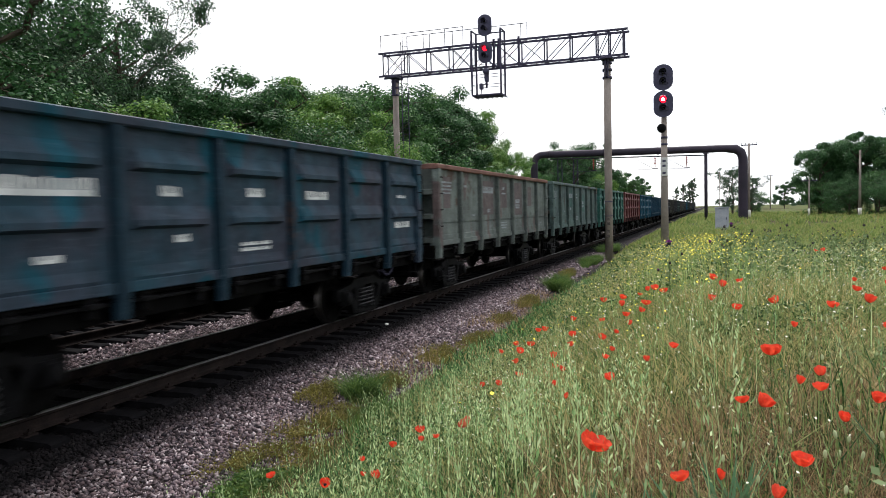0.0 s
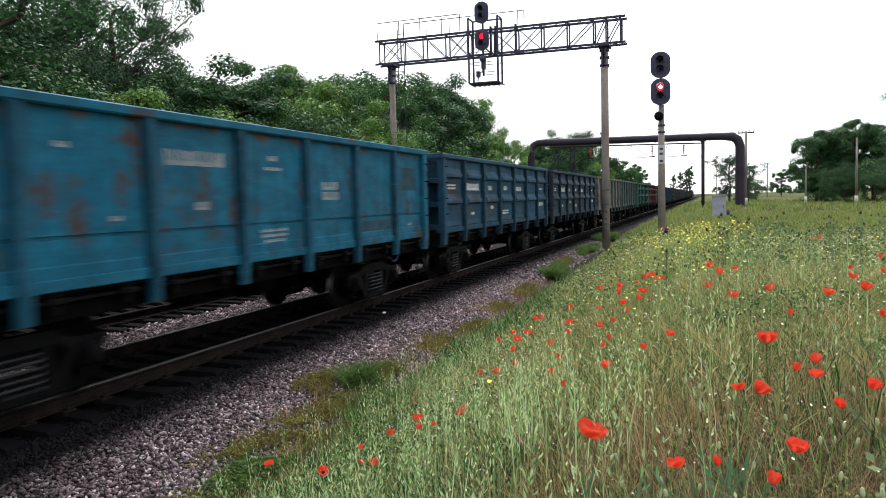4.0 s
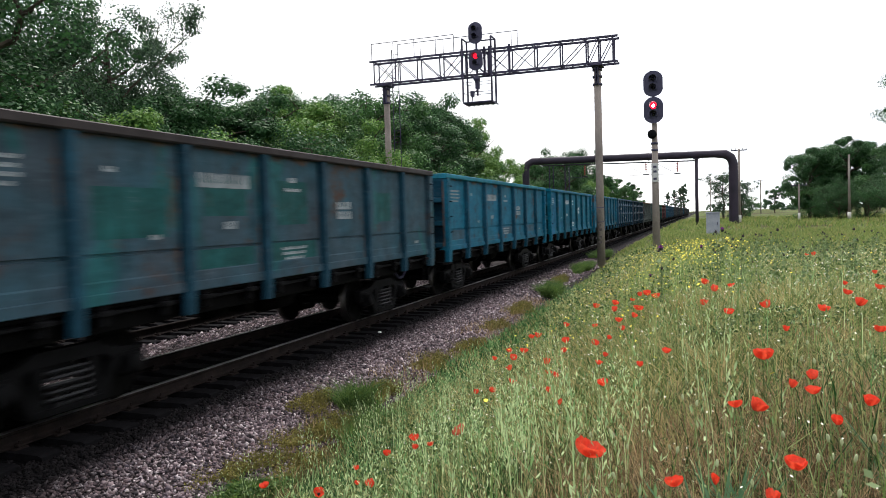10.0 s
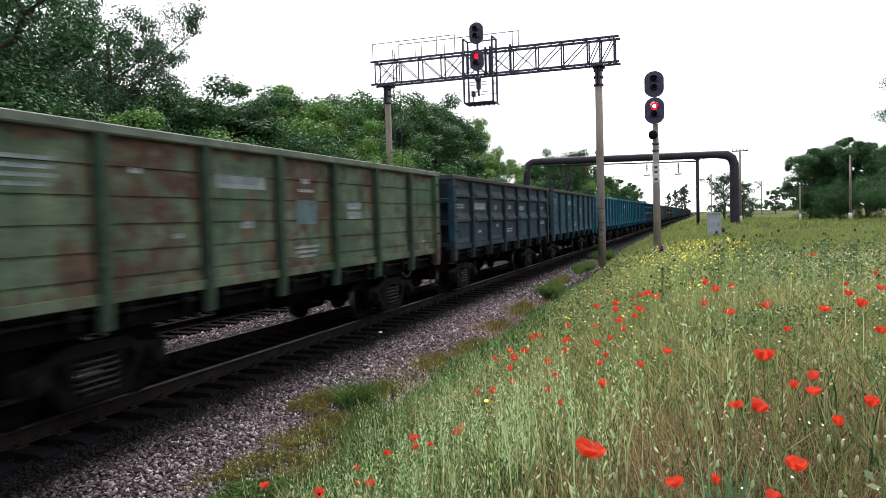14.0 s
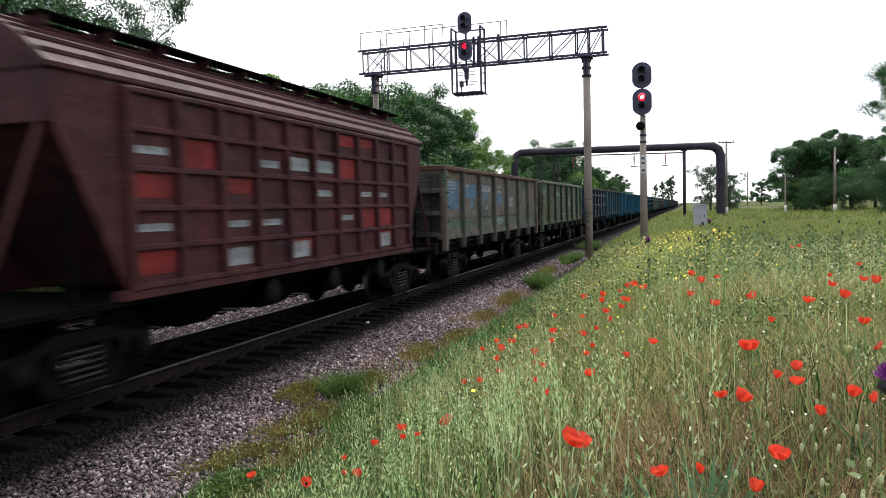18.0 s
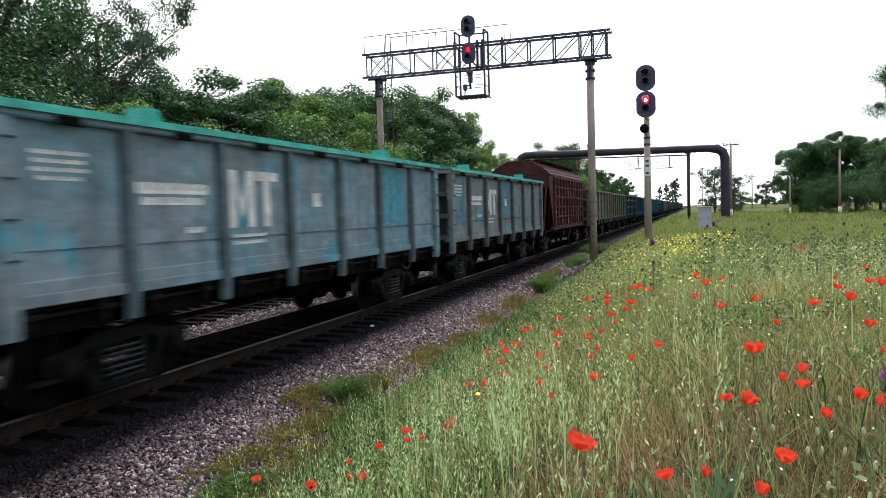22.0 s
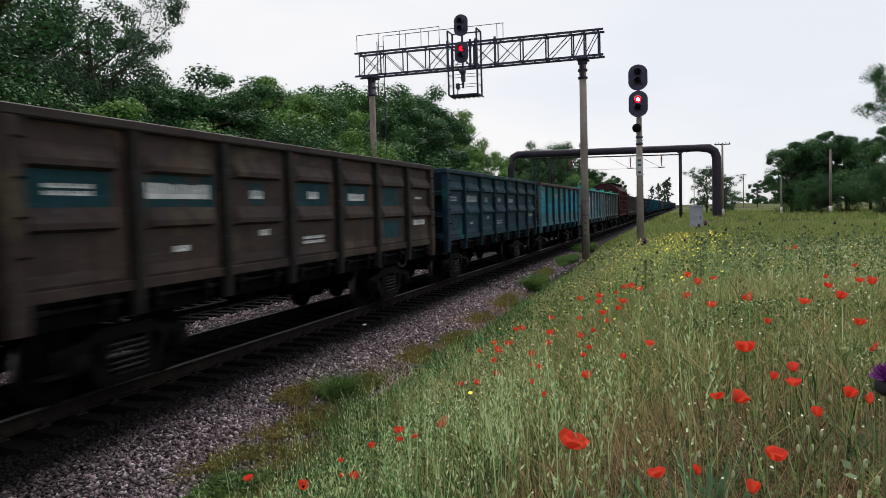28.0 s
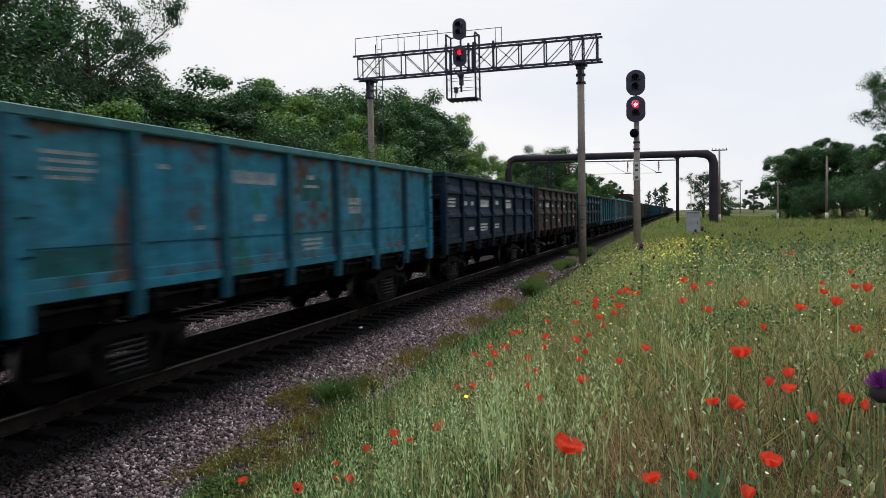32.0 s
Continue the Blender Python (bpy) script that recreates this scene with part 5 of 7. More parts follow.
def build_train():
    for kind in ("smooth", "stamped", "planked"):
        a = wagon_paint("template_paint_" + kind, S(90, 90, 90), S(80, 80, 80))
        b = wagon_paint("template_rim_" + kind, S(90, 90, 90), S(80, 80, 80))
        TEMPLATES[kind] = (gondola(kind, a, b, "open freight wagon"), a, b)
        TEMPLATES["far_" + kind] = (gondola(kind, a, b, "open freight wagon", True), a, b)
    for k, (kind, base, fade, patch, rust, rim, label) in WAGON_LIST.items():
        t, a, b = TEMPLATES[kind]
        paint = wagon_paint("wagon_paint", base, fade, patch, rust, 3.7 * (k + 5))
        panels = wagon_paint("wagon_panel_paint", base, fade, patch, rust, 3.7 * (k + 5), seams=SEAMS[k]) if k in SEAMS else None
        rim_m = wagon_paint("wagon_rim_paint", rim, rim, None, 0.25, k + 9.0) if rim else paint
        tone = POST_TONES.get(k) or tuple(0.62 * c + 0.1 * sum(base[:3]) / 3 for c in base[:3]) + (1,)
        posts = wagon_paint("side_post_paint", tone, tuple(0.8 * c for c in tone[:3]) + (1,), None, 0.22, 2.9 * (k + 6))
        w = painted_copy(t, paint, rim_m, label, a, b, posts, panels)
        markings(w, COMMON_MARKS[:13] if k == 12 else NAVY_MARKS if k == 15 else STAMP_MARKS if kind == "stamped" else COMMON_MARKS if k not in (10, 11) else COMMON_MARKS[:4] + BIG_MARK, M_WHITE if k in (0, 1, 3, 10, 11, 14, 15) else M_FADED)
        if k in REPAINTS:
            tone, rows = REPAINTS[k]
            repaints(w, rows, wagon_paint("repaint_coat", tone, tuple(0.8 * c for c in tone[:3]) + (1,), None, 0.3, k * 1.3), "repainted rectangle of another tone")
        if k == 12:
            repaints(w, [(y, 2.4, 1.24 - 0.06 * (i % 3), 1.02 + 0.05 * (i % 2)) for i, y in enumerate(BAYS)], wagon_paint("bright_blue_coat", S(22, 150, 182), S(28, 140, 170), None, 0.14, 6.1), "bright blue repainted panel", 0.0012)
            repaints(w, [(y + 0.1 * (i % 2), 1.58 + 0.05 * (i % 3), 0.5 + 0.3 * (i % 3), 0.07 + 0.03 * (i % 2)) for i, y in enumerate(BAYS)], wagon_paint("bare_rusty_steel", S(110, 84, 68), S(128, 122, 116), None, 0.4, 3.1), "rusty scraped strip above the sill")
        if k == 8:
            repaints(w, [(y, 1.58, 1.62, 0.4) for y in BAYS], wagon_paint("lower_band_green", S(84, 108, 92), S(92, 100, 88), None, 0.34, 4.4), "green lower panel")
        if k in (10, 11):
            covered_roof(w, M_TURQUOISE, 3.8)
            emblem(w)
        TRAIN[k] = w
    TRAIN[9] = hopper_wagon(wagon_paint("hopper_paint", S(84, 44, 46), S(66, 40, 43), None, 0.3, 8.0, 0.6, S(50, 34, 32)), wagon_paint("hopper_red", S(138, 46, 46), S(104, 42, 42), None, 0.2, 2.0), "dark red-brown ribbed grain hopper wagon")
    markings(TRAIN[9], [(-0.46, 2.94, 0.7, 0.22, 4), (0.46, 2.94, 0.7, 0.22, 4), (0.46, 2.46, 0.5, 0.12, 3), (-0.46, 1.5, 0.55, 0.28, 4), (3.19, 1.5, 0.6, 0.3, 4), (-4.1, 2.94, 0.55, 0.1, 4), (-1.37, 2.9, 0.5, 0.12, 3), (-4.1, 1.98, 0.6, 0.1, 5), (-1.37, 1.98, 0.5, 0.1, 4), (-2.28, 1.98, 0.5, 0.1, 4), (-2.28, 1.5, 0.6, 0.26, 4), (2.28, 2.46, 0.5, 0.1, 3), (1.37, 2.0, 0.5, 0.1, 3), (3.2, 2.46, 0.4, 0.1, 3)], M_FADED)
    paints = [wagon_paint("far_wagon_paint", S(*a), S(*b), None, 0.25, 2.2 * i) for i, (a, b) in enumerate(FAR_TONES)]
    order = [0, 1, 1, 2, 3, 2, 4, 5, 3, 2, 0, 4, 2, 5, 3, 2, 4, 2, 5, 3]
    for i, q in enumerate(order):
        k = -5 - i
        t, a, b = TEMPLATES["far_smooth" if i % 3 else "far_stamped"]
        TRAIN[k] = painted_copy(t, paints[q], paints[q], "distant open freight wagon far along the train", a, b)
    for t, a, b in TEMPLATES.values():
        for o in [t, *t.children_recursive]:
            bpy.data.objects.remove(o)


REPAINTS = {
    -1: (S(106, 96, 96), [(BAYS[0], 2.6, 0.55, 0.8), (BAYS[2], 2.5, 1.2, 1.0), (BAYS[4], 2.5, 1.2, 1.1), (BAYS[3], 2.6, 0.8, 0.8), (BAYS[5], 2.6, 0.6, 0.7)]),
    -2: (S(70, 104, 98), [(BAYS[2], 2.6, 1.2, 0.8), (BAYS[4], 2.4, 1.0, 0.9)]),
    2: (S(52, 84, 98), [(BAYS[0], 1.6, 1.5, 0.3), (BAYS[5], 1.6, 1.4, 0.28), (BAYS[6], 2.6, 0.8, 0.5)]),
    3: (S(8, 106, 142), [(BAYS[0], 2.4, 1.6, 1.6), (BAYS[1], 1.6, 1.5, 0.42)]),
    4: (S(64, 96, 112), [(BAYS[0], 1.65, 1.5, 0.3), (BAYS[3], 1.6, 1.5, 0.36), (BAYS[5], 1.62, 1.5, 0.34)]),
    5: (S(32, 88, 88), [(BAYS[1], 2.3, 1.2, 0.6), (BAYS[2], 2.5, 1.0, 0.5), (BAYS[2], 1.62, 1.3, 0.36), (BAYS[3], 2.45, 0.9, 0.7), (BAYS[3], 1.62, 1.4, 0.4), (BAYS[5], 2.4, 0.7, 0.6)]),
    8: (S(88, 118, 140), [(BAYS[0], 2.5, 1.3, 0.8), (BAYS[1], 2.62, 1.4, 0.42), (BAYS[1] + 0.2, 2.25, 0.4, 0.2), (BAYS[2], 2.5, 0.5, 0.28), (BAYS[3], 2.4, 0.7, 0.4), ]),
    7: (S(104, 124, 128), [(BAYS[3], 2.3, 0.7, 0.4)]),
    10: (S(80, 128, 144), [(BAYS[3], 2.5, 1.4, 1.2), (BAYS[0], 2.4, 0.9, 1.3), (BAYS[5], 1.68, 0.6, 0.2)]),
    11: (S(78, 152, 172), [(BAYS[5], 2.5, 1.2, 1.2)]),
    14: (S(24, 66, 74), [(BAYS[0], 2.46, 1.2, 0.42), (BAYS[1], 2.46, 1.5, 0.46), (BAYS[2], 2.46, 0.36, 0.34), (BAYS[3], 2.46, 1.2, 0.42), (BAYS[4], 2.46, 1.1, 0.42), (BAYS[5], 2.46, 0.9, 0.44), (BAYS[5], 1.7, 0.9, 0.5)]),
    12: (S(40, 118, 112), [(BAYS[1], 2.75, 1.5, 0.8), (BAYS[2], 2.9, 1.3, 0.5), (BAYS[3], 2.75, 1.2, 0.7)]),
    16: (S(32, 96, 98), [(BAYS[0], 1.62, 1.2, 0.4), (BAYS[3], 2.6, 0.8, 0.4)]),
}
BIG_MARK = [(-2.0, 1.86, 0.9, 0.05, 6), (-2.0, 1.76, 0.9, 0.05, 6), (-3.7, 2.52, 1.4, 0.14, 8), (-3.7, 2.36, 1.2, 0.1, 6), (-3.3, 1.98, 0.4, 0.08, 3), (0.1, 2.4, 0.3, 0.24, 3)]


def emblem(w):
    """A faded white emblem of one pointed and one barred shape."""
    peaks = [(-2.52, 1.98), (-2.36, 1.98), (-2.36, 2.5), (-2.2, 2.1), (-2.04, 2.5), (-2.04, 1.98), (-1.88, 1.98), (-1.88, 2.82), (-2.06, 2.82), (-2.2, 2.42), (-2.34, 2.82), (-2.52, 2.82)]
    barred = [(-1.62, 1.98), (-1.44, 1.98), (-1.44, 2.68), (-1.22, 2.68), (-1.22, 2.82), (-1.82, 2.82), (-1.82, 2.68), (-1.62, 2.68)]
    for pts in (peaks, barred):
        part("painted_emblem", extrude(bmesh.new(), pts, SHEET - 0.01, SHEET + 0.0045, "x"), M_WHITE, w, "large faded white emblem")


M_TURQUOISE = wagon_paint("turquoise_cover", S(40, 150, 140), S(70, 172, 160), None, 0.12, 5.0)
build_train()


# ---- trees ----
LEAF_FACES = [(0, 1, 2, 3)]
HALF_LEAF = [(0, 1, 2)]


def leaf_quads(rng, centres, size, spread, per, up=0.35, half=False):
    """Small folded leaves scattered about each centre."""
    n = len(centres) * per
    ball = rng.normal(0, 1, (n, 3))
    ball /= np.linalg.norm(ball, axis=1)[:, None]
    radius = spread * np.repeat(rng.uniform(0.6, 1.35, len(centres)), per)
    ball *= (radius * rng.random(n) ** 0.28 * rng.uniform(0.75, 1.12, n))[:, None]
    ball[:, 2] *= 0.8
    c = np.repeat(centres, per, 0) + ball
    nrm = ball / (np.linalg.norm(ball, axis=1)[:, None] + 1e-6) + rng.normal(0, 0.5, (n, 3))
    nrm[:, 2] += up * 1.4
    nrm /= np.linalg.norm(nrm, axis=1)[:, None] + 1e-6
    d = rng.normal(0, 1, (n, 3))
    d[:, 2] -= 0.25
    d -= (d * nrm).sum(1)[:, None] * nrm
    d /= np.linalg.norm(d, axis=1)[:, None] + 1e-6
    side = np.cross(d, nrm)
    s = size * rng.uniform(0.6, 1.4, (n, 1))
    q = np.stack([c - d * s * 0.5, c + side * s * 0.32, c + d * s * 0.5, c - side * s * 0.32], 1)
    return q if not half else np.stack([c - d * s * 0.5 - side * s * 0.3, c + side * s * 0.4, c + d * s * 0.55], 1)


def limb(bm, a, b, ra, rb, rnd, steps=3, wiggle=0.12):
    pts = [a + (b - a) * (i / steps) for i in range(steps + 1)]
    ln = (b - a).length
    for i in range(1, steps):
        pts[i] = pts[i] + Vector((rnd.uniform(-1, 1), rnd.uniform(-1, 1), rnd.uniform(-0.4, 0.6))) * ln * wiggle
    for i in range(steps):
        bar(bm, pts[i], pts[i + 1], ra + (rb - ra) * i / steps, 6, ra + (rb - ra) * (i + 1) / steps)
    return pts


M_BARK = surface("grey_bark", S(92, 82, 72), S(62, 56, 50), 2, 14, 0.95, 0, 0.7, 0.03, 0.1, (1, 1, 0.3))


def tree(seed, height, spread, clear, leaf, per, clumps, leaves, label, sparse=0.0, narrow=1.0, half=False, lobe=0.27, stout=1.0):
    """A tapered trunk, forking limbs and a crown of many leaves in uneven clumps."""
    rnd, rng = random.Random(seed), np.random.default_rng(seed)
    t = thing("tree", label, "tree", "trees beside the railway")
    bm = bmesh.new()
    top = Vector((rnd.uniform(-0.6, 0.6), rnd.uniform(-0.6, 0.6), height * 0.8))
    spine = limb(bm, Vector((0, 0, -0.4)), top, height * 0.022, height * 0.006, rnd, 5, 0.03)
    centres = []
    for i in range(15):
        f = clear + (1 - clear) * (i + rnd.random()) / 15
        k = min(4, int(f * 5))
        base = spine[k].lerp(spine[k + 1], f * 5 - k if f < 1 else 1.0)
        ang = i * 2.4 + rnd.uniform(-0.5, 0.5)
        reach = spread * (0.45 + 0.75 * math.sin(math.pi * min(1, 0.15 + 0.85 * (f - clear) / (1 - clear)))) * rnd.uniform(0.65, 1.1)
        tip = base + Vector((math.cos(ang) * reach, math.sin(ang) * reach, reach * rnd.uniform(0.25, 0.9) * narrow))
        tip.z = min(tip.z, height * rnd.uniform(0.93, 1.0))
        pts = limb(bm, base, tip, height * 0.008 * stout, height * 0.002 * stout, rnd, 3, 0.12 * stout)
        centres += [pts[2], pts[3]]
        for _ in range(3):
            j = rnd.choice((1, 2, 3))
            q = pts[j] + Vector((rnd.uniform(-1, 1), rnd.uniform(-1, 1), rnd.uniform(-0.35, 0.8))) * spread * 0.34
            limb(bm, pts[j], q, height * 0.0035 * stout, height * 0.0012 * stout, rnd, 2)
            centres.append(q)
    part("trunk", bm, M_BARK, t, "grey tapered trunk with forking limbs")
    base = np.array([list(c) for c in centres])
    extra = base[rng.permutation(np.arange(clumps) % len(base))] + rng.normal(0, 1, (clumps, 3)) * np.array([0.13, 0.13, 0.10]) * spread
    extra[:, 2] = np.clip(extra[:, 2], height * clear * 0.7, height)
    keep = extra[rng.random(clumps) > sparse]
    part("crown", soup("crown", leaf_quads(rng, keep, leaf, lobe * spread, per, 0.35, half), HALF_LEAF if half else LEAF_FACES, leaves), None, t)
    return t


L_DARK = leafy("dark_green_leaves", S(30, 66, 38), S(72, 112, 66), through_light=0.22)
L_MID = leafy("green_leaves", S(38, 74, 38), S(84, 124, 68), through_light=0.24)
L_LIGHT = leafy("yellow_green_leaves", S(62, 106, 44), S(118, 152, 76), through_light=0.32)
L_GREY = leafy("grey_green_leaves", S(40, 66, 50), S(86, 112, 84), through_light=0.24)


def plant(template, x, y, height, turn, own, wide=1.0, sink=0.0):
    o = copy_thing(template, Matrix.Identity(4))
    s = height / own
    o.scale = (s * wide, s * wide, s)
    o.location = (x, y, ground_z(x, y) - sink)
    o.rotation_euler = (0, 0, turn)
    return o


def build_trees():
    rnd = random.Random(3)
    kinds = [
        (tree(1, 10, 3.4, 0.12, 0.19, 380, 76, L_MID, "leafy green roadside tree behind the railway", half=True, lobe=0.235), 10),
        (tree(2, 10, 3.2, 0.12, 0.19, 380, 76, L_DARK, "dark green dense tree behind the railway", half=True, lobe=0.235), 10),
        (tree(3, 10, 3.4, 0.12, 0.19, 380, 76, L_LIGHT, "fresh yellow-green tree behind the railway", half=True, lobe=0.235), 10),
        (tree(4, 13, 3.9, 0.12, 0.11, 250, 210, L_GREY, "tall airy dark green tree with twigs showing", 0.06, lobe=0.16, stout=0.6), 13),
        (tree(5, 14, 4.6, 0.12, 0.13, 380, 110, L_DARK, "big dark green tree beside the tracks", lobe=0.24), 14),
        (tree(6, 4, 2.4, 0.03, 0.15, 110, 80, L_MID, "broad green bush at the wood edge", half=True), 4),
        (tree(7, 4, 2.4, 0.03, 0.075, 330, 80, L_LIGHT, "broad yellow-green bush at the wood edge"), 4),
        (tree(8, 18, 1.7, 0.05, 0.34, 90, 90, L_GREY, "slim hazy poplar far away", 0.0, 2.2), 18),
        (tree(9, 10, 3.3, 0.12, 0.14, 520, 76, L_MID, "leafy green tree close behind the railway", lobe=0.235), 10),
        (tree(10, 10, 3.3, 0.12, 0.14, 520, 76, L_LIGHT, "fresh light green tree close behind the railway", lobe=0.235), 10),
        (tree(11, 4, 2.4, 0.03, 0.075, 330, 80, L_DARK, "broad dark green bush at the wood edge"), 4),
        (tree(12, 17, 4.1, 0.57, 0.15, 300, 96, L_DARK, "tall dark tree with a high crown", lobe=0.2), 17),
        (tree(13, 10, 3.3, 0.12, 0.14, 520, 76, L_DARK, "dark green tree close behind the railway", lobe=0.235), 10),
    ]
    # x, y, height, kind: the belt of trees along the far side of the tracks
    near_belt = [(-15.5, 17.5, 14, 4), (-19.5, 21.5, 15.5, 4), (-14.6, 29.4, 9.4, 12), (-16.5, 32.5, 9.4, 12), (-15.6, 26.6, 9.2, 12), (-14.0, 22.5, 8.0, 12), (-17.6, 28.0, 10.2, 12), (-12.2, 19.6, 5.6, 6), (-13.0, 24.2, 6.0, 10), (-12.8, 28.0, 5.6, 10), (-13.4, 31.2, 6.2, 10), (-13.2, 20.6, 7.0, 9)]
    mid_belt = [(-14.5, 33.4, 9.2, 12), (-15.0, 36.6, 10.0, 9), (-14.4, 39.8, 9.8, 9), (-16.5, 41.6, 11.2, 8), (-17.5, 45.0, 12.0, 12), (-16.0, 48.6, 12.0, 8), (-17.0, 51.6, 12.8, 8), (-17.5, 55.2, 12.9, 12), (-16.5, 59.0, 12.6, 12), (-17.5, 64.2, 14.2, 12), (-17.5, 69.2, 15.0, 12), (-19.4, 74.2, 14.8, 9),
                (-19.4, 80.0, 14.4, 9), (-19.8, 86.0, 13.4, 8), (-20.4, 94.0, 12.6, 9), (-21.0, 103.0, 11.4, 9)]
    far_belt = [(-18.6, 149, 16.6, 12), (-20.2, 156, 15.4, 8), (-24, 120, 8, 1), (-25, 136, 10, 0), (-27, 158, 15, 1), (-27.5, 172, 15.6, 0), (-27, 192, 16.4, 1), (-27, 214, 16, 0), (-27, 236, 16, 2), (-25, 262, 16.5, 1), (-25, 298, 16.8, 0), (-25, 340, 16, 1), (-26, 385, 15, 0)]
    back_row = [(-21.5, 36 + 8 * i, 8.5 + (i % 3), (0, 1, 0, 2)[i % 4]) for i in range(8)] + [(-26 - i % 2, 18 + 7 * i, 11, 1) for i in range(3)]
    right = [(27.0, 75, 14.8, 11), (35.0, 80, 13.8, 4), (23.2, 118, 10.8, 8), (27.5, 118, 11.2, 8), (26.6, 84, 4.6, 10), (29.9, 84, 6.0, 10), (22.0, 114, 9.8, 1), (24.4, 115, 11.0, 1), (26.4, 112, 10.8, 1), (28.6, 112, 10.4, 1), (31.0, 110, 9.6, 0), (35, 110, 11, 1), (24.4, 106, 4.0, 10), (27.4, 104, 4.8, 10), (31, 103, 5.4, 5), (21.9, 112, 4.6, 5), (40, 100, 12, 0)]
    lone = [(11.2, 128, 8.6, 3), (14.2, 133, 7.2, 3), (15.5, 150, 4, 5), (-6.2, 430, 17, 7), (-3.8, 452, 20, 7), (-2.2, 446, 21, 7), (-9.6, 420, 15, 7), (31, 270, 9, 1), (38, 240, 10, 1), (60, 260, 9, 0)]
    for x, y, h, k in near_belt + mid_belt + far_belt + back_row + right + lone:
        t, own = kinds[k]
        own_rnd = random.Random(int(x * 310 + y * 170))
        plant(t, x, y, h, own_rnd.uniform(0, 6.28), own, own_rnd.uniform(1.12, 1.3) if x < -12 and y < 66 else own_rnd.uniform(0.95, 1.1))
    for x, y, h, turn, wide in ((-16.7, 25.4, 13.4, 3.6, 0.86), (-20.4, 25.8, 13.6, 2.4, 0.95)):
        plant(kinds[3][0], x, y, h, turn, kinds[3][1], wide)
    for i in range(11):
        t, own = kinds[(10, 5, 6)[i % 3]]
        plant(t, -12.6 - 1.6 * (i % 2) - 0.06 * i, 32 + 4.1 * i, 4.4 + 1.6 * ((i * 7) % 5) / 4, i * 1.3, own, 1.2)
    for t, own in kinds:
        for o in [t, *t.children_recursive]:
            bpy.data.objects.remove(o)


def build_horizon_woods():
    rng = np.random.default_rng(21)
    n = 420
    x = rng.uniform(-260, 520, n)
    c = np.stack([x, 640 + rng.uniform(-40, 90, n), 1.5 + 5.0 * rng.random(n) * (0.6 + 0.4 * np.sin(x * 0.05))], 1)
    c = c[(c[:, 0] < -22) | (c[:, 0] > 16)]
    ob = new("distant_woods", soup("distant_woods", leaf_quads(rng, c, 2.2, 2.0, 26), LEAF_FACES, L_GREY))
    tagged(ob, "low hazy line of distant woods", "woods", kind="stuff")


build_trees()
build_horizon_woods()


# ---- the meadow: grass, poppies and weeds ----
def np_smooth(a, b, x):
    t = np.clip((x - a) / (b - a), 0, 1)
    return t * t * (3 - 2 * t)


def ground_np(x, y):
    foot = 3.55 - 0.5 * np_smooth(6, 13, y) - 1.0 * np_smooth(30, 48, y)
    level = 1.05 - 0.58 * np_smooth(5, 26, y)
    return np.where(x > foot, -0.6 + (level + 0.6) * np_smooth(foot, foot + 5.2 - 2.2 * np_smooth(8, 30, y), x), -0.62) - 0.04


def patches(x, y, scale, seed):
    """Soft uneven patches between 0 and 1 over the meadow."""
    rng = np.random.default_rng(seed)
    v = np.zeros_like(x)
    for k in range(6):
        a, f, p = rng.uniform(0, 6.28), scale * rng.uniform(0.5, 2.2), rng.uniform(0, 6.28)
        v += np.sin((x * math.cos(a) + y * math.sin(a)) * f + p)
    return 1 / (1 + np.exp(-v))


def blades(rng, x, y, h, w, lean=0.24, z=None):
    """Bent blades of five points each."""
    n = len(x)
    z = ground_np(x, y) if z is None else z
    a, b = rng.uniform(0, 6.28, n), rng.uniform(0, 6.28, n)
    h = h * rng.uniform(0.55, 1.25, n)
    w = w * rng.uniform(0.6, 1.4, n)
    ln = h * lean * rng.uniform(0.1, 1.6, n)
    dx, dy, sx, sy = np.cos(a), np.sin(a), np.cos(b) * w / 2, np.sin(b) * w / 2
    def pt(f, side, bend):
        return np.stack([x + dx * ln * bend + sx * side, y + dy * ln * bend + sy * side, z + h * f], 1)
    return np.stack([pt(0, -1, 0), pt(0, 1, 0), pt(0.55, -0.9, 0.28), pt(0.55, 0.9, 0.28), pt(0.97, 0, 1.0)], 1)


BLADE = [(0, 1, 3, 2), (2, 3, 4)]


def scatter(rng, n, x0, x1, y0, y1, keep=None, tuft=1):
    m = max(1, n // tuft)
    x, y = np.repeat(rng.uniform(x0, x1, m), tuft), np.repeat(rng.uniform(y0, y1, m), tuft)
    wide = 0.028 + 0.004 * max(0, y0)
    x, y = x + rng.normal(0, wide, len(x)), y + rng.normal(0, wide, len(x))
    n = len(x)
    ok = x > 3.6 - 0.5 * np_smooth(6, 13, y) - 1.0 * np_smooth(30, 48, y) + 0.5 * rng.random(n) ** 2 + 0.35 * patches(x, y, 1.5, 3)
    if keep is not None:
        ok &= rng.random(n) < keep(x, y)
    return x[ok], y[ok]


def dry_share(x, y):
    """Where the growth has dried to straw: a broad brown patch on the crown of the bank and spots beyond."""
    core = np.exp(-(((x - 8.1) / 0.85) ** 2 + ((y - 3.4) / 1.5) ** 2)) * (0.55 + 0.9 * patches(x, y, 2.6, 12))
    return np.clip(2.1 * core + 0.36 * (patches(x, y, 0.9, 8) > 0.62) * np.exp(-((y - 4) / 6) ** 2) + 0.05 * np.exp(-((y - 3) / 7) ** 2) * (x > 6.6) + 0.04, 0, 1)


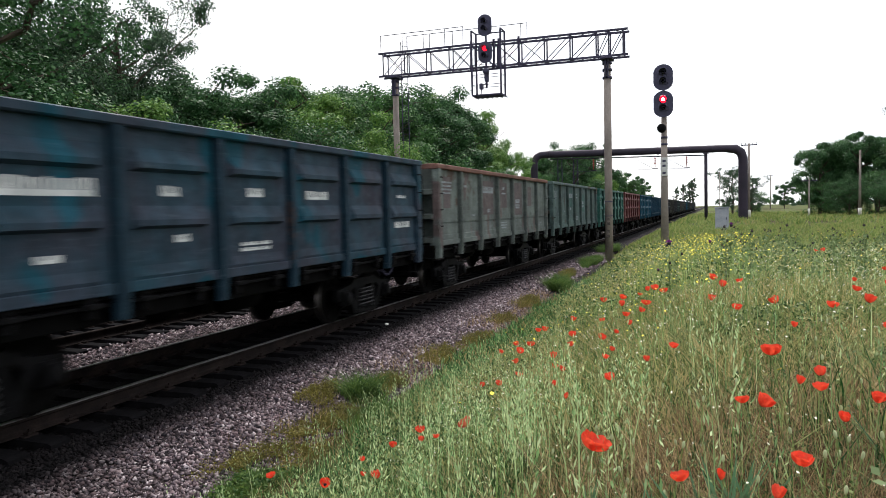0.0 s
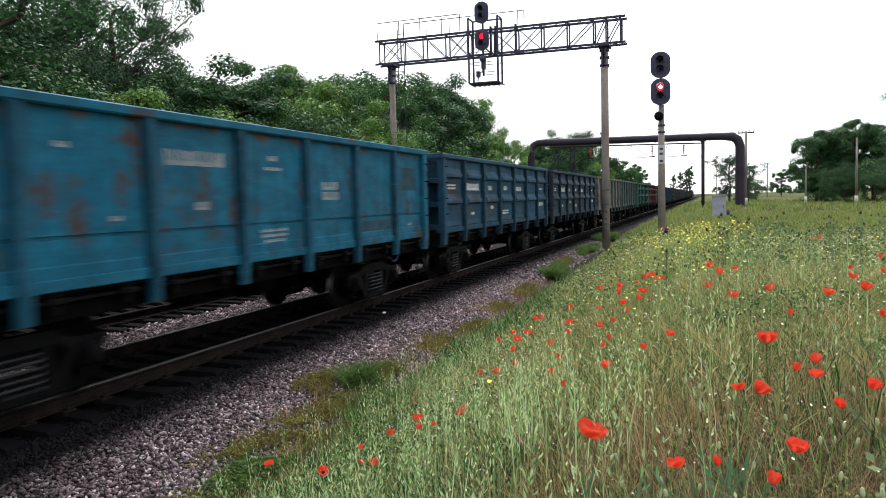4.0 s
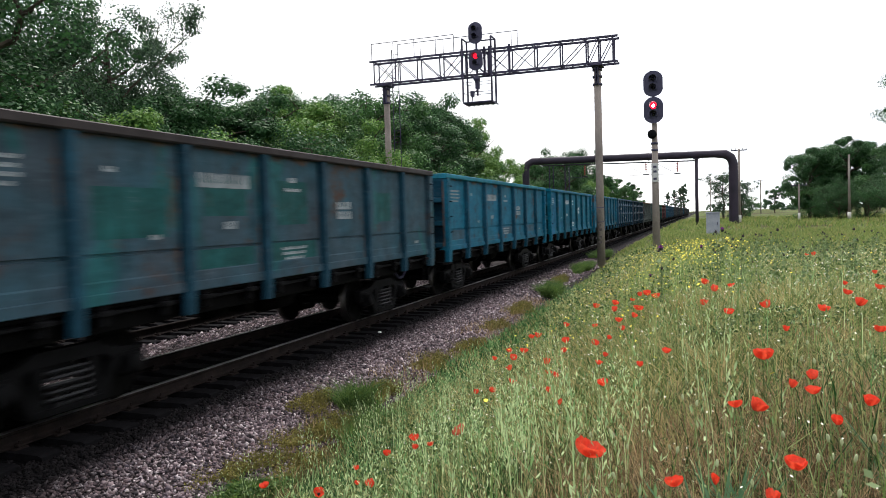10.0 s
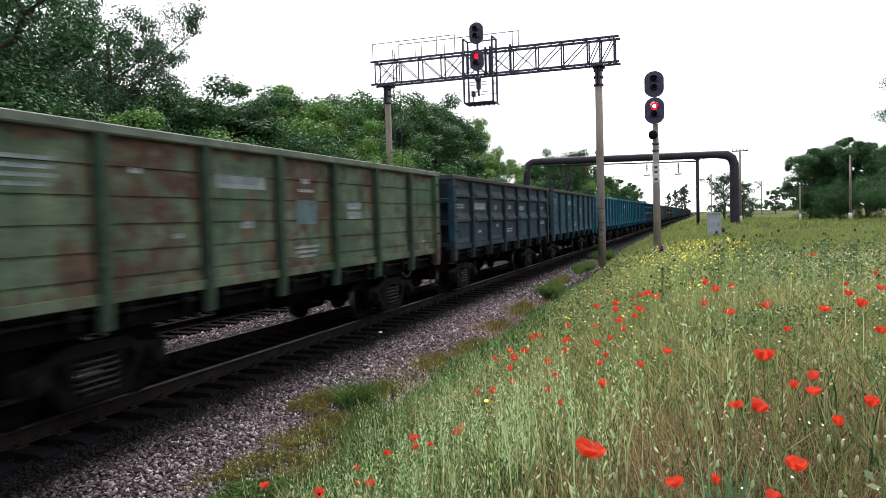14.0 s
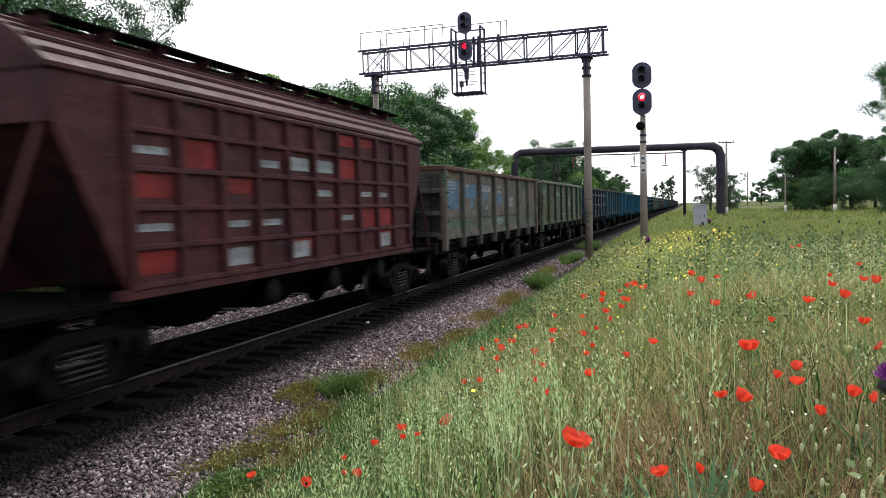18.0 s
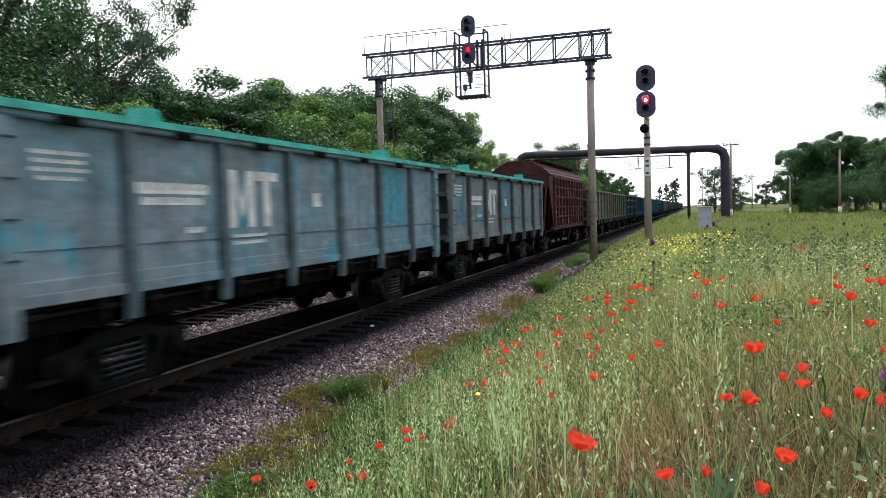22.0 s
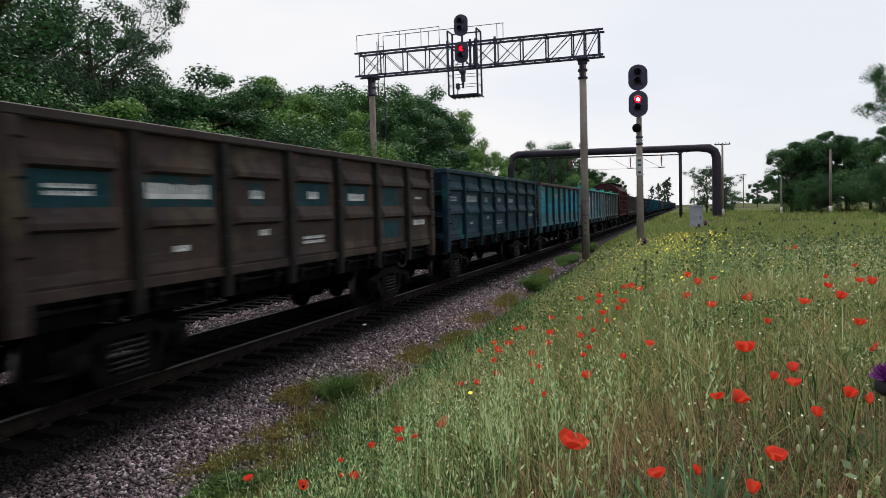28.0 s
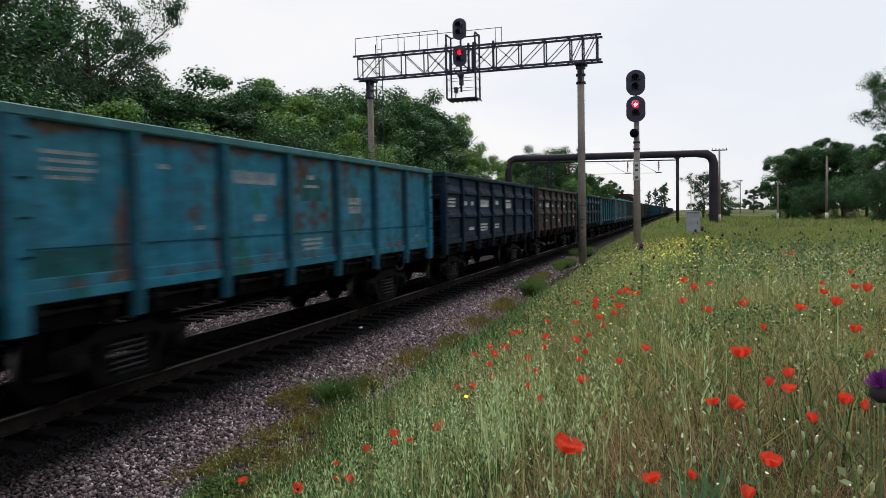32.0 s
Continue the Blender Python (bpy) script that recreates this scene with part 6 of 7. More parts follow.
G_GREEN = leafy("meadow_grass", S(26, 72, 26), S(200, 228, 160), S(178, 160, 108), 0.18, 0.25, 0.5, True, 2.6)
G_LUSH = leafy("lush_grass", S(26, 74, 36), S(142, 190, 124), None, 0, 0.3, 0.5, True, 2.2)
G_DRY = leafy("dry_straw", S(96, 72, 50), S(216, 188, 144), None, 0, 0.25, 0.7, True, 1.7)
G_FAR = leafy("meadow_grass_beyond", S(64, 92, 40), S(226, 224, 156), S(196, 170, 122), 0.22, 0.3, 0.6, True, 1.9)
G_BEYOND = leafy("far_meadow", S(84, 112, 56), S(156, 168, 98), S(150, 136, 92), 0.14, 0.35, 0.7, True, 1.0)
G_PALE = leafy("brome_heads", S(112, 154, 94), S(212, 228, 174), None, 0, 0.4, 0.6, True)
G_WEED = leafy("weed_leaves", S(46, 80, 38), S(108, 132, 70), None, 0, 0.4, 0.6, True)
G_STEM = leafy("pale_green_stems", S(100, 130, 72), S(158, 178, 112), None, 0, 0.4, 0.6, True)
G_MOSS = leafy("brownish_weeds", S(84, 82, 42), S(134, 126, 66), None, 0, 0.35, 0.7, True)


def build_grass():
    rng = np.random.default_rng(5)
    green, beyond, lush, dry, far = [], [], [], [], []
    bands = [(3.3, 10.5, 0.7, 4.2, 52000, 0.38, 0.0062), (3.1, 40, -25, 0.7, 14000, 0.26, 0.03), (10.5, 26, 0.7, 10, 7000, 0.34, 0.03), (3.1, 12, 4.2, 10, 80000, 0.27, 0.0072), (16, 40, 10, 26, 7000, 0.36, 0.05), (2.9, 16, 10, 26, 76000, 0.24, 0.0125), (1.8, 30, 26, 62, 36000, 0.27, 0.032), (1.8, 70, 62, 150, 26000, 0.4, 0.09)]
    for x0, x1, y0, y1, n, h, w in bands:
        x, y = scatter(rng, n, x0, x1, y0, y1, lambda a, b: (1 - 0.8 * dry_share(a, b)) * (1 - 0.5 * (a < 5.5)) * (1 - 0.45 * np.exp(-((a - 6.3) / 0.9) ** 2) * (b < 5)), 11)
        low = 1 - 0.45 * np_smooth(5.2, 3.2, x)
        (far if y0 > 20 or x0 > 10 else beyond if y0 > 4 else green).append(blades(rng, x, y, h * low * (0.75 + 0.6 * patches(x, y, 1.1, 2)), w, 0.42 if y0 < 4 else 0.8))
        x, y = scatter(rng, n * 3 // 5 if y0 < 12 else n // 3, x0, x1, y0, y1, lambda a, b: (patches(a, b, 0.8, 4) > 0.55) * 0.5 * (1 - dry_share(a, b)) + 0.3 * (a < 6.9) + 0.6 * (a < 5.6), 13)
        (far if y0 > 20 or x0 > 10 else lush).append(blades(rng, x, y, h * 0.95, w * 1.35, 0.5))
        x, y = scatter(rng, n * 3 // 4 if y0 < 20 else n // 4, x0, x1, y0, y1, dry_share, 9)
        dry.append(blades(rng, x, y, h * 0.9, w * 0.5, 1.1))
    # thin dry growth straggling onto the ballast
    x = rng.normal(3.7, 0.45, 5200)
    y = rng.uniform(3, 24, 5200)
    x -= 0.5 * np_smooth(6, 13, y)
    ok = (patches(x, y, 2.2, 17) > 0.35) & (x > 2.6)
    x, y = x[ok], y[ok]
    zz = np.maximum(ground_np(x, y), np.array([bed_z(a) for a in x]))
    dry.append(blades(rng, x, y, 0.2, 0.006, 0.8, zz))
    # grass of the verge across the tracks
    x, y = rng.uniform(-16, -7.2, 9000), rng.uniform(8, 120, 9000)
    lush.append(blades(rng, x, y, 0.5, 0.05, 0.4, np.full(9000, -0.62)))
    for name, sets, m, label in (("meadow_grass", green, G_GREEN, "tall uncut green meadow grass"), ("meadow_grass_beyond", beyond, G_FAR, "pale green seeding meadow grass farther off"), ("far_meadow_grass", far, G_BEYOND, "soft green grass of the far meadow"), ("lush_grass", lush, G_LUSH, "darker lush blades of grass on the bank"), ("dry_grass", dry, G_DRY, "dried brown straw in the meadow")):
        tagged(new(name, soup(name, np.concatenate(sets), BLADE, m)), label, "grass", kind="stuff")


G_HERB = leafy("herb_leaves", S(48, 78, 40), S(172, 184, 122), S(176, 164, 112), 0.12, 0.35, 0.6, True, 1.6)


def build_herbs():
    """Small-leaved herbs and weeds that fill the sward between the grasses."""
    rng = np.random.default_rng(61)
    sets = []
    for x0, x1, y0, y1, n, size, top in ((5.2, 10.0, 1.4, 4.4, 4200, 0.018, 0.30), (4.2, 12, 4.4, 10, 12000, 0.028, 0.38), (4.6, 15, 10, 18, 10000, 0.045, 0.44), (4.6, 20, 18, 30, 7000, 0.07, 0.5)):
        x, y = scatter(rng, n, x0, x1, y0, y1, lambda a, b: (0.3 + 0.7 * (patches(a, b, 1.3, 23) > 0.45)) * (1 - 0.6 * np.exp(-((a - 6.3) / 0.9) ** 2) * (b < 5)), 3)
        z = ground_np(x, y) + top * (0.35 + 0.65 * patches(x, y, 1.7, 24)) * rng.uniform(0.3, 1.05, len(x))
        sets.append(leaf_quads(rng, np.stack([x, y, z], 1), size, size * 2.2, 7))
    tagged(new("meadow_herbs", soup("meadow_herbs", np.concatenate(sets), LEAF_FACES, G_HERB)), "low small-leaved herbs among the meadow grass", "herbs", kind="stuff")


def build_brome():
    """Tall grass with nodding pale seed heads."""
    rng = np.random.default_rng(9)
    stalks, grains = [], []
    for x0, x1, y0, y1, n in ((4.2, 8.3, 1.3, 4.4, 1900), (3.7, 5.4, 3.2, 9.0, 420), (4.4, 8.4, 4.4, 7.5, 1100), (7.6, 9.6, 2.6, 8, 120), (8.2, 8.7, 1.9, 2.7, 170), (5, 11, 8, 20, 160)):
        x, y = scatter(rng, n, x0, x1, y0, y1, lambda a, b: np.exp(-((a - 6.4) / 0.9) ** 2 - (np.maximum(b - 4.6, 0) / 1.8) ** 2) * (0.25 + 0.75 * (patches(a, b, 6.0, 6) > 0.6)) if 6 < x1 < 9 else 0.35 + 0.65 * patches(a, b, 1.6, 6))
        m = len(x)
        z = ground_np(x, y)
        h = rng.uniform(0.46, 0.82, m)
        a = rng.uniform(0, 6.28, m)
        stalks.append(blades(rng, x, y, h * 0.95, 0.005, 0.12, z))
        for k in range(15):
            f = 0.66 + 0.36 * k / 14
            q = a + k * 2.2
            out = (0.010 + 0.030 * np.sin(math.pi * min(1, k / 14 + 0.1)))
            cx, cy, cz = x + np.cos(a) * 0.05 * (f - 0.6) * 3 + np.cos(q) * out, y + np.sin(a) * 0.05 * (f - 0.6) * 3 + np.sin(q) * out, z + h * f - 0.3 * out
            c = np.stack([cx, cy, cz], 1)
            d = np.stack([np.cos(q) * 0.4, np.sin(q) * 0.4, np.full(m, 0.8) + rng.uniform(-0.7, 0.2, m)], 1) * 0.023
            s = np.stack([-np.sin(q), np.cos(q), 0 * q], 1) * 0.0042
            grains.append(np.stack([c - d, c + s, c + d, c - s], 1))
    tagged(new("brome_stalks", soup("brome_stalks", np.concatenate(stalks), BLADE, G_PALE)), "thin pale stalks of seeding grass", "grass", kind="stuff")
    tagged(new("brome_heads", soup("brome_heads", np.concatenate(grains), LEAF_FACES, G_PALE)), "nodding pale green seed heads of grass", "grass", kind="stuff")


def discs(rng, x, y, z, r):
    """Small flat flower heads of six points."""
    n = len(x)
    t = np.arange(6) * math.pi / 3
    tilt = rng.uniform(-0.6, 0.6, (n, 2))
    px = x[:, None] + r[:, None] * np.cos(t)
    py = y[:, None] + r[:, None] * np.sin(t)
    pz = z[:, None] + r[:, None] * (np.cos(t) * tilt[:, :1] + np.sin(t) * tilt[:, 1:])
    return np.stack([px, py, pz], 2)


def build_small_flowers():
    rng = np.random.default_rng(14)
    white, yellow, stems = [], [], []
    for x0, x1, y0, y1, n, r in ((5.5, 9.5, 1.5, 5, 700, 0.0042), (5.2, 11, 5, 11, 2600, 0.0066), (5.5, 14, 11, 24, 2000, 0.011)):
        x, y = scatter(rng, n, x0, x1, y0, y1)
        z = ground_np(x, y) + rng.uniform(0.3, 0.52, len(x))
        white.append(discs(rng, x, y, z, r * rng.uniform(0.6, 1.2, len(x))))
        stems.append(blades(rng, x, y, (z - ground_np(x, y)), 0.004, 0.02))
    for cx, cy, sx, sy, n, r in ((7.5, 15.0, 0.6, 2.8, 800, 0.012), (7.2, 10.0, 0.6, 2.4, 600, 0.0085), (7.75, 18, 0.4, 2, 450, 0.014), (8.6, 11, 1.0, 2.5, 300, 0.007)):
        x, y = rng.normal(cx, sx, n), rng.normal(cy, sy, n)
        z = ground_np(x, y) + rng.uniform(0.42, 0.85, n)
        yellow.append(discs(rng, x, y, z, r * rng.uniform(0.6, 1.3, n)))
        stems.append(blades(rng, x, y, (z - ground_np(x, y)) * 1.1, 0.005, 0.12))
    tagged(new("white_flowers", soup("white_flowers", np.concatenate(white), [(0, 1, 2, 3, 4, 5)], plain("white_petals", S(226, 224, 206), 0.8))), "tiny white daisy-like flowers in the grass", "flowers", kind="stuff")
    tagged(new("yellow_flowers", soup("yellow_flowers", np.concatenate(yellow), [(0, 1, 2, 3, 4, 5)], plain("yellow_petals", S(234, 218, 70), 0.8))), "clusters of small yellow mustard flowers", "flowers", kind="stuff")
    tagged(new("flower_stems", soup("flower_stems", np.concatenate(stems), BLADE, G_STEM)), "thin green stems of small flowers", "flowers", kind="stuff")


# x, y and width of each poppy, by patch
POPPIES_NEAR = [(7.32, 2.91, 0.110), (7.68, 2.26, 0.050), (7.79, 2.19, 0.026), (8.00, 2.24, 0.058), (7.92, 2.01, 0.046), (7.88, 3.01, 0.050), (7.94, 2.95, 0.075), (8.04, 3.87, 0.090), (8.18, 3.27, 0.058), (8.15, 3.03, 0.054), (8.09, 3.16, 0.042), (7.22, 4.25, 0.066), (7.41, 4.45, 0.052), (7.55, 4.66, 0.056), (8.29, 2.79, 0.056), (8.16, 2.58, 0.032), (8.33, 2.66, 0.030), (8.53, 3.52, 0.036), (8.20, 4.48, 0.042)]
POPPIES_BANK = [(5.64, 5.24, 0.077), (5.84, 4.74, 0.064), (6.03, 4.56, 0.045), (6.23, 4.62, 0.088), (5.24, 4.44, 0.080), (5.86, 3.98, 0.078), (4.28, 5.23, 0.075), (5.51, 5.00, 0.070), (5.33, 4.85, 0.045), (5.74, 6.58, 0.064), (5.66, 4.19, 0.030), (5.72, 9.44, 0.100), (5.60, 9.60, 0.080), (5.44, 9.06, 0.090), (5.78, 8.42, 0.090), (5.25, 8.96, 0.085), (5.68, 8.25, 0.095), (5.88, 7.35, 0.085), (6.18, 6.21, 0.067), (6.00, 6.20, 0.067)]
POPPIES_MID = [(7.14, 9.09, 0.095), (7.05, 9.20, 0.080), (7.28, 8.47, 0.090), (6.42, 9.90, 0.100), (6.73, 9.34, 0.090), (6.80, 8.65, 0.095), (7.13, 7.90, 0.095), (7.12, 7.39, 0.075), (6.97, 7.48, 0.076), (7.09, 6.66, 0.061), (6.98, 8.93, 0.056), (6.13, 9.21, 0.090), (6.41, 7.64, 0.086), (6.54, 6.81, 0.071), (6.69, 7.83, 0.058), (6.99, 6.42, 0.050), (6.87, 6.44, 0.070), (6.43, 6.52, 0.085), (6.61, 5.69, 0.050), (6.72, 5.38, 0.058), (6.80, 4.74, 0.040), (7.00, 4.08, 0.032), (7.08, 5.11, 0.050), (7.09, 5.37, 0.048)]
POPPIES_FAR = [(7.78, 8.49, 0.092), (7.87, 7.54, 0.092), (8.03, 7.54, 0.066), (7.77, 6.62, 0.078), (7.94, 5.67, 0.068), (8.20, 5.66, 0.085), (8.48, 5.15, 0.070), (8.87, 6.82, 0.048), (8.76, 6.05, 0.064), (10.04, 17.56, 0.110), (9.77, 16.66, 0.080), (8.72, 5.37, 0.085), (8.61, 4.23, 0.060), (9.12, 6.40, 0.095), (9.06, 6.50, 0.070), (9.38, 8.29, 0.060)]


def petal_bm(turn, open_, seed):
    rnd = random.Random(seed)
    bm = bmesh.new()
    R, nu, nv = 0.036, 6, 5
    grid = []
    for j in range(nv + 1):
        v = j / nv
        row = []
        for i in range(nu + 1):
            u = -1 + 2 * i / nu
            ang = turn + u * radians(82) * (0.4 + 0.6 * v ** 0.5)
            rad = R * (0.1 + math.sin(v * 1.5) * (1 - 0.22 * u * u)) * open_
            z = R * (1.5 - 0.75 * open_) * v ** 1.4 + 0.10 * R * math.sin(5 * u + seed) * v + rnd.uniform(-0.05, 0.05) * R * v
            row.append(bm.verts.new((rad * math.cos(ang), rad * math.sin(ang), z)))
        grid.append(row)
    for a, b in zip(grid, grid[1:]):
        for i in range(nu):
            bm.faces.new((a[i], a[i + 1], b[i + 1], b[i])).smooth = True
    return bm


def poppy(seed, open_, tilt, red, label):
    p = thing("poppy", label, "poppy", "poppies in the meadow")
    head = Matrix.Translation((0, 0, 0.0)) @ pose(0, 0, 0, tilt, 0, seed * 50)
    bm = bmesh.new()
    pts = [Vector((0.03 * math.sin(k * 1.1 + seed) * (6 - k) / 6, 0.02 * math.cos(k + seed) * (6 - k) / 6, -0.72 * (6 - k) / 6)) for k in range(7)]
    rings = [[bm.verts.new(q + 0.0014 * Vector((math.cos(2 * math.pi * i / 5), math.sin(2 * math.pi * i / 5), 0))) for i in range(5)] for q in pts]
    for a, b in zip(rings, rings[1:]):
        for i in range(5):
            bm.faces.new((a[i], a[(i + 1) % 5], b[(i + 1) % 5], b[i]))
    part("stem", bm, G_STEM, p, "thin hairy green stem")
    for k in range(4):
        o = part("petal", petal_bm(k * math.pi / 2 + (0.2 if k % 2 else 0), open_ * (1.0 if k % 2 else 0.9), seed * 4 + k), red, p)
        o.matrix_basis = head
    o = part("flower_centre", turned(bmesh.new(), [(0.003, 0.0), (0.0085, 0.006), (0.009, 0.012), (0.004, 0.016)], "z", 10), plain("black_stamens", S(30, 26, 32), 0.9), p, "dark stamens")
    o.matrix_basis = head
    return p


def petal_red(name, c):
    n = Nodes(name)
    f = n.noise(n.coords(), 120, 3)
    col = n.mix(n.ramp(f, 0.3, 0.7), c, tuple(q * 0.75 for q in c[:3]) + (1,))
    p = n.add("BsdfPrincipled", Base_Color=col, Roughness=0.6)
    t = n.add("BsdfTranslucent", Color=col)
    m = n.add("MixShader", Fac=0.4)
    n.t.links.new(p.outputs["BSDF"], m.inputs[1])
    n.t.links.new(t.outputs["BSDF"], m.inputs[2])
    n.t.links.new(m.outputs["Shader"], n.out.inputs["Surface"])
    return n.m


def build_poppies():
    rnd = random.Random(8)
    red, pale = petal_red("poppy_red", (0.96, 0.10, 0.045, 1)), petal_red("pale_poppy_red", (0.75, 0.16, 0.09, 1))
    kinds = [poppy(1, 0.85, 12, red, "open bright red poppy on a thin stem"), poppy(2, 0.72, 20, red, "cupped bright red poppy on a thin stem"), poppy(3, 0.95, 6, red, "wide open bright red poppy"), poppy(4, 0.7, 28, red, "nodding bright red poppy")]
    faded = poppy(5, 0.9, 50, pale, "fading pale red poppy shedding petals")
    for group in (POPPIES_NEAR, POPPIES_BANK, POPPIES_MID, POPPIES_FAR):
        for i, (x, y, size) in enumerate(group):
            t = faded if (group is POPPIES_NEAR and i == 17) or (group is POPPIES_BANK and i == 3) else kinds[2] if group is POPPIES_NEAR and i == 0 else kinds[(i * 3 + len(group)) % 4]
            o = copy_thing(t, Matrix.Identity(4))
            s = size / 0.062
            o.scale = (s, s, max(s, 0.85))
            o.location = (x, y, float(ground_np(np.array([x]), np.array([y]))[0]) + 0.49 - 0.02 * s)
            o.rotation_euler = (rnd.uniform(-0.2, 0.2), rnd.uniform(-0.3, 0.3), rnd.uniform(-0.6, 0.6))
    for t in kinds + [faded]:
        for o in [t, *t.children_recursive]:
            bpy.data.objects.remove(o)


def build_seed_pods():
    """Pale poppy buds and seed pods on stems."""
    bm = bmesh.new()
    turned(bm, [(0.0015, -0.014), (0.0048, -0.009), (0.0064, -0.001), (0.0056, 0.007), (0.0036, 0.0125), (0.001, 0.0145)], "z", 10)
    pod = mesh_of("pod", bm, plain("pale_green_pod", S(176, 186, 142), 0.7))
    stem = mesh_of("pod_stem", rod((0, 0, -0.5), (0, 0, -0.012), 0.0018, 5), G_STEM)
    rng = np.random.default_rng(31)
    for x0, x1, y0, y1, n in ((7.4, 8.6, 1.6, 2.9, 40), (6.2, 7.5, 2.0, 3.6, 14), (7.2, 9, 2.7, 5, 34)):
        for x, y in zip(rng.uniform(x0, x1, n), rng.uniform(y0, y1, n)):
            p = thing("poppy_pod", "pale green poppy seed pod on a thin stem", "seed pod", "poppy pods in the grass")
            p.location = (x, y, float(ground_np(np.array([x]), np.array([y]))[0]) + rng.uniform(0.3, 0.48))
            p.rotation_euler = (rng.uniform(-0.2, 0.2), rng.uniform(-0.2, 0.2), 0)
            p.scale = (0.95, 0.95, 0.95)
            part("pod", pod, None, p)
            part("pod_stem", stem, None, p)


def thistle(seed, bloom, label, height=1.0, head=0.032, arms=4):
    """A branching thistle with spiny leaves and round heads."""
    rnd, rng = random.Random(seed), np.random.default_rng(seed)
    t = thing("thistle", label, "thistle", "thistles in the meadow")
    stem = bmesh.new()
    bar(stem, (0, 0, -0.1), (0.02, 0, height * 0.6), 0.007, 6, 0.005)
    bar(stem, (0.02, 0, height * 0.6), (0, 0.01, height), 0.005, 6, 0.003)
    tips = [Vector((0, 0.01, height))]
    for k in range(arms):
        a = k * 1.7 + seed
        z = height * (0.5 + 0.1 * k)
        tip = Vector((math.cos(a) * 0.14, math.sin(a) * 0.14, z + 0.16))
        bar(stem, (0.015, 0, z), tip, 0.0035, 5)
        tips.append(tip)
    part("stem", stem, G_THISTLE, t)
    c = np.stack([rng.normal(0, 0.05, 46), rng.normal(0, 0.05, 46), rng.uniform(0.05, height * 0.85, 46)], 1)
    part("foliage", soup("spiny_leaves", leaf_quads(rng, c, 0.06 if arms else 0.028, 0.05, 2), LEAF_FACES, G_THISTLE), None, t)
    for k, q in enumerate(tips):
        r = head * (1 if k == 0 else 0.62)
        bm = bmesh.new()
        turned(bm, [(r * 0.3, -r * 1.1), (r * 0.75, -r * 0.7), (r * 0.72, -r * 0.25), (r * 0.4, r * 0.1)], "z", 12, q)
        h = part("flower_head", bm, M_THISTLE_CUP, t, "dark scaly thistle head")
        bm = bmesh.new()
        for j in range(120 if (bloom and k == 0) else 16):
            u, v = rnd.uniform(0, 6.28), rnd.uniform(0.05, 1.5)
            d = Vector((math.cos(u) * math.sin(v), math.sin(u) * math.sin(v), math.cos(v)))
            bar(bm, q + d * r * 0.2, q + d * r * rnd.uniform(0.9, 1.25), r * 0.07, 3, r * 0.03)
        part("flower_tuft", bm, M_PURPLE if (bloom and k < 2) else M_THISTLE_CUP, h, "purple florets" if bloom else "")
    return t


G_THISTLE = leafy("thistle_leaves", S(84, 106, 66), S(140, 158, 112), None, 0, 0.25, 0.6, True)
M_PURPLE = plain("thistle_purple", S(122, 40, 132), 0.8)
M_THISTLE_CUP = plain("dark_thistle_scales", S(50, 44, 48), 0.9)


def build_thistles():
    rnd = random.Random(77)
    bloom = thistle(1, True, "tall thistle with a purple flower head")
    dull = thistle(2, False, "tall grey-green thistle with dark heads", 1.0, 0.024)
    def put(t, x, y, top, s):
        o = copy_thing(t, Matrix.Identity(4))
        o.scale = (s, s, s)
        o.location = (x, y, top - s)
        o.rotation_euler = (0, 0, rnd.uniform(0, 6.28))
    single = thistle(3, True, "single purple thistle flower on a tall stem", 1.0, 0.036, 0)
    put(single, 8.13, 1.63, 1.765, 0.8)
    put(bloom, 7.32, 9.0, 1.70, 0.95)
    put(bloom, 8.1, 13.0, 1.80, 1.1)
    put(bloom, 7.75, 13.5, 1.5, 0.8)
    for i in range(70):
        x, y = rnd.uniform(7.9, 13.5), rnd.uniform(9, 25)
        s = rnd.uniform(0.65, 1.0)
        put(dull, x, y, float(ground_np(np.array([x]), np.array([y]))[0]) + s * 0.98, s)
    for t in (bloom, dull, single):
        for o in [t, *t.children_recursive]:
            bpy.data.objects.remove(o)


def weed_clump(seed, w, l, h, leaves, label):
    rng = np.random.default_rng(seed)
    n = int(700 * w * l) + 60
    a, r = rng.uniform(0, 6.28, n), np.sqrt(rng.random(n))
    r = r * (0.62 + 0.22 * np.sin(2 * a + seed) + 0.2 * np.sin(5 * a + 2.1 * seed))
    x, y = np.cos(a) * r * w / 2, np.sin(a) * r * l / 2
    c = np.stack([x, y, h * rng.random(n) ** 1.5 * (1 - r * r * 0.75) * (0.4 + 0.9 * patches(x * 3, y * 3, 2.0, seed))], 1)
    t = thing("weed_clump", label, "weeds", "weeds on the ballast edge")
    tall = leaves is G_WEED
    part("leaves", soup("weed_leaves", leaf_quads(rng, c, 0.042 if tall else 0.026, 0.05, 4), LEAF_FACES, leaves), None, t)
    x, y = (np.repeat(x, 3), np.repeat(y, 3)) if tall else (x[::2], y[::2])
    stems = blades(rng, x + rng.normal(0, 0.03, len(x)), y + rng.normal(0, 0.03, len(x)), h * (0.95 if tall else 1.1) * (0.35 + 0.95 * patches(x * 4, y * 3, 2.0, seed + 1)), 0.009 if tall else 0.005, 0.9, np.full(len(x), -0.02))
    part("stalk", soup("stalk", stems, BLADE, leaves), None, t)
    return t


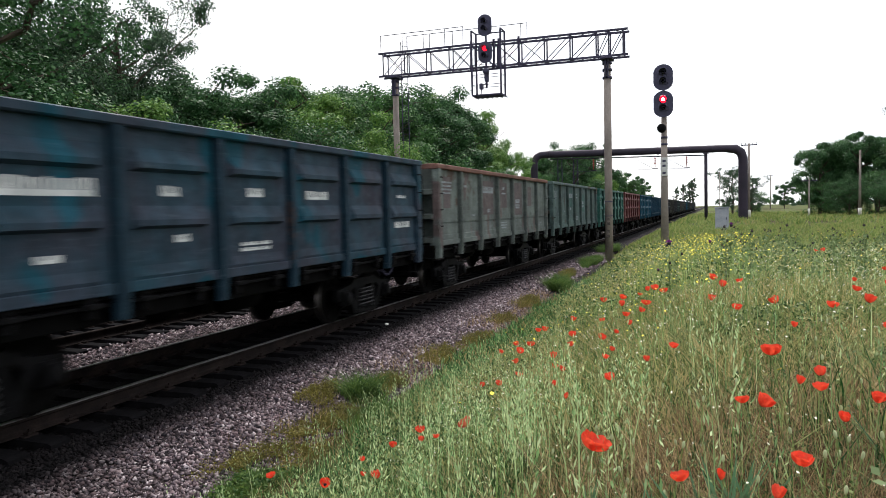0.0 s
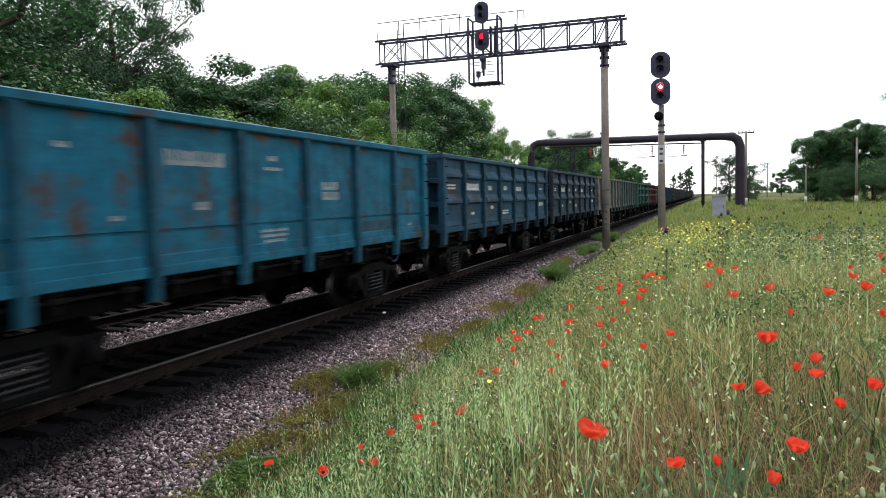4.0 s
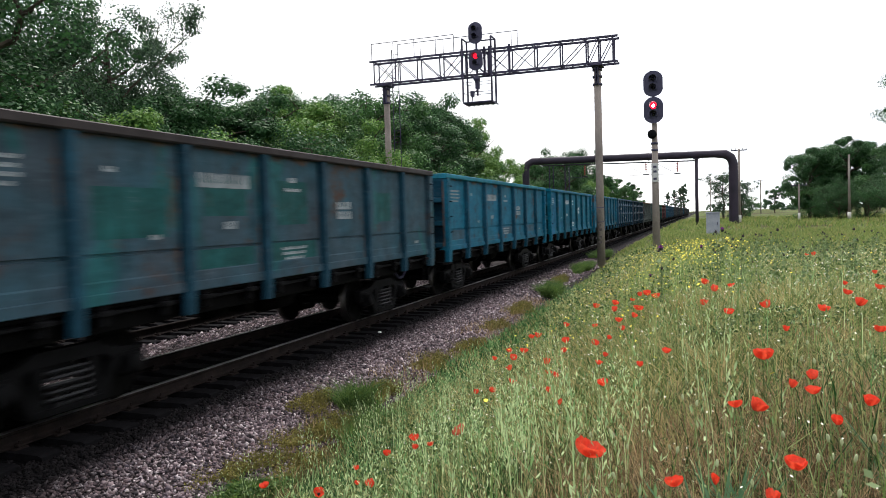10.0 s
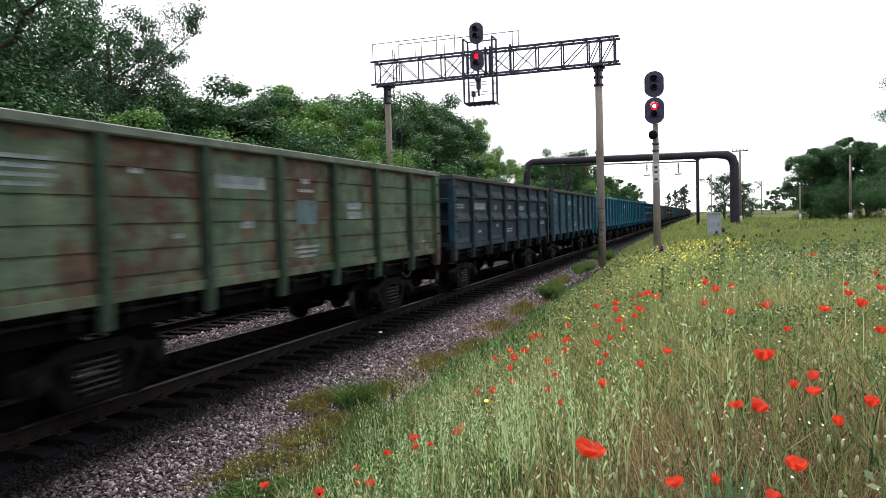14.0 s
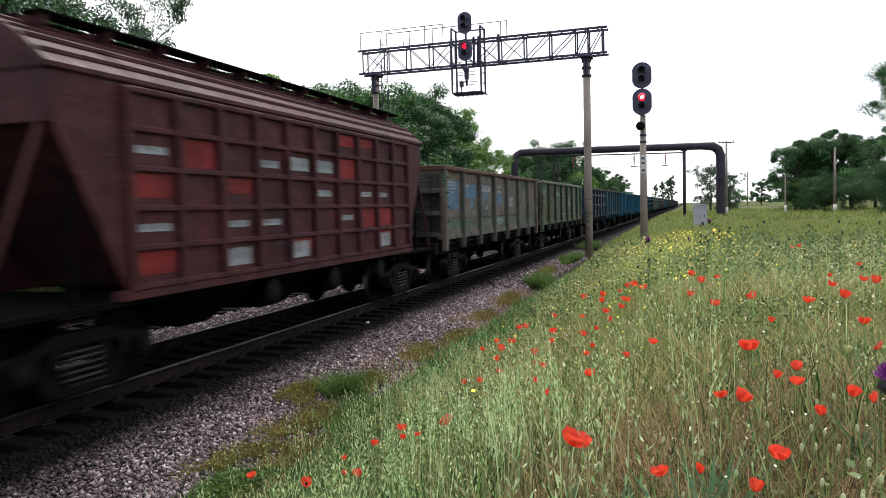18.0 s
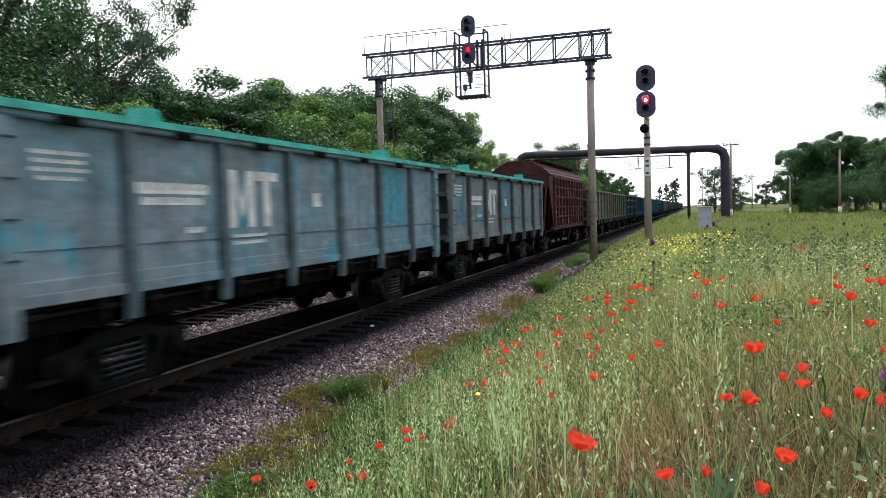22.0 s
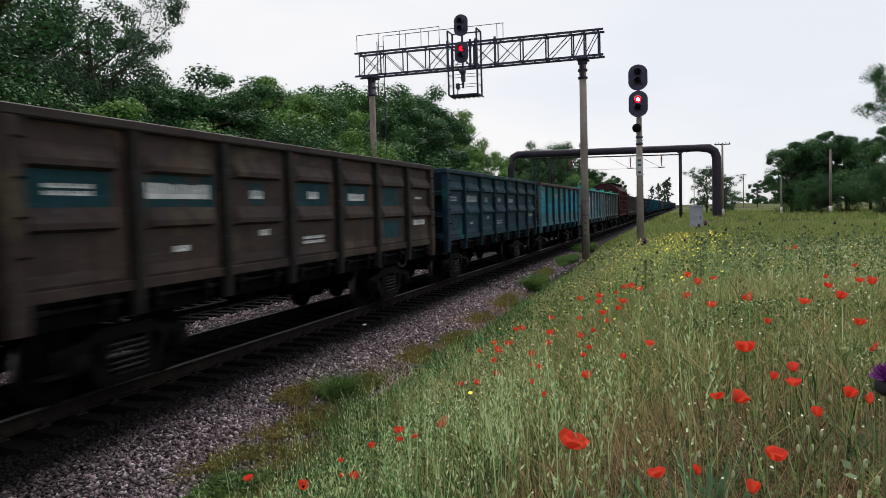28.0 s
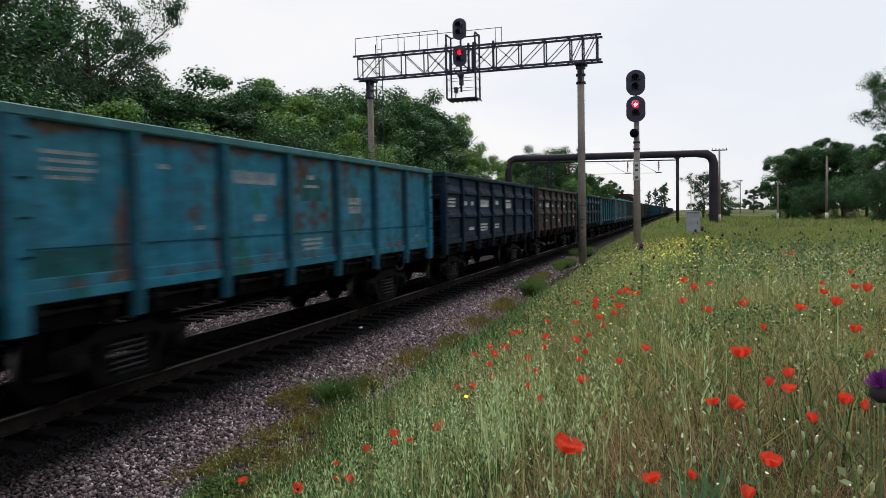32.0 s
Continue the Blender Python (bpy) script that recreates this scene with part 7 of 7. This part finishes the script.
def build_weeds():
    places = [(3.05, 9.4, 0.8, 1.0, 0.36, G_WEED), (2.55, 9.1, 0.9, 1.6, 0.14, G_MOSS), (3.1, 10.3, 0.8, 1.4, 0.22, G_MOSS), (3.45, 7.2, 0.9, 2.0, 0.14, G_MOSS), (2.95, 6.6, 0.9, 1.8, 0.1, G_MOSS), (3.0, 7.8, 0.9, 1.8, 0.1, G_MOSS), (3.2, 8.4, 1.0, 1.6, 0.2, G_MOSS),
              (3.0, 12.6, 1.1, 2.2, 0.16, G_MOSS), (3.25, 14.2, 1.0, 2.6, 0.18, G_MOSS), (3.5, 6.0, 0.9, 1.6, 0.2, G_WEED), (3.75, 8.6, 0.8, 1.6, 0.26, G_WEED), (3.0, 17.0, 0.7, 2.4, 0.14, G_MOSS), (2.93, 20.0, 0.9, 3.4, 0.2, G_MOSS),
              (2.98, 24.3, 1.0, 3.2, 0.4, G_WEED), (2.6, 28.0, 0.9, 3.4, 0.25, G_MOSS), (2.6, 34.0, 1.0, 5.0, 0.3, G_WEED), (3.2, 5.2, 1.0, 1.2, 0.08, G_MOSS), (2.3, 43.0, 1.0, 6.0, 0.35, G_WEED)]
    for i, (x, y, w, l, h, m) in enumerate(places):
        o = weed_clump(40 + i, w, l, h, m, "low green weeds creeping onto the ballast" if m is G_WEED else "low brownish weeds creeping onto the ballast")
        o.location = (x, y, max(bed_z(x), float(ground_np(np.array([x]), np.array([y]))[0])) - 0.01)


def build_rosettes():
    """Broad blue-green leaf tufts standing in the dry patch."""
    rng = np.random.default_rng(51)
    for x, y, n, h in ((7.52, 2.6, 9, 0.32), (7.66, 2.55, 14, 0.36), (7.80, 2.6, 18, 0.38), (7.87, 2.7, 14, 0.36), (7.3, 2.9, 8, 0.3), (8.45, 3.2, 10, 0.3), (6.9, 3.2, 10, 0.3)):
        t = thing("leaf_rosette", "upright tuft of broad blue-green leaves", "plant", "leaf tufts in the meadow")
        t.location = (x, y, float(ground_np(np.array([x]), np.array([y]))[0]))
        for i in range(n):
            v = blades(rng, rng.normal(0, 0.03, 1), rng.normal(0, 0.03, 1), np.array([h]), 0.02, 0.3, np.zeros(1))
            part("leaf", soup("leaf", v, BLADE, G_BLUE), None, t)


G_BLUE = leafy("blue_green_leaves", S(74, 116, 86), S(112, 150, 112), None, 0, 0.25, 0.5, True)


def build_litter():
    bm = bmesh.new()
    bmesh.ops.create_icosphere(bm, subdivisions=1, radius=0.045)
    for v in bm.verts:
        v.co.z *= 0.55
        v.co += Vector((random.uniform(-0.01, 0.01), random.uniform(-0.01, 0.01), 0))
    o = part("white_stone", bm, plain("white_chalk", S(232, 230, 226), 0.9))
    o.location = (1.36, 14.05, -0.215)
    tagged(o, "single white stone lying on the ballast", "stone")


build_grass()
build_herbs()
build_brome()
build_small_flowers()
build_poppies()
build_seed_pods()
build_thistles()
build_weeds()
build_rosettes()
build_litter()


# ---- what moves: the train rolls away along the near track, its wheels turning ----
def ran(t):
    """Metres that the train has run by then: about 7 metres a second, slowing a very little."""
    return 7.114 * t - 0.0023 * t * t


FRONT_AT_START = 15.72


def motions():
    for k, w in TRAIN.items():
        y0 = FRONT_AT_START - PITCH * k - HALF + (0.35 if k == 9 else 0.0)
        walk(w, [(t, pose(0, y0 + ran(t), 0)) for t in range(0, 33, 4)])
    radius = 0.475
    pairs = {}
    for w in TRAIN.values():
        for b in w.children:
            for o in b.children:
                if o.name.startswith("wheelset"):
                    pairs.setdefault(o.location.y > 0, []).append(o)
    for ahead, sets in pairs.items():
        place = sets[0].location.copy()
        walk(sets[0], [(t / 10, Matrix.Translation(place) @ pose(0, 0, 0, -math.degrees(ran(t / 10) / radius) % 360)) for t in range(0, 321)])
        lead = sets[0].animation_data
        for o in sets[1:]:
            o.rotation_mode = "QUATERNION"
            data = o.animation_data_create()
            data.action = lead.action
            data.action_slot = lead.action_slot


motions()
